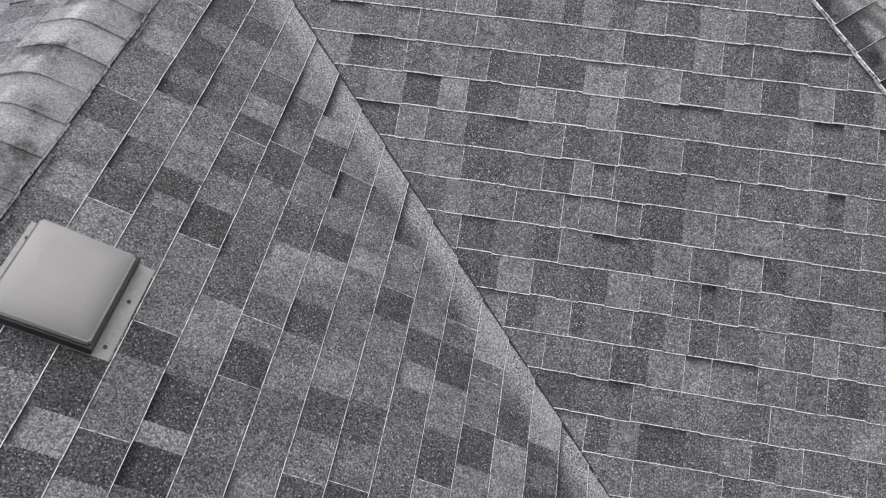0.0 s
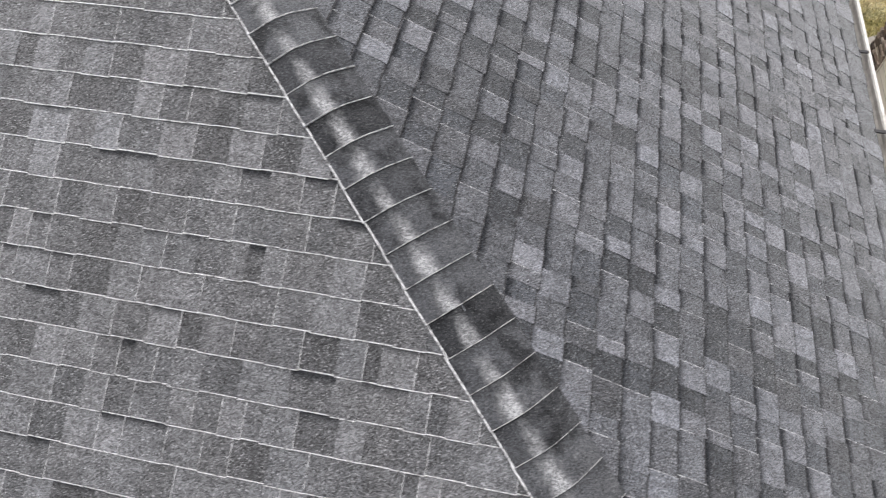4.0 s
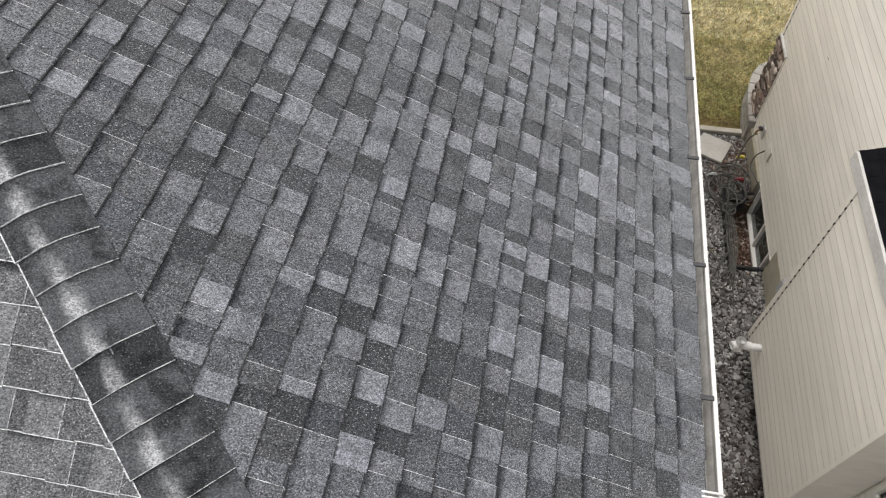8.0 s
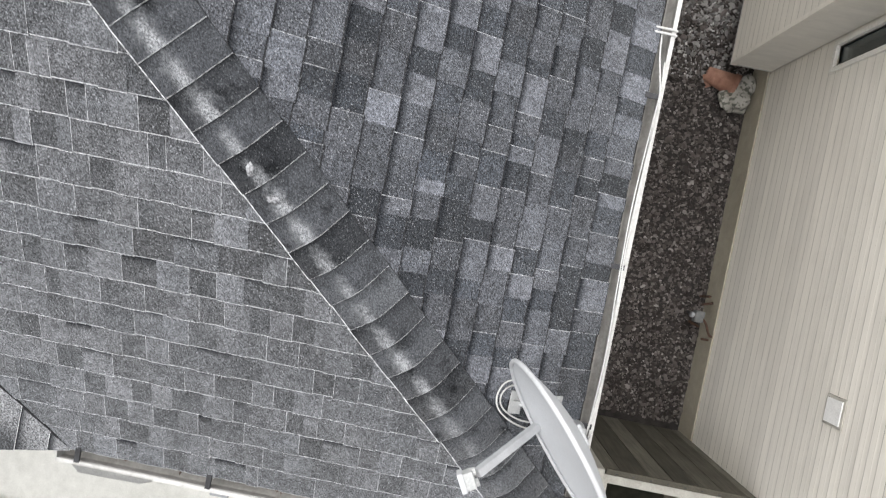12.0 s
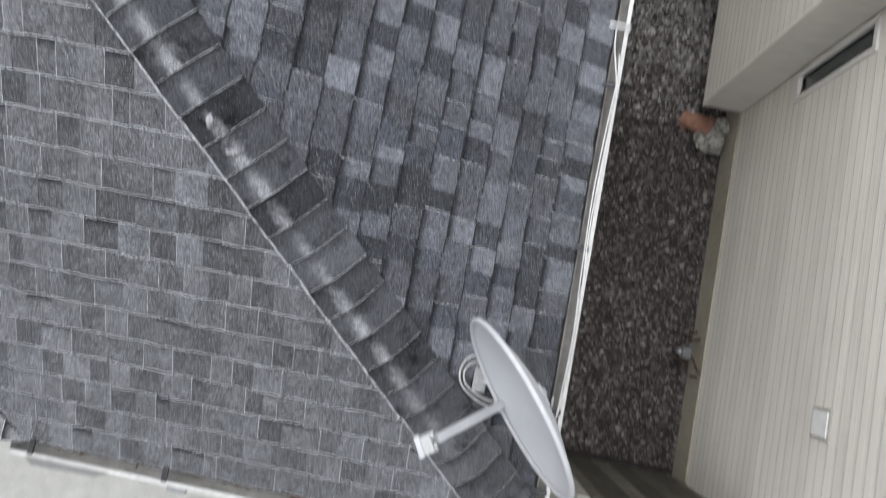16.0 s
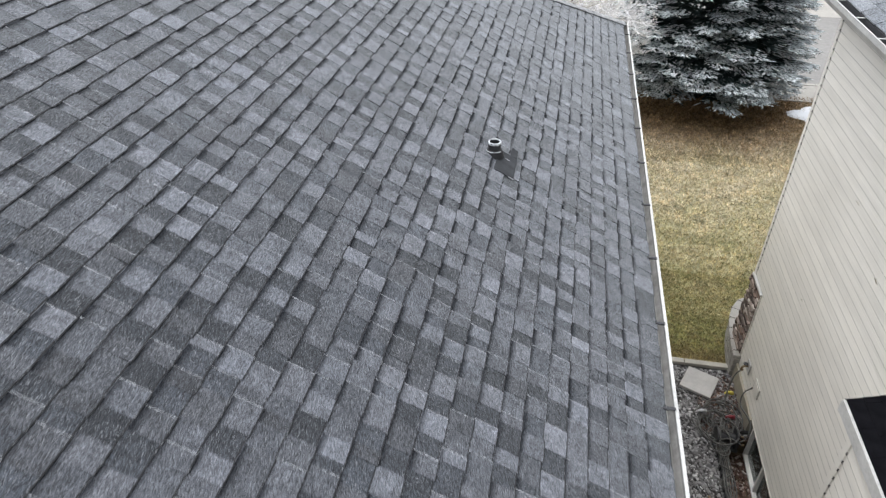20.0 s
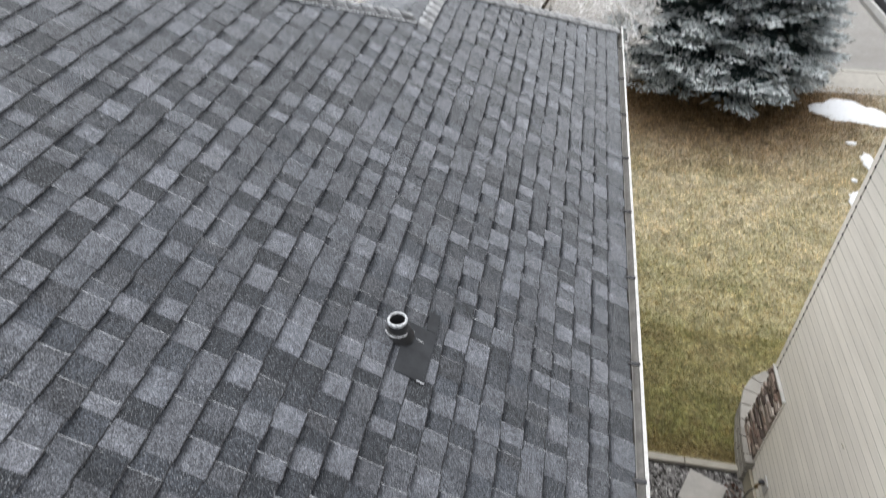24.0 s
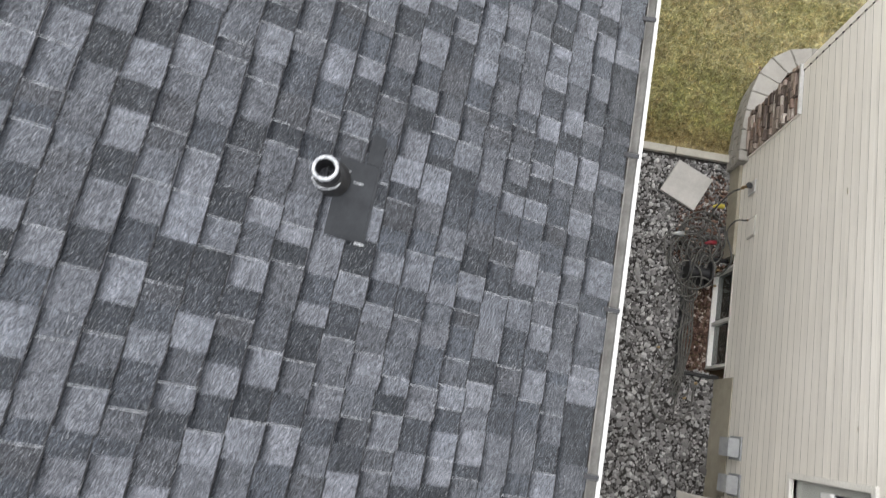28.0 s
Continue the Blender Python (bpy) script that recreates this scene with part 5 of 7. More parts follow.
STONE_Y, STONE_TOP = 9.07, EAVE - 2.25
WIN_N = (3.345, 3.525, EAVE - 2.13, EAVE - 1.12)      # narrow windows beside the bay: y0, y1, z0, z1
WIN_F = (5.62, 5.86, EAVE - 2.00, EAVE - 1.00)
BAY = (1.612, 3.605, 5.545, EAVE - 3.30, EAVE - 0.80)   # x, y0, y1, bottom, top


def spans(z):
    out = [(-7.0, BAY[1] - 0.02), (BAY[2] + 0.02, 9.49)]
    if z < STONE_TOP - 0.02:
        out[1] = (BAY[2] + 0.02, STONE_Y - 0.02)
    if z < SB + 0.2:
        out[1] = (6.70, out[1][1])
    if z < SB + LAP - 0.01:
        out = out[1:]
    for w in (WIN_N, WIN_F):
        if w[2] - LAP < z < w[3]:
            cut = []
            for a, b in out:
                if a < w[0] and b > w[1]:
                    cut += [(a, w[0] - 0.03), (w[1] + 0.03, b)]
                elif a < w[1] <= b:
                    cut += [(w[1] + 0.03, b)]
                elif a <= w[0] < b:
                    cut += [(a, w[0] - 0.03)]
                else:
                    cut.append((a, b))
            out = cut
    if z > BAY[4] + 0.30:
        out = [(-7.0, 9.49)]
    return [q for q in out if q[1] - q[0] > 0.03]


bm = bmesh.new()
cuts = [(-7.0, WIN_N), (WIN_N[1], WIN_F), (WIN_F[1], None)]
for y0, w in cuts:
    box(bm, WALL + 0.012, y0, SB - 0.02, WALL + 0.2, w[0] if w else 9.53, EAVE + 1.40)
    if w:
        box(bm, WALL + 0.012, w[0], SB - 0.02, WALL + 0.2, w[1], w[2])
        box(bm, WALL + 0.012, w[0], w[3], WALL + 0.2, w[1], EAVE + 1.40)
wall_side = part("wall", bm, m_siding, house, "beige lap-siding side wall")
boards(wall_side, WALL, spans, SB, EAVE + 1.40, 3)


def corner_post(x, y, z0, z1, parent):
    bm = bmesh.new()
    box(bm, x - 0.008, y - 0.055, z0, x + 0.02, y + 0.012, z1, 0.004)
    part("corner_post", bm, m_siding, parent, "beige corner post")
    for i in range(int((z1 - z0) / LAP)):
        part("notch", a_box(x - 0.0095, y - 0.062, z0 + i * LAP + 0.01, x + 0.002, y - 0.054, z0 + i * LAP + 0.035), m_black, parent, "dark notch between siding lap and post")


corner_post(WALL, 9.55, STONE_TOP + 0.03, EAVE + 1.38, house)
part("starter_strip", a_box(WALL - 0.006, 6.70, SB - 0.035, WALL + 0.012, STONE_Y - 0.02, SB - 0.004, 0.003), m_siding, house)
part("trim", a_box(WALL - 0.014, STONE_Y - 0.022, SB - 0.03, WALL + 0.012, STONE_Y - 0.002, STONE_TOP + 0.02, 0.003), m_siding, house, "edge trim beside the stone")
part("trim", a_box(WALL - 0.03, STONE_Y - 0.02, STONE_TOP + 0.004, WALL + 0.012, 9.56, STONE_TOP + 0.03, 0.003), m_white, house, "white ledge above the stone")


def stone_panel():
    panel = part("stone_wall", a_box(WALL - 0.004, STONE_Y, 0.0, WALL + 0.03, 9.56, STONE_TOP), m_mortar, house, "brown ledge-stone veneer at the corner")
    rng = random.Random(5)
    z = 0.02
    while z < STONE_TOP - 0.03:
        h = min(rng.uniform(0.026, 0.055), STONE_TOP - z)
        y = STONE_Y + 0.002 - rng.uniform(0, 0.08)
        while y < 9.55:
            w = rng.uniform(0.07, 0.26)
            a, b = max(y, STONE_Y + 0.002), min(y + w - 0.008, 9.565)
            if b - a > 0.02:
                d = rng.uniform(0.008, 0.05)
                part("stone", a_box(WALL - d, a, z, WALL - 0.004, b, z + h - 0.008, 0.006, pose(0, 0, 0, rng.uniform(-1.5, 1.5), 0, 0)), m_ledge, panel)
            y += w
        z += h


stone_panel()


def window(name, w, x, label, mullion=None, frame=0.04, behind=None):
    """A white-framed window in the plane x, facing west."""
    y0, y1, z0, z1 = w
    win = part(name, a_box(x + 0.03, y0, z0, x + 0.034, y1, z1), m_clear_glass if behind else m_glass, house, label)
    win.visible_shadow = False
    for q in ((y0 - frame, z0 - frame, y1 + frame, z0), (y0 - frame, z1, y1 + frame, z1 + frame), (y0 - frame, z0, y0, z1), (y1, z0, y1 + frame, z1)):
        part("window_frame", a_box(x - 0.022, q[0], q[1], x + 0.05, q[2], q[3], 0.004), m_frame, win, "white frame")
    if mullion:
        part("mullion", a_box(x - 0.012, mullion - 0.02, z0, x + 0.045, mullion + 0.02, z1, 0.004), m_frame, win, "white middle bar")
    # Flat panel behind the glass; the dark one stands for an unlit room.
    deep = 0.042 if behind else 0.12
    part("room", a_box(x + deep, y0 - 0.02, z0 - 0.02, x + deep + 0.01, y1 + 0.02, z1 + 0.02), behind or m_unlit_room, win, "pale panel behind the glass, for the sky's reflection" if behind else "dark panel for the unlit room behind the glass")
    return win


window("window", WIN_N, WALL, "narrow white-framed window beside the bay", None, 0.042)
# Clear glass over the pale panel, in place of a reflected sky.
window("window", WIN_F, WALL, "narrow white-framed window beyond the bay", None, 0.045, m_sky_panel)
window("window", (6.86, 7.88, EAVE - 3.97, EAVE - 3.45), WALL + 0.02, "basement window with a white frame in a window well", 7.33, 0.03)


# the bay: a boxed-out chimney chase with its own small black roof
def bay():
    x, y0, y1, z0, z1 = BAY
    b = part("bay", a_box(x + 0.012, y0 + 0.012, z0, WALL + 0.01, y1 - 0.012, z1), m_siding, house, "boxed-out beige bay hung on the wall")
    boards(b, x, lambda z: [(y0 + 0.03, y1 - 0.05)], z0 + 0.005, z1 - 0.03, 8)
    # the two ends, boarded too
    rng = random.Random(4)
    mesh = lap_board(WALL - x - 0.015)
    z = z0 + 0.005
    while z < z1 - 0.03:
        for y, turn in ((y1, -90), ):
            e = new("siding_board", mesh)
            e.matrix_basis = pose(WALL if turn == 90 else x + 0.012, y, z, 0, 0, turn)
            under(e, b)
        z += LAP
    part("end_panel", a_box(x + 0.002, y0 + 0.002, z0, WALL, y0 + 0.012, z1), m_siding, house, "plain beige end of the bay")
    for y in (y1, ):
        part("corner_post", a_box(x - 0.010, y - 0.055, z0, x + 0.05, y + 0.012, z1, 0.004), m_siding, house, "beige corner post of the bay")
        for i in range(int((z1 - z0) / LAP)):
            part("notch", a_box(x - 0.0115, y - 0.062, z0 + i * LAP + 0.012, x, y - 0.054, z0 + i * LAP + 0.04), m_black, house, "dark notch between siding lap and post")
    part("corner_post", a_box(x - 0.010, y0 - 0.012, z0, x + 0.05, y0 + 0.03, z1, 0.004), m_siding, house, "beige corner post of the bay")
    part("bottom_board", a_box(x - 0.004, y0 - 0.004, z0 - 0.015, WALL, y1 + 0.004, z0 + 0.004, 0.003), m_white, house)
    # roof of the bay
    ro, ri = Vector((1.615, 0, EAVE - 0.680)), Vector((WALL + 0.01, 0, EAVE - 0.52))
    ya, yb = 3.50, 5.80
    d = (ri - ro).normalized()
    n = Vector((-d.z, 0, d.x))
    bm = bmesh.new()
    prism(bm, [(ro.x, ro.z), (ri.x, ri.z), (ri.x, ri.z - 0.05), (ro.x + 0.02, ro.z - 0.05)], "y", ya, yb)
    roof = part("bay_roof", bm, m_black_shingle, house, "small black-shingled shed roof over the bay")
    rng = random.Random(6)
    length = (ri - ro).length
    rows = 4
    for i in range(rows):
        s0, s1 = i * length / rows - (0.015 if i == 0 else 0), (i + 1) * length / rows + 0.01
        y = ya - rng.uniform(0, 0.25) - 0.004
        while y < yb:
            w = rng.uniform(0.22, 0.34)
            a, b2 = max(y, ya - 0.012), min(y + w - 0.003, yb + 0.012)
            if b2 - a > 0.02:
                q = [ro + d * s0 + n * 0.010 + Vector((0, a, 0)), ro + d * s0 + n * 0.010 + Vector((0, b2, 0)), ro + d * s1 + n * 0.003 + Vector((0, b2, 0)), ro + d * s1 + n * 0.003 + Vector((0, a, 0))]
                q += [p - n * 0.008 for p in q]
                mid = sum(q[:4], Vector()) / 4
                s = new("shingle", mesh_np("shingle", [tuple(p - mid) for p in q], [(0, 1, 2, 3), (4, 5, 1, 0), (4, 0, 3, 7), (1, 5, 6, 2)], [m_black_shingle]))
                s.location = mid
                under(s, roof)
            y += w
    part("fascia", a_box(1.582, ya, EAVE - 0.79, 1.606, yb, EAVE - 0.672, 0.004), m_white, house, "white fascia of the bay roof")
    part("soffit", a_box(1.60, ya, EAVE - 0.81, x + 0.03, yb, EAVE - 0.795), m_white, house, "white soffit of the bay roof")
    for y in (ya, yb):
        bm = bmesh.new()
        prism(bm, [(1.584, EAVE - 0.80), (1.584, EAVE - 0.700), (WALL, EAVE - 0.54), (WALL, EAVE - 0.80)], "y", y - 0.012, y + 0.012)
        part("rake_board", bm, m_white, house, "white rake board of the bay roof")
    part("step_flashing", a_box(WALL - 0.024, ya - 0.01, EAVE - 0.545, WALL - 0.008, yb + 0.03, EAVE - 0.37, 0.003), m_walk, house, "pale metal flashing above the bay roof")


bay()


# the neighbour's eaves, gutter and roof
def neighbour_roof():
    gx, gz, y1 = 1.775, EAVE + 1.44, 11.04
    part("soffit", a_box(gx + 0.13, -7.0, gz - 0.135, WALL + 0.1, y1, gz - 0.12), m_white, house, "white soffit")
    part("fascia", a_box(gx + 0.128, -7.0, gz - 0.15, gx + 0.148, y1, gz - 0.01), m_white, house)
    g = thing("gutter", "white gutter on the neighbour's eaves, its inside coloured dark", "gutter", (gx, 2.0, gz))
    bm = bmesh.new()
    prism(bm, [(gx, gz), (gx, gz - 0.05), (gx + 0.03, gz - 0.11), (gx + 0.125, gz - 0.11), (gx + 0.125, gz - 0.01), (gx + 0.121, gz - 0.01), (gx + 0.121, gz - 0.106), (gx + 0.034, gz - 0.106), (gx + 0.016, gz - 0.05), (gx + 0.016, gz)], "y", -7.0, y1)
    bm.faces.ensure_lookup_table()
    # Inside faces coloured black, for the shade in the trough.
    for f in bm.faces:
        c = f.calc_center_median()
        if gx + 0.018 < c.x < gx + 0.124 and c.z > gz - 0.108:
            f.material_index = 1
    part("channel", bm, [m_white, m_black], g)
    part("end_cap", a_box(gx, y1 - 0.005, gz - 0.11, gx + 0.125, y1, gz, 0.0), m_white, g)
    y = -6.6
    while y < y1:
        part("hanger", a_box(gx + 0.008, y - 0.012, gz - 0.012, gx + 0.13, y + 0.012, gz - 0.004, 0.002), m_white, g, "white gutter hanger")
        y += 0.61
    # shingled slope rising to the east
    pn = 0.42
    ln = math.sqrt(1 + pn * pn)
    d, n = Vector((1 / ln, 0, pn / ln)), Vector((-pn / ln, 0, 1 / ln))
    o = Vector((gx + 0.10, 0, gz + 0.006))
    bm = bmesh.new()
    e = o + d * 6.5
    prism(bm, [(o.x, o.z - 0.012), (e.x, e.z - 0.012), (e.x, e.z - 0.06), (o.x, o.z - 0.06)], "y", -7.0, y1 + 0.02)
    roof = part("roof", bm, m_deck, house, "grey shingled roof of the neighbour's house")
    ps = wedge_pieces(o, Vector((0, 1, 0)), d, n, 44, lambda s: -7.0, lambda s: y1 + 0.03, 31, 0, (0.25, 0.4))
    vs = np.array([[tuple(p) for p in q[0]] for q in ps]).reshape(-1, 3)
    fs = (np.array(WEDGE)[None] + (np.arange(len(ps)) * 16)[:, None, None]).reshape(-1, 4)
    j = new("shingles", mesh_np("shingles", vs, fs, [m_grey_shingle]))
    under(j, roof)
    tagged(j, "pale grey shingles dusted with rime", kind="stuff")


neighbour_roof()


# small things on the neighbour's wall
def wall_fittings():
    def hood(y0, y1, z0, z1):
        ob = thing("vent_hood", "grey plastic dryer vent hood low on the siding", "vent hood", (WALL, (y0 + y1) / 2, z0), "vent hoods on the wall")
        bm = bmesh.new()
        prism(bm, [(WALL - 0.02, z1), (WALL - 0.10, z1 - 0.05), (WALL - 0.12, z0), (WALL - 0.02, z0)], "y", y0, y1)
        bmesh.ops.bevel(bm, geom=bm.edges[:], offset=0.006, segments=2, affect="EDGES")
        part("hood", bm, m_grey_box, ob)
        part("flange", a_box(WALL - 0.018, y0 - 0.02, z0 - 0.01, WALL - 0.006, y1 + 0.02, z1 + 0.02, 0.003), m_grey_box, ob)
        part("flap", a_box(WALL - 0.11, y0 + 0.015, z0 - 0.008, WALL - 0.03, y1 - 0.015, z0 - 0.002, 0.002), m_dark_metal, ob)
    hood(5.95, 6.12, EAVE - 3.15, EAVE - 2.93)
    hood(5.63, 5.79, EAVE - 3.12, EAVE - 2.90)
    # wall box
    ob = thing("wall_box", "white utility cover plate on the beige siding", "cover plate", (WALL, 0.735, EAVE - 1.28))
    # Frame plate in the darker tone, for the shadow round the cover.
    part("plate", a_box(WALL - 0.014, 0.632, EAVE - 1.285, WALL - 0.004, 0.842, EAVE - 1.065, 0.004), m_siding_shade, ob, "darker beige frame plate")
    part("cover", a_box(WALL - 0.024, 0.652, EAVE - 1.262, WALL - 0.014, 0.822, EAVE - 1.085, 0.005), m_pvc, ob, "white raised cover")
    # outlet plate
    ob = thing("outlet_cover", "pale outlet cover on the siding near the hose", "outlet", (WALL, 8.2, EAVE - 3.15))
    part("plate", a_box(WALL - 0.016, 8.09, EAVE - 3.16, WALL - 0.004, 8.31, EAVE - 2.99, 0.004), m_siding_shade, ob)
    part("lid", a_box(WALL - 0.020, 8.11, EAVE - 3.145, WALL - 0.016, 8.29, EAVE - 3.005, 0.002), m_siding, ob)
    # tap with its plate
    ob = thing("tap", "brass garden tap on a white plate with a hose", "tap", (WALL, 8.65, EAVE - 3.13))
    part("plate", a_box(WALL - 0.02, 8.58, EAVE - 3.21, WALL - 0.006, 8.72, EAVE - 3.05, 0.005), m_white, ob)
    bm = bmesh.new()
    tube(bm, wander([(WALL - 0.01, 8.65, EAVE - 3.12), (WALL - 0.06, 8.65, EAVE - 3.12), (WALL - 0.09, 8.65, EAVE - 3.15), (WALL - 0.095, 8.65, EAVE - 3.19)]), 0.014, 10)
    part("spout", bm, m_brass, ob, smooth=True)
    bm = bmesh.new()
    turned(bm, [(0.0, -0.006), (0.03, -0.006), (0.034, 0.0), (0.03, 0.006), (0.0, 0.006)], 14, (WALL - 0.06, 8.65, EAVE - 3.08))
    part("wheel", bm, m_dark_metal, ob)
    # gas fitting low on the wall, nearer the fence
    ob = thing("gas_fitting", "grey metal pipe fitting with rust at the foot of the wall", "pipe fitting", (1.92, 1.05, 0.0))
    bm = bmesh.new()
    tube(bm, [(1.86, 1.09, 0.0), (1.86, 1.09, 0.30)], 0.022, 12)
    part("riser", bm, m_meter, ob, smooth=True)
    bm = bmesh.new()
    box(bm, 1.80, 1.02, 0.26, 1.90, 1.14, 0.36, 0.02)
    part("regulator", bm, m_meter, ob)
    bm = bmesh.new()
    tube(bm, wander([(1.86, 1.09, 0.34), (1.92, 1.02, 0.36), (1.97, 0.92, 0.36), (2.03, 0.90, 0.36)]), 0.012, 10)
    part("elbow", bm, m_rust, ob, "rusty elbow pipe", True)
    bm = bmesh.new()
    tube(bm, [(1.93, 0.86, 0.28), (2.03, 0.86, 0.30)], 0.012, 8)
    part("stub", bm, m_rust, ob)
    for q in (((1.90, 1.20, 0.20), (2.0, 1.24, 0.24)), ((1.93, 1.28, 0.05), (1.93, 1.30, 0.30)), ((1.86, 1.0, 0.04), (1.98, 0.96, 0.05))):
        bm = bmesh.new()
        tube(bm, q, 0.013, 8)
        part("stub", bm, m_rust, ob)
    bm = bmesh.new()
    tube(bm, [(1.80, 1.08, 0.31), (1.765, 1.09, 0.31)], 0.028, 12)
    part("dial", bm, m_grey_box, ob, "grey dial cap")
    # white vent tee out of the bay
    ob = thing("exhaust_pipe", "white plastic furnace exhaust tee out of the bay", "pipe", (BAY[0], 5.22, EAVE - 3.0))
    z = EAVE - 3.02
    bm = bmesh.new()
    tube(bm, [(BAY[0] + 0.01, 5.215, z), (BAY[0] - 0.19, 5.225, z)], 0.040, 18)
    part("stub", bm, m_pvc, ob, smooth=True)
    bm = bmesh.new()
    tube(bm, [(BAY[0] - 0.11, 5.222, z), (BAY[0] - 0.20, 5.226, z)], 0.047, 18)
    part("collar", bm, m_pvc, ob, smooth=True)
    bm = bmesh.new()
    for a, b in (((BAY[0] - 0.22, 5.226, z - 0.09), (BAY[0] - 0.22, 5.226, z + 0.09)), ):
        tube(bm, [a, b], 0.050, 18, False)
        tube(bm, [b, a], 0.042, 18, False)
    part("tee", bm, m_pvc, ob, smooth=True)
    bm = bmesh.new()
    tube(bm, [(BAY[0] - 0.22, 5.226, z), (BAY[0] - 0.30, 5.20, z)], 0.044, 18, False)
    tube(bm, [(BAY[0] - 0.30, 5.20, z), (BAY[0] - 0.22, 5.226, z)], 0.037, 18, False)
    part("outlet", bm, m_pvc, ob, smooth=True)


wall_fittings()

# ---- ground things between the houses ----
def edging():
    ob = thing("kerb", "concrete edging between gravel and lawn", "edging", (1.1, 9.2, 0))
    for a, b in ((-0.4, 0.62), (0.63, 1.34), (1.35, 2.05)):
        part("block", a_box(a, 9.13, 0.0, b, 9.22, 0.06, 0.01), m_kerb, ob)


edging()
part("paving_slab", a_box(-0.215, -0.215, 0.028, 0.215, 0.215, 0.072, 0.008), m_slab)
slab = bpy.data.objects["paving_slab"]
slab.matrix_basis = pose(1.50, 8.775, 0.0, 0, 1.5, -24)
tagged(slab, "square pale concrete paver lying on the gravel", "paver")


def planter():
    ob = thing("planter", "curved planter wall of pale concrete blocks at the corner", "planter", (2.2, 9.8, 0))
    line = wander([(1.93, 9.02, 0), (1.94, 9.35, 0), (1.98, 9.72, 0), (2.07, 10.08, 0), (2.24, 10.34, 0), (2.50, 10.47, 0), (2.85, 10.50, 0)], 12)
    far = [0.0]
    for a, b in zip(line, line[1:]):
        far.append(far[-1] + (b - a).length)

    def at(s):
        for i in range(1, len(far)):
            if far[i] >= s:
                t = (s - far[i - 1]) / (far[i] - far[i - 1])
                return line[i - 1].lerp(line[i], t), (line[i] - line[i - 1]).normalized()
        return line[-1], (line[-1] - line[-2]).normalized()
    rng = random.Random(9)
    for course, (z, h, w) in enumerate(((0.0, 0.115, 0.20), (0.117, 0.115, 0.20), (0.234, 0.115, 0.20), (0.351, 0.06, 0.25))):
        s = -0.12 * (course % 2)
        while s < far[-1]:
            a, b = max(s, 0.0), min(s + 0.24, far[-1])
            if b - a > 0.05:
                bm = bmesh.new()
                rings = []
                for q in (a + 0.003, b - 0.003):
                    p, d = at(q)
                    side = Vector((d.y, -d.x, 0))
                    c0, c1 = p + side * (0.11 - w / 2), p + side * (0.11 + w / 2)
                    lift = rng.uniform(-0.002, 0.002)
                    rings.append([bm.verts.new((v.x, v.y, zz)) for v, zz in ((c0, z), (c1, z), (c1, z + h - 0.003 + lift), (c0, z + h - 0.003 + lift))])
                for k in range(4):
                    bm.faces.new((rings[0][k], rings[0][(k + 1) % 4], rings[1][(k + 1) % 4], rings[1][k]))
                bm.faces.new(rings[0][::-1]), bm.faces.new(rings[1])
                bmesh.ops.recalc_face_normals(bm, faces=bm.faces)
                bmesh.ops.bevel(bm, geom=bm.edges[:], offset=0.007, segments=2, affect="EDGES")
                part("block", bm, m_block, ob)
            s += 0.24
    bm = bmesh.new()
    vs = [bm.verts.new((p.x + 0.12, p.y - 0.02, 0.27)) for p in line[::6]] + [bm.verts.new((2.85, 9.57, 0.27)), bm.verts.new((2.02, 9.57, 0.27))]
    bm.faces.new(vs)
    bmesh.ops.triangulate(bm, faces=bm.faces)
    part("soil", bm, m_gravel_bed, ob, "dark soil with dead leaves")
    rng = np.random.default_rng(4)
    v, f = [], []
    for i in range(260):
        c = np.array([rng.uniform(2.1, 2.55), rng.uniform(9.6, 10.25), 0.28 + rng.uniform(0, 0.03)])
        a = rng.normal(0, 1, 3)
        a[2] *= 0.3
        a *= 0.025 / np.linalg.norm(a)
        b = np.cross(a, (0.1, 0.2, 1))
        k = len(v)
        v += [c - a, c + b * 0.6, c + a, c - b * 0.6]
        f.append((k, k + 1, k + 2, k + 3))
    tagged(new("dead_leaves", mesh_np("dead_leaves", v, f, [m_leaf])), "brown dead leaves in the planter", "leaves", kind="stuff")


planter()


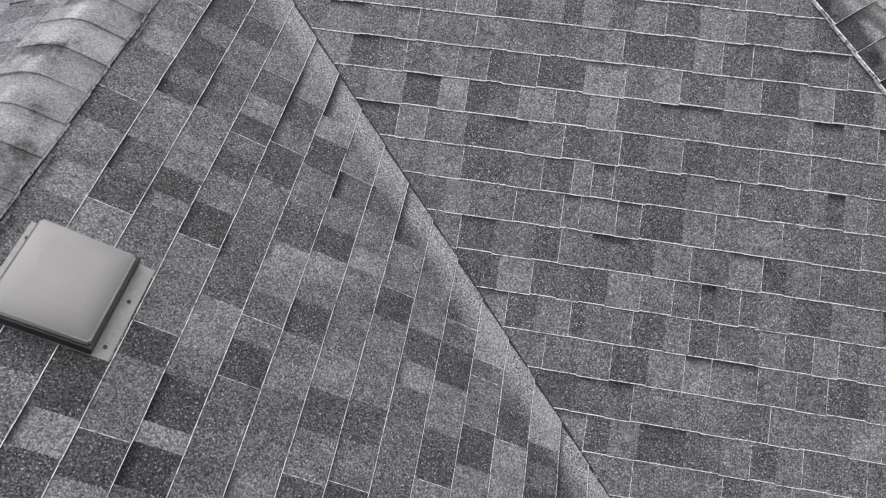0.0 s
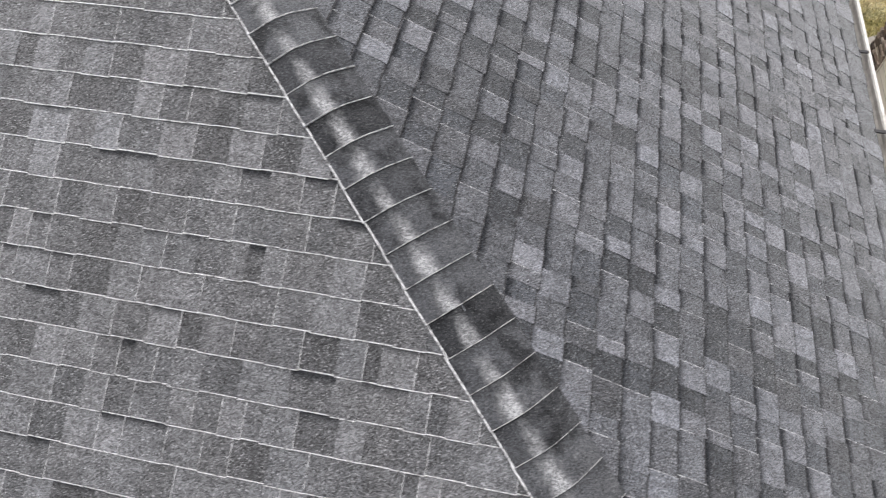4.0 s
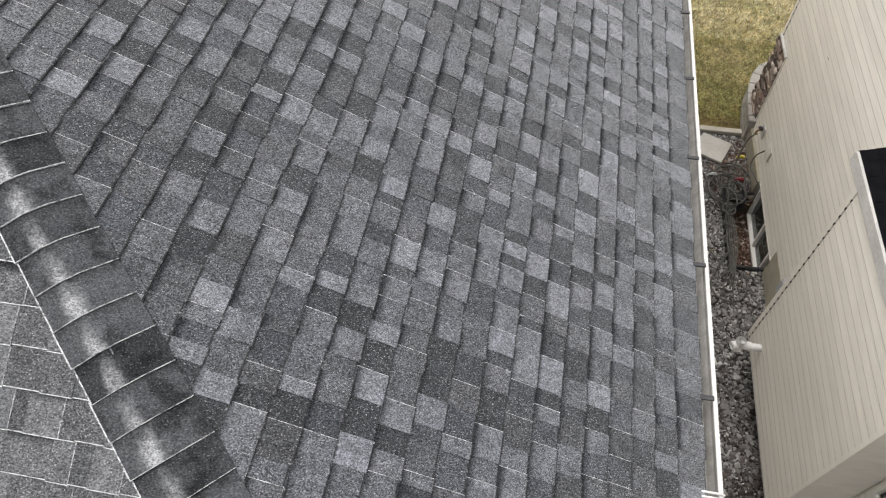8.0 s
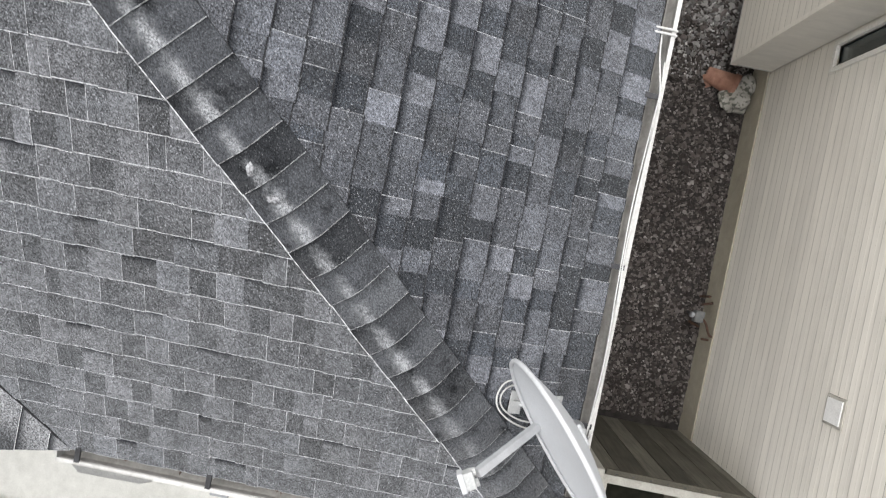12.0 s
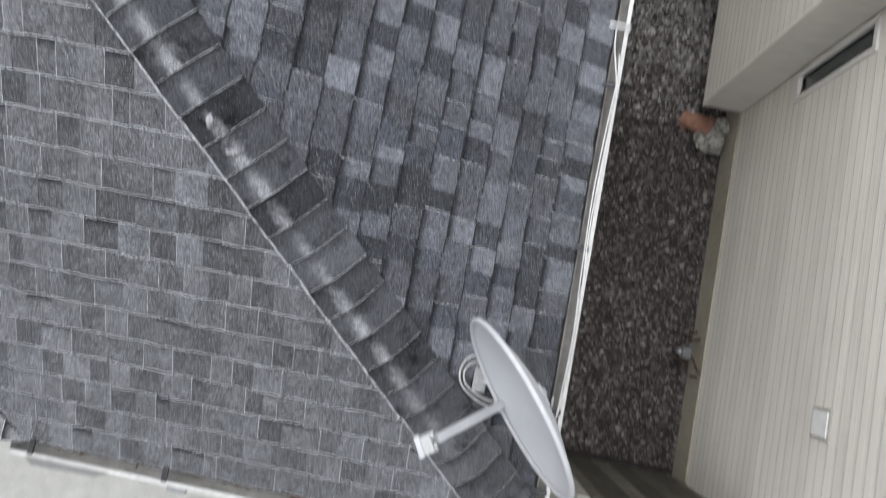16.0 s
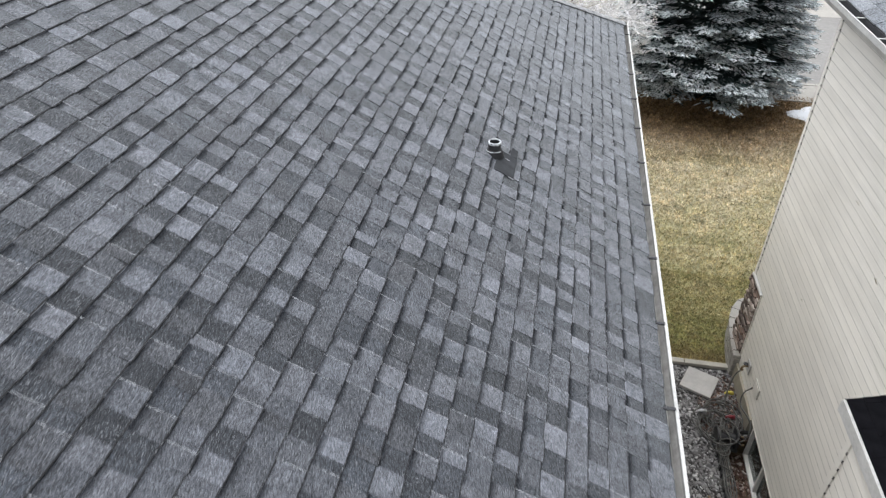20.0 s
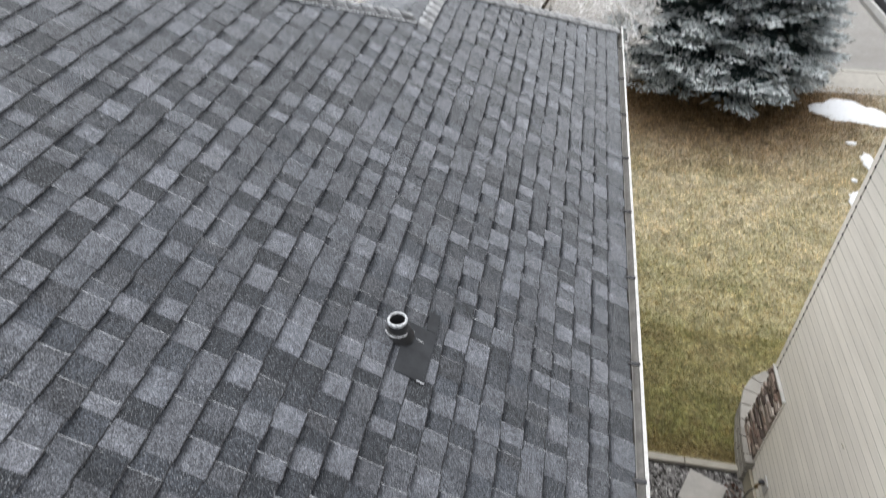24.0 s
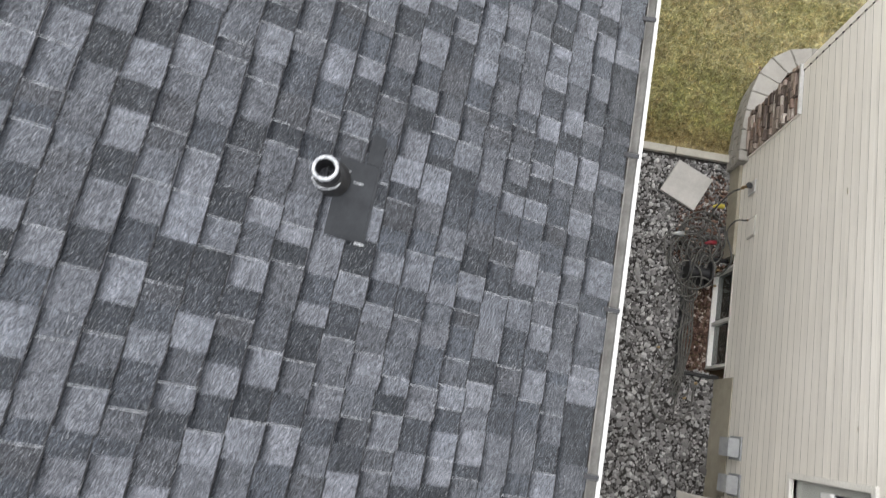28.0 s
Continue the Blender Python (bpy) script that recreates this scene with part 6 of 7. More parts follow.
def hoses():
    rng = random.Random(12)

    def coil(name, label, pts, r, mat, cat="hose"):
        ob = thing(name, label, cat, pts[0])
        bm = bmesh.new()
        tube(bm, wander(pts, 4), r, 8)
        part("tubing", bm, mat, ob, smooth=True)
        for q in (pts[0], pts[-1]):
            bm = bmesh.new()
            tube(bm, [Vector(q), Vector(q) + Vector((0.03, 0.01, 0.0))], r * 1.4, 8)
            part("coupling", bm, m_brass, ob)

    def loops(cx, cy, turns, r0, r1, z, phase):
        """Slack turns of a hose that drift about a middle as they pile up."""
        out = []
        a1, a2 = rng.uniform(0, 6.28), rng.uniform(0, 6.28)
        for i in range(int(turns * 10)):
            a = phase + i * 0.628
            rr = r0 + (r1 - r0) * (0.5 + 0.5 * math.sin(i * 0.21 + a1))
            out.append((cx + 0.10 * math.sin(i * 0.13 + a2) + rr * math.cos(a), cy + 0.17 * math.cos(i * 0.09 + a1) + rr * 1.12 * math.sin(a), z + 0.0022 * i + 0.012 * math.sin(a * 1.5)))
        return out

    def meander(x0, y0, x1, y1, amp, n=7, z=0.045):
        """A slack run that snakes along the edge of the window well."""
        ph = rng.uniform(0, 6.28)
        return [(x0 + (x1 - x0) * i / n + amp * math.sin(ph + i * 1.9) + rng.uniform(-0.02, 0.02), y0 + (y1 - y0) * i / n, z + rng.uniform(0, 0.05)) for i in range(n + 1)]
    tail = meander(1.66, 7.55, 1.58, 6.85, 0.05) + [(1.43, 6.62, 0.04), (1.36, 6.40, 0.04), (1.45, 6.22, 0.04), (1.66, 6.20, 0.04), (1.78, 6.36, 0.04), (1.80, 6.62, 0.04)]
    coil("garden_hose", "dark green garden hose piled in loose loops on the gravel", [(WALL - 0.095, 8.65, EAVE - 3.2), (1.86, 8.62, 0.40), (1.80, 8.50, 0.12)] + loops(1.66, 8.06, 4.6, 0.15, 0.25, 0.04, 1.2) + tail, 0.0105, m_hose)
    coil("garden_hose", "grey-green hose tangled over the other one", loops(1.62, 7.86, 4.2, 0.12, 0.23, 0.06, 2.0) + meander(1.66, 7.45, 1.64, 6.72, 0.045) + [(1.75, 6.58, 0.04), (1.70, 6.45, 0.04)], 0.008, m_hose)
    coil("garden_hose", "thin dark hose in wide loops beside the wall", loops(1.70, 8.22, 3.1, 0.12, 0.20, 0.05, 4.0) + [(1.86, 7.95, 0.08), (1.90, 7.85, 0.10)], 0.008, m_hose)
    coil("garden_hose", "dark hose in small loops over the reel", loops(1.66, 7.72, 3.4, 0.09, 0.17, 0.17, 0.4) + meander(1.62, 7.45, 1.57, 6.9, 0.06, 6, 0.08) + [(1.48, 6.80, 0.05), (1.38, 6.92, 0.04)], 0.009, m_hose)
    pts = [(WALL - 0.02, 8.3, 0.55), (1.93, 8.32, 0.42), (1.90, 8.22, 0.30), (1.96, 8.05, 0.28), (1.99, 7.92, 0.24), (1.93, 7.80, 0.12), (1.80, 7.78, 0.06), (1.7, 7.9, 0.06)]
    coil("hose", "thin dark hose hanging from the wall", pts, 0.009, m_hose)
    # nozzles and a reel among the loops
    ob = thing("hose_reel", "black plastic hose reel among the loops", "hose reel", (1.70, 7.80, 0.02))
    for x in (1.56, 1.80):
        bm = bmesh.new()
        tube(bm, [(x, 7.78, 0.14), (x + 0.02, 7.78, 0.14)], 0.13, 20)
        part("disc", bm, m_black, ob)
    bm = bmesh.new()
    tube(bm, [(1.57, 7.78, 0.14), (1.81, 7.78, 0.14)], 0.06, 16)
    part("drum", bm, m_black, ob)
    part("stand", a_box(1.55, 7.66, 0.01, 1.84, 7.90, 0.05, 0.01), m_black, ob)
    for name, label, mat, (x, y) in (("nozzle", "red plastic hose nozzle", m_red, (1.79, 8.12)), ("nozzle", "yellow plastic hose nozzle", m_yellow, (1.84, 8.55)), ("nozzle", "silver metal hose nozzle", m_galv, (1.44, 8.16))):
        ob = thing(name, label, "nozzle", (x, y, 0.1), "hose nozzles")
        bm = bmesh.new()
        tube(bm, [(x - 0.05, y, 0.13), (x, y + 0.01, 0.15), (x + 0.06, y + 0.02, 0.13)], [0.014, 0.022, 0.03], 10)
        part("barrel", bm, mat, ob, smooth=True)
        bm = bmesh.new()
        tube(bm, [(x - 0.02, y, 0.14), (x - 0.05, y - 0.05, 0.11)], 0.012, 8)
        part("grip", bm, m_black, ob)


hoses()


def well_liner():
    """Black corrugated liner round the basement window's well, and hoses lying along its edge."""
    ob = thing("window_well", "black corrugated liner of the basement window well", "window well", (1.62, 7.35, 0.0))
    bm = bmesh.new()
    n, outline = 24, [(1.622, 7.98), (1.622, 6.72)]
    for i in range(n):
        y, x = 6.72 + 1.26 * i / n, 1.575 + 0.012 * (i % 2)
        outline += [(x, y + 0.004), (x, y + 1.26 / n - 0.004)]
    prism(bm, outline, "z", -0.33, 0.085)
    part("liner", bm, m_black, ob)
    part("end", a_box(1.60, 6.70, -0.33, 2.03, 6.735, 0.07, 0.005), m_black, ob)
    part("end", a_box(1.60, 7.965, -0.33, 2.03, 8.0, 0.07, 0.005), m_black, ob)
    for k, dx in enumerate((0.0, 0.03, 0.055, 0.085, 0.115)):
        h = thing("garden_hose", "dark hose lying along the window well", "hose", (1.6 + dx, 7.3, 0.09))
        bm = bmesh.new()
        tube(bm, wander([(1.62 + dx, 7.98, 0.12), (1.57 + dx, 7.7, 0.11), (1.60 + dx * 0.8, 7.4, 0.10), (1.58 + dx * 1.1, 7.05, 0.10), (1.60 + dx * 0.6, 6.75, 0.09), (1.50 + dx, 6.52 - 0.05 * k, 0.045)]), 0.0095, 8)
        part("tubing", bm, m_hose, h, smooth=True)


well_liner()


def scuffs():
    """Short scuffs and nail marks here and there on the siding."""
    rng = random.Random(33)
    for i in range(20):
        y, z = rng.uniform(-0.5, 8.5), EAVE - rng.uniform(-0.6, 2.6)
        if BAY[1] - 0.2 < y < BAY[2] + 0.3 and z < BAY[4] + 0.4:
            continue
        w = rng.uniform(0.03, 0.09)
        part("scuff", a_box(WALL - 0.0042, y, z, WALL + 0.004, y + w, z + 0.005, 0.0, pose(0, 0, 0, rng.uniform(-12, 12), 0, 0)), m_foundation, house)


scuffs()


def pots():
    ob = thing("flower_pot", "broken terracotta flower pot lying by the bay", "flower pot", (1.62, 3.55, 0.0))
    m = pose(1.66, 3.53, 0.08, 84, 0, 74) @ Matrix.Diagonal((1.0, 0.72, 1.25, 1.0))
    bm = bmesh.new()
    turned(bm, [(0.075, 0.0), (0.115, 0.22), (0.128, 0.222), (0.128, 0.265), (0.112, 0.265), (0.068, 0.012), (0.0, 0.012)], 26, (0, 0, -0.13))
    bmesh.ops.transform(bm, matrix=m, verts=bm.verts)
    part("pot", bm, m_terracotta, ob, smooth=True)
    bm = a_box(1.50, 3.46, 0.03, 1.66, 3.60, 0.045, 0.004, pose(0, 0, 0, 16, -12, 25))
    part("shard", bm, m_terracotta, ob)
    bag = thing("plastic_bag", "crumpled pale bag with dark marks by the wall", "bag", (1.85, 3.36, 0.0))
    bm = bmesh.new()
    bmesh.ops.create_icosphere(bm, subdivisions=3, radius=0.14)
    for v in bm.verts:
        k = noise.noise(v.co * 11.0)
        v.co = Vector((v.co.x * 1.25, v.co.y * 1.0, v.co.z * 0.75)) * (1 + 0.35 * k)
    bmesh.ops.translate(bm, vec=(1.85, 3.36, 0.09), verts=bm.verts)
    part("bag", bm, m_bag, bag)
    rock = thing("rock", "grey lichen-spotted rock against the wall", "rock", (1.95, 3.52, 0.0))
    bm = bmesh.new()
    bmesh.ops.create_icosphere(bm, subdivisions=3, radius=0.10)
    for v in bm.verts:
        v.co *= 1 + 0.3 * noise.noise(v.co * 14.0 + Vector((3, 1, 2)))
    bmesh.ops.translate(bm, vec=(1.95, 3.52, 0.08), verts=bm.verts)
    part("rock", bm, m_bag, rock)


pots()


# ---- fence at the back corner ----
def fence():
    ob = thing("fence", "weathered board fence with pale rails between the houses", "fence", (1.3, -0.2, 0.0))
    top = EAVE - 1.80
    rng = random.Random(14)
    part("post", a_box(0.66, -0.25, 0.0, 0.76, -0.15, top + 0.01, 0.006), m_rail, ob, "pale square post")
    part("rail", a_box(0.76, -0.255, top - 0.04, 2.012, -0.187, top, 0.006), m_rail, ob, "pale top rail")
    part("rail", a_box(0.76, -0.225, 0.35, 2.015, -0.185, 0.44, 0.005), m_rail, ob)
    x = 0.77
    while x < 1.99:
        w = min(rng.choice((0.138, 0.19, 0.235)), 2.012 - x)
        part("board", a_box(x, -0.182, 0.04, x + w - 0.006, -0.163, top - rng.uniform(0.004, 0.02), 0.003, pose(0, 0, 0, 0, rng.uniform(-0.4, 0.4), 0)), m_wood, ob)
        x += w + 0.004
    part("cap_board", a_box(0.77, -0.185, top - 0.012, 1.90, -0.138, top + 0.012, 0.004), m_wood, ob, "mossy cap board over the fence boards")
    for i in range(9):
        q = 0.84 + i * 0.135
        part("nail", a_box(q, -0.172, top + 0.010, q + 0.022, -0.164, top + 0.014), m_dark_metal, ob)
    part("rail", a_box(0.70, -4.0, top - 0.04, 0.80, -0.25, top, 0.005), m_rail, ob, "pale top rail")
    part("rail", a_box(0.70, -4.0, 0.35, 0.74, -0.25, 0.44, 0.005), m_rail, ob)
    y = -0.25
    while y > -4.0:
        part("board", a_box(0.675, y - 0.134, 0.04, 0.695, y, top - rng.uniform(0.002, 0.02), 0.003), m_rail, ob)
        y -= 0.14
    part("post", a_box(0.70, -2.6, 0.0, 0.80, -2.5, top, 0.006), m_rail, ob)
    ob = thing("pipe_rail", "white pipe rail by the neighbour's wall", "rail", (1.3, -0.6, 0.0))
    bm = bmesh.new()
    tube(bm, wander([(1.25, -2.3, 2.10), (1.255, -0.90, 2.2), (1.262, -0.66, 2.21), (1.29, -0.60, 2.21), (1.34, -0.61, 2.21), (1.62, -0.86, 2.19), (2.0, -1.22, 2.15)]), 0.026, 12)
    part("pipe", bm, m_pvc, ob, smooth=True)
    bm = bmesh.new()
    tube(bm, [(1.256, -0.88, 2.2), (1.258, -0.82, 2.203)], 0.029, 12)
    part("band", bm, m_black, ob)
    for p in ((1.25, -2.25), ):
        bm = bmesh.new()
        tube(bm, [(p[0], p[1], 0.0), (p[0], p[1], 2.11)], 0.018, 10)
        part("post", bm, m_pvc, ob)


fence()


# ---- patio behind the house ----
def patio():
    tagged(new("patio", to_mesh("patio", a_box(-8.0, -5.0, 0.0, -0.45, 0.28, 0.09, 0.01), m_concrete)), "pale smooth concrete patio behind the house", "patio", kind="structure")
    e = thing("patio_edge", "white edging board along the patio", "edging", (-0.39, -1.5, 0.0))
    part("board", a_box(-0.444, -5.0, 0.0, -0.335, 0.25, 0.115, 0.008), m_white, e)
    d = thing("deck", "white board deck with a low rail at the patio", "deck", (-3.5, -2.8, 0.09))
    x = -4.14
    while x < -1.9:
        part("board", a_box(x, -3.9, 0.094, x + 0.135, -2.33 - 0.12 * max(0.0, x + 3.2), 0.124, 0.005), m_deck_board, d)
        x += 0.14
    # Brown tone draws the shadow line along the deck's edge.
    part("rail", a_box(-5.2, -2.305, 0.13, -3.18, -2.280, 0.15, 0.005), m_mortar, d, "thin edge rail, coloured brown as its shadow line")
    part("post", a_box(-3.225, -2.33, 0.09, -3.165, -2.27, 0.24, 0.01), m_rail, d)
    bm = bmesh.new()
    tube(bm, [(-3.19, -2.30, 0.2), (-3.5, -2.62, 0.16), (-3.9, -3.05, 0.13)], 0.02, 8)
    part("brace", bm, m_rail, d)
    part("slab", a_box(-5.6, -4.0, 0.094, -4.16, -2.33, 0.11, 0.004), m_pad, d, "greyer concrete pad")
    s = thing("stake", "small white stake standing at the patio", "stake", (-2.17, -2.22, 0.09))
    part("stake", a_box(-2.19, -2.25, 0.09, -2.15, -2.20, 0.22, 0.006), m_white, s)


patio()

# ---- trees, snow and the far side of the street ----
def strips(name, segs, mat, sides=3):
    """Many thin tapered twigs as one mesh: rows (x0, y0, z0, r0, x1, y1, z1, r1)."""
    s = np.asarray(segs, dtype=np.float64)
    a, b = s[:, 0:3], s[:, 4:7]
    d = b - a
    d /= np.linalg.norm(d, axis=1)[:, None] + 1e-9
    e = np.cross(d, np.array((0.3, 0.2, 0.93)))
    e /= np.linalg.norm(e, axis=1)[:, None] + 1e-9
    g = np.cross(d, e)
    rings = []
    for c, r in ((a, s[:, 3]), (b, s[:, 7])):
        for k in range(sides):
            t = 2 * np.pi * k / sides
            rings.append(c + (e * math.cos(t) + g * math.sin(t)) * r[:, None])
    v = np.stack(rings, 1).reshape(-1, 3)
    n = len(s)
    base = (np.arange(n) * 2 * sides)[:, None]
    f = np.concatenate([base + np.array([(k, (k + 1) % sides, sides + (k + 1) % sides, sides + k)]) for k in range(sides)], 0)
    return mesh_np(name, v, f, [mat])


def spruce(x, y, height, radius, seed):
    """A blue spruce: trunk, tiers of drooping limbs, and on each limb a flat fan of needled twigs, rimed on top."""
    rng = np.random.default_rng(seed)
    ob = thing("spruce_tree", "dense blue spruce with white rime on its needles", "tree", (x, y, 0))
    bm = bmesh.new()
    tube(bm, [(x, y, 0), (x + 0.02, y, height * 0.4), (x, y + 0.02, height * 0.97)], [0.17, 0.11, 0.015], 10)
    part("trunk", bm, m_bark, ob, smooth=True)
    limbs, twigs = [], []
    z = 0.70
    while z < height * 0.97:
        k = z / height
        reach = radius * (1 - k) ** 0.72 * (0.72 + 0.28 * min(1, z / 1.3))
        for i in range(max(4, int(2 * math.pi * reach / 0.40))):
            a = 2 * math.pi * rng.random()
            L = reach * rng.choice((rng.uniform(0.95, 1.06), rng.uniform(0.74, 0.98)))
            droop = rng.uniform(0.10, 0.17)
            m = max(6, int(L / 0.14))
            pts = [np.array((x, y, z + rng.uniform(-0.01, 0.01))) + np.array((math.cos(a), math.sin(a), 0)) * L * t + np.array((0, 0, L * (0.06 * t - droop * t * t + 0.14 * max(0.0, t - 0.72)))) for t in np.linspace(0, 1, m + 1)]
            for p, q in zip(pts, pts[1:]):
                limbs.append((*p, 0.006, *q, 0.005))
            # a flat pad of short fingers on the outer part of the limb, and a few dark ones farther in
            wide = rng.uniform(0.20, 0.33) * (1 - 0.35 * k)
            count = (96 if math.sin(a) < 0.35 else 30) if z < 5.6 else 26
            for i in range(count):
                inner = i > 0.62 * count
                back = rng.uniform(0.45, 1.5) if inner else 0.60 * rng.random() ** 1.1
                t = max(0.1, 1.0 - back / L)
                side = rng.uniform(-1, 1)
                w = wide * (1.25 if inner else min(1.0, 0.25 + back * 3.4)) * side
                f = t * m
                p = pts[min(m - 1, int(f))] * (1 - f % 1) + pts[min(m, int(f) + 1)] * (f % 1)
                b = a + math.radians(48 * side + rng.normal(0, 22))
                e = np.array((math.cos(b), math.sin(b), rng.normal(-0.05, 0.08)))
                root = p + np.array((-math.sin(a) * w, math.cos(a) * w, -0.16 * abs(w) + rng.normal(0, 0.012)))
                twigs.append((root, root + e * (rng.uniform(0.16, 0.30) if inner else rng.uniform(0.07, 0.16)), 1.0 - back))
        z += rng.uniform(0.20, 0.27)
    tagged(part("limb", strips("limb", limbs, m_needles), None, ob, "thin dark limbs"), kind="stuff")
    # each twig: a ridged finger, rimed on its two upper faces and dark below
    a, b = np.array([q[0] for q in twigs]), np.array([q[1] for q in twigs])
    out = np.array([q[2] for q in twigs])
    d = (b - a) / (np.linalg.norm(b - a, axis=1)[:, None] + 1e-9)
    flat = np.cross(d, np.array((0.0, 0.0, 1.0)))
    flat /= np.linalg.norm(flat, axis=1)[:, None] + 1e-9
    w = np.where(out[:, None] < 0.5, rng.uniform(0.03, 0.05, (len(a), 1)), rng.uniform(0.017, 0.030, (len(a), 1)))
    mid = a + (b - a) * 0.45
    up = np.array((0.0, 0.0, 1.0))
    v = np.stack([a - flat * w * 0.5, a + flat * w * 0.5, a + up * w * 0.3, mid - flat * w, mid + flat * w, mid + up * w * 0.3, b], 1).reshape(-1, 3)
    tri = np.array([(0, 3, 2), (2, 3, 5), (1, 2, 4), (2, 5, 4), (3, 6, 5), (5, 6, 4), (0, 1, 3), (1, 4, 3), (3, 4, 6)])
    f = (tri[None] + (np.arange(len(a)) * 7)[:, None, None]).reshape(-1, 3)
    rimed = (out + rng.normal(0, 0.07, len(a)) > 0.42)[:, None] & (np.arange(9) < 6)[None]
    bough = part("bough", mesh_np("bough", v, f, [m_needles, m_rimed_needles], rimed.reshape(-1)), None, ob, "drooping fans of twigs, white with rime on top")
    tagged(bough, kind="stuff")
    # and needles that fringe it
    reps = 3
    t = rng.uniform(0.0, 1.1, (len(a), reps))
    root = a[:, None] + (b - a)[:, None] * t[..., None]
    n = rng.normal(0, 1, (len(a), reps, 3))
    n /= np.linalg.norm(n, axis=2)[..., None]
    n[..., 2] = n[..., 2] * 0.4 - 0.12
    tip = root + (n * 0.7 + d[:, None] * 0.6) * rng.uniform(0.05, 0.085, (len(a), reps, 1))
    w = np.cross(tip - root, up + rng.normal(0, 0.25, (len(a), reps, 3)))
    w /= np.linalg.norm(w, axis=2)[..., None] + 1e-9
    w *= rng.uniform(0.008, 0.015, (len(a), reps, 1))
    v = np.stack([root - w, root + w, tip], 2).reshape(-1, 3)
    white = (((out[:, None] + 0.1 * t + rng.normal(0, 0.1, t.shape)) > 0.62) & (n[..., 2] > -0.1)).reshape(-1)
    crown = part("crown", mesh_np("crown", v, np.arange(len(v)).reshape(-1, 3), [m_needles, m_rimed_needles], white), None, ob, "blue-green needles at the fringes of the boughs")
    tagged(crown, kind="stuff")
    return ob


spruce(*SPRUCE, 10.5, 2.75, 5)


def frosted_tree(x, y, height, spread, seed):
    """A bare tree of many stems, every twig white with rime."""
    rng = np.random.default_rng(seed)
    ob = thing("bare_tree", "bare many-stemmed tree, every twig white with rime", "tree", (x, y, 0))
    thick, thin = [], []

    def grow(p, d, length, r, level):
        m = 4 if level < 4 else 3
        for i in range(m):
            d = d + rng.normal(0, 0.16, 3) + np.array((0, 0, 0.03 - 0.012 * level))
            d /= np.linalg.norm(d)
            q = p + d * length / m
            r1 = max(0.0048, r * (0.86 if level < 4 else 0.8))
            (thick if r > 0.020 else thin).append((*p, r, *q, r1))
            p, r = q, r1
            if level < 5 and i > 0:
                for _ in range(3 if level != 3 else 2):
                    e = d + rng.normal(0, 0.55, 3)
                    e[2] += 0.16
                    e /= np.linalg.norm(e)
                    grow(p, e, length * rng.uniform(0.33, 0.54), max(0.0048, r * 0.5), level + 1 + (level == 0))
    for k in range(6):
        a = k * 1.05 + rng.uniform(-0.3, 0.3)
        lean = rng.uniform(0.25, 0.6) * spread
        grow(np.array((x + 0.1 * math.cos(a), y + 0.1 * math.sin(a), 0.0)), np.array((math.cos(a) * lean, math.sin(a) * lean, 1.0)), height * rng.uniform(0.75, 1.0), 0.06, 0)
    part("trunk", strips("trunk", thick, m_bark, 6), None, ob, "dark stems")
    crown = part("crown", strips("crown", thin, m_twigs), None, ob, "white-rimed twigs")
    tagged(crown, kind="stuff")
    return ob


frosted_tree(-2.02, 17.3, 3.9, 1.3, 3)


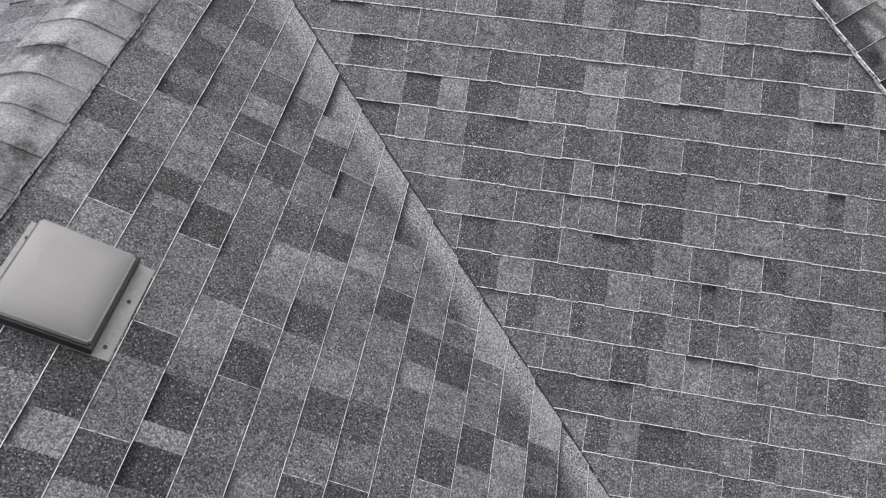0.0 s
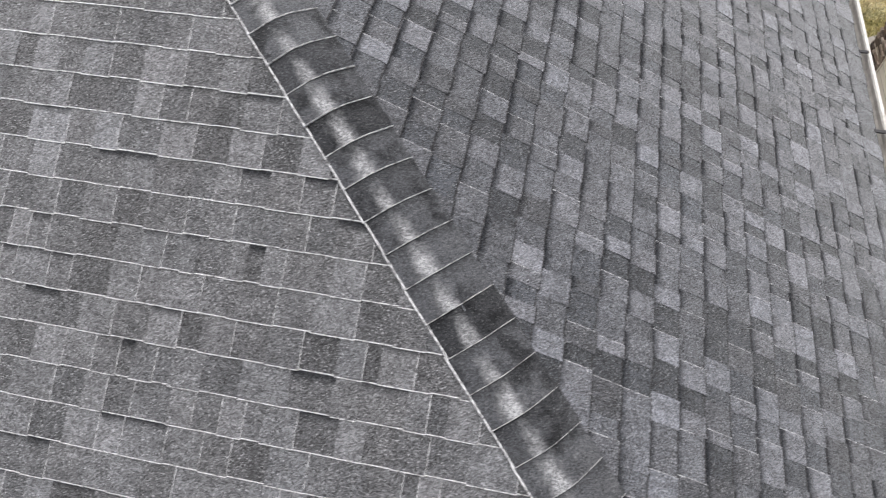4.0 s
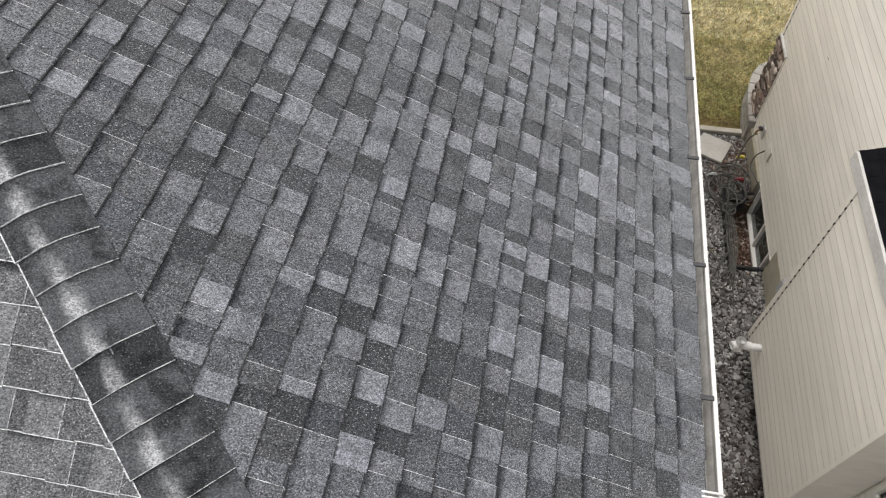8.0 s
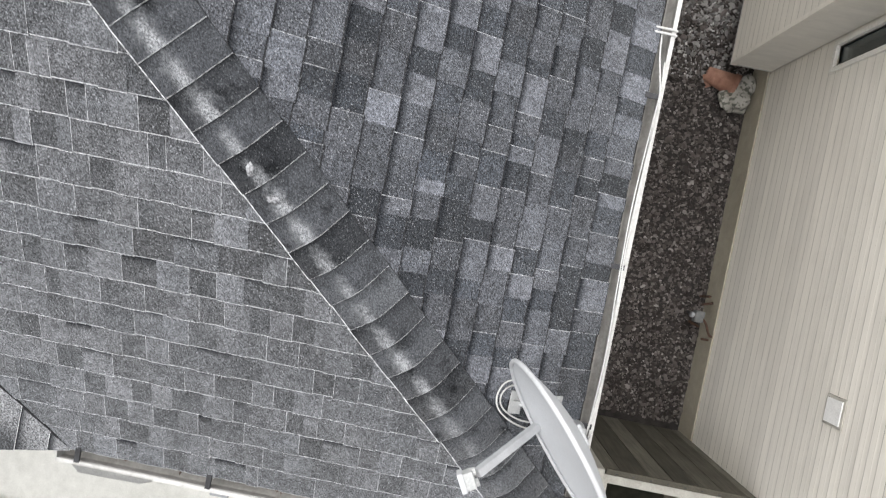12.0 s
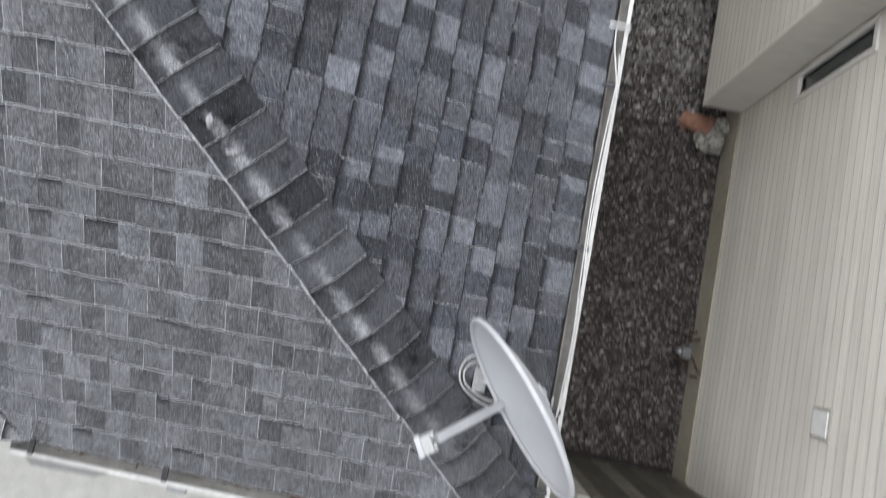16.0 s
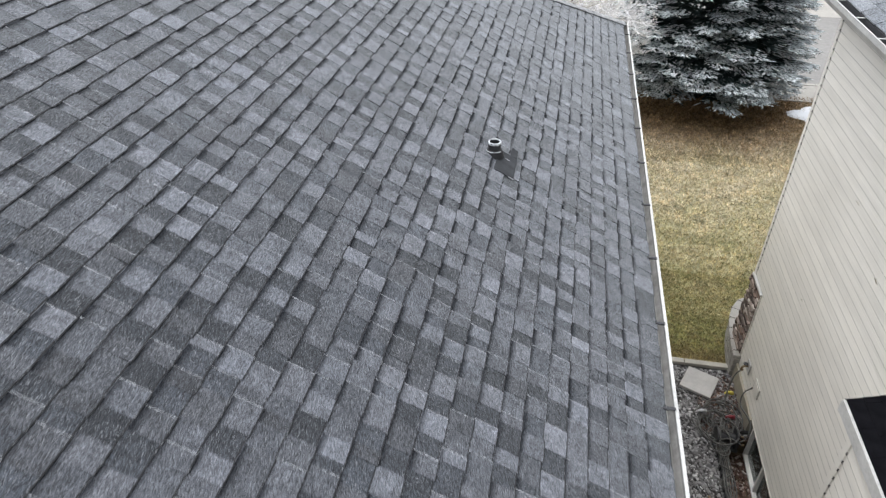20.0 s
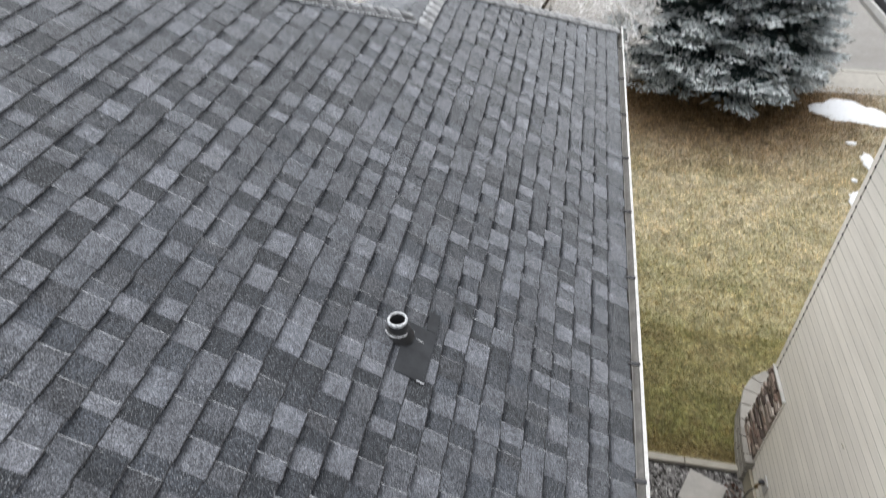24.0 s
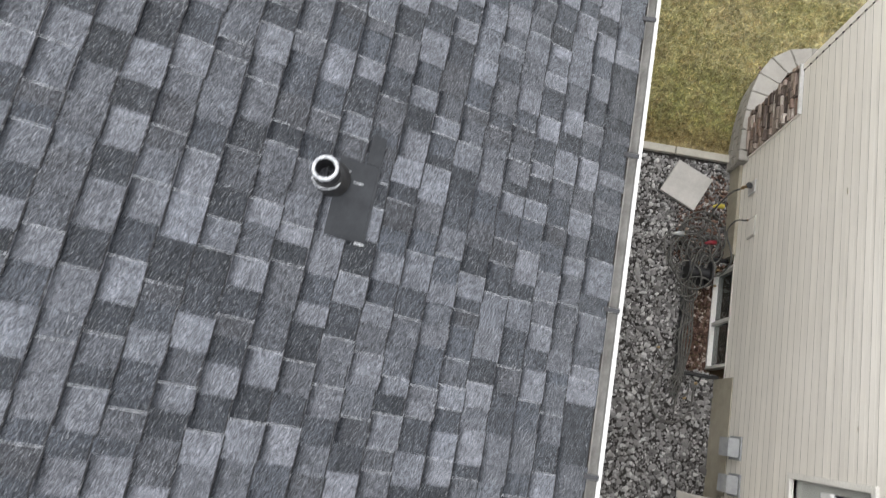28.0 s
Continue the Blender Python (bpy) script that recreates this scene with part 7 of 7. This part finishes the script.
def snow_patch(cx, cy, rx, ry, seed, z=0.012):
    """A flat thawing patch of old snow with a ragged edge."""
    rng = random.Random(seed)
    ob = bmesh.new()
    rings = []
    ph = [rng.uniform(0, 6.28) for _ in range(5)]
    for t, h in ((1.0, 0.0), (0.93, 0.02), (0.7, 0.035), (0.35, 0.042)):
        ring = []
        for k in range(48):
            a = 2 * math.pi * k / 48
            w = 1 + 0.16 * math.sin(2 * a + ph[0]) + 0.12 * math.sin(3 * a + ph[1]) + 0.08 * math.sin(5 * a + ph[2]) + min(0.1, 0.03 / rx) * math.sin(9 * a + ph[3]) + min(0.07, 0.02 / rx) * math.sin(17 * a + ph[4])
            ring.append(ob.verts.new((cx + rx * t * w * math.cos(a), cy + ry * t * w * math.sin(a), z + h)))
        rings.append(ring)
    for a, b in zip(rings, rings[1:]):
        for k in range(48):
            ob.faces.new((a[k], a[(k + 1) % 48], b[(k + 1) % 48], b[k]))
    ob.faces.new(rings[-1])
    p = part("snow_patch", ob, m_snow, None, "", True)
    tagged(p, "thawing patch of old white snow on the ground", "snow", "snow patches")


for cx, cy, rx, ry, seed in ((5.66, 18.50, 0.78, 0.56, 11), (5.42, 16.5, 0.12, 0.30, 2), (5.30, 17.15, 0.09, 0.07, 8), (4.88, 15.1, 0.14, 0.30, 3), (4.66, 14.35, 0.09, 0.17, 4), (4.98, 15.75, 0.05, 0.06, 9), (-12.6, 26.7, 1.1, 0.5, 6)):
    snow_patch(cx, cy, rx, ry, seed, 0.024 if cy > 26 else 0.03)


def street_bits():
    sheet("lawn_far", [(-200, 34.0, 5.0, 80), (14.0, 27.9, 200, 80)], 0.012, m_turf, "dry tan lawn across the street", "lawn")
    sheet("driveway", [(5.0, 27.4, 14.0, 60)], 0.014, m_walk, "pale concrete driveway across the street", "driveway")
    ob = thing("wheelie_bin", "black wheeled refuse bin at the far side of the street", "refuse bin", (8.9, 26.7, 0.012))
    bm = bmesh.new()
    lo = [bm.verts.new((8.9 + sx * 0.24, 26.7 + sy * 0.26, 0.09)) for sx, sy in ((-1, -1), (1, -1), (1, 1), (-1, 1))]
    hi_ = [bm.verts.new((8.9 + sx * 0.31, 26.7 + sy * 0.34, 1.0)) for sx, sy in ((-1, -1), (1, -1), (1, 1), (-1, 1))]
    for i in range(4):
        bm.faces.new((lo[i], lo[(i + 1) % 4], hi_[(i + 1) % 4], hi_[i]))
    bm.faces.new(lo[::-1]), bm.faces.new(hi_)
    bmesh.ops.bevel(bm, geom=bm.edges[:], offset=0.03, segments=2, affect="EDGES")
    part("body", bm, m_black, ob)
    part("lid", a_box(8.56, 26.32, 1.0, 9.24, 27.08, 1.06, 0.025), m_black, ob)
    for s in (-1, 1):
        bm = bmesh.new()
        tube(bm, [(8.9 + s * 0.27, 26.98, 0.112), (8.9 + s * 0.32, 26.98, 0.112)], 0.1, 16)
        part("wheel", bm, m_rubber, ob)
    part("foot", a_box(8.66, 26.42, 0.012, 9.14, 26.56, 0.10, 0.01), m_black, ob)


street_bits()
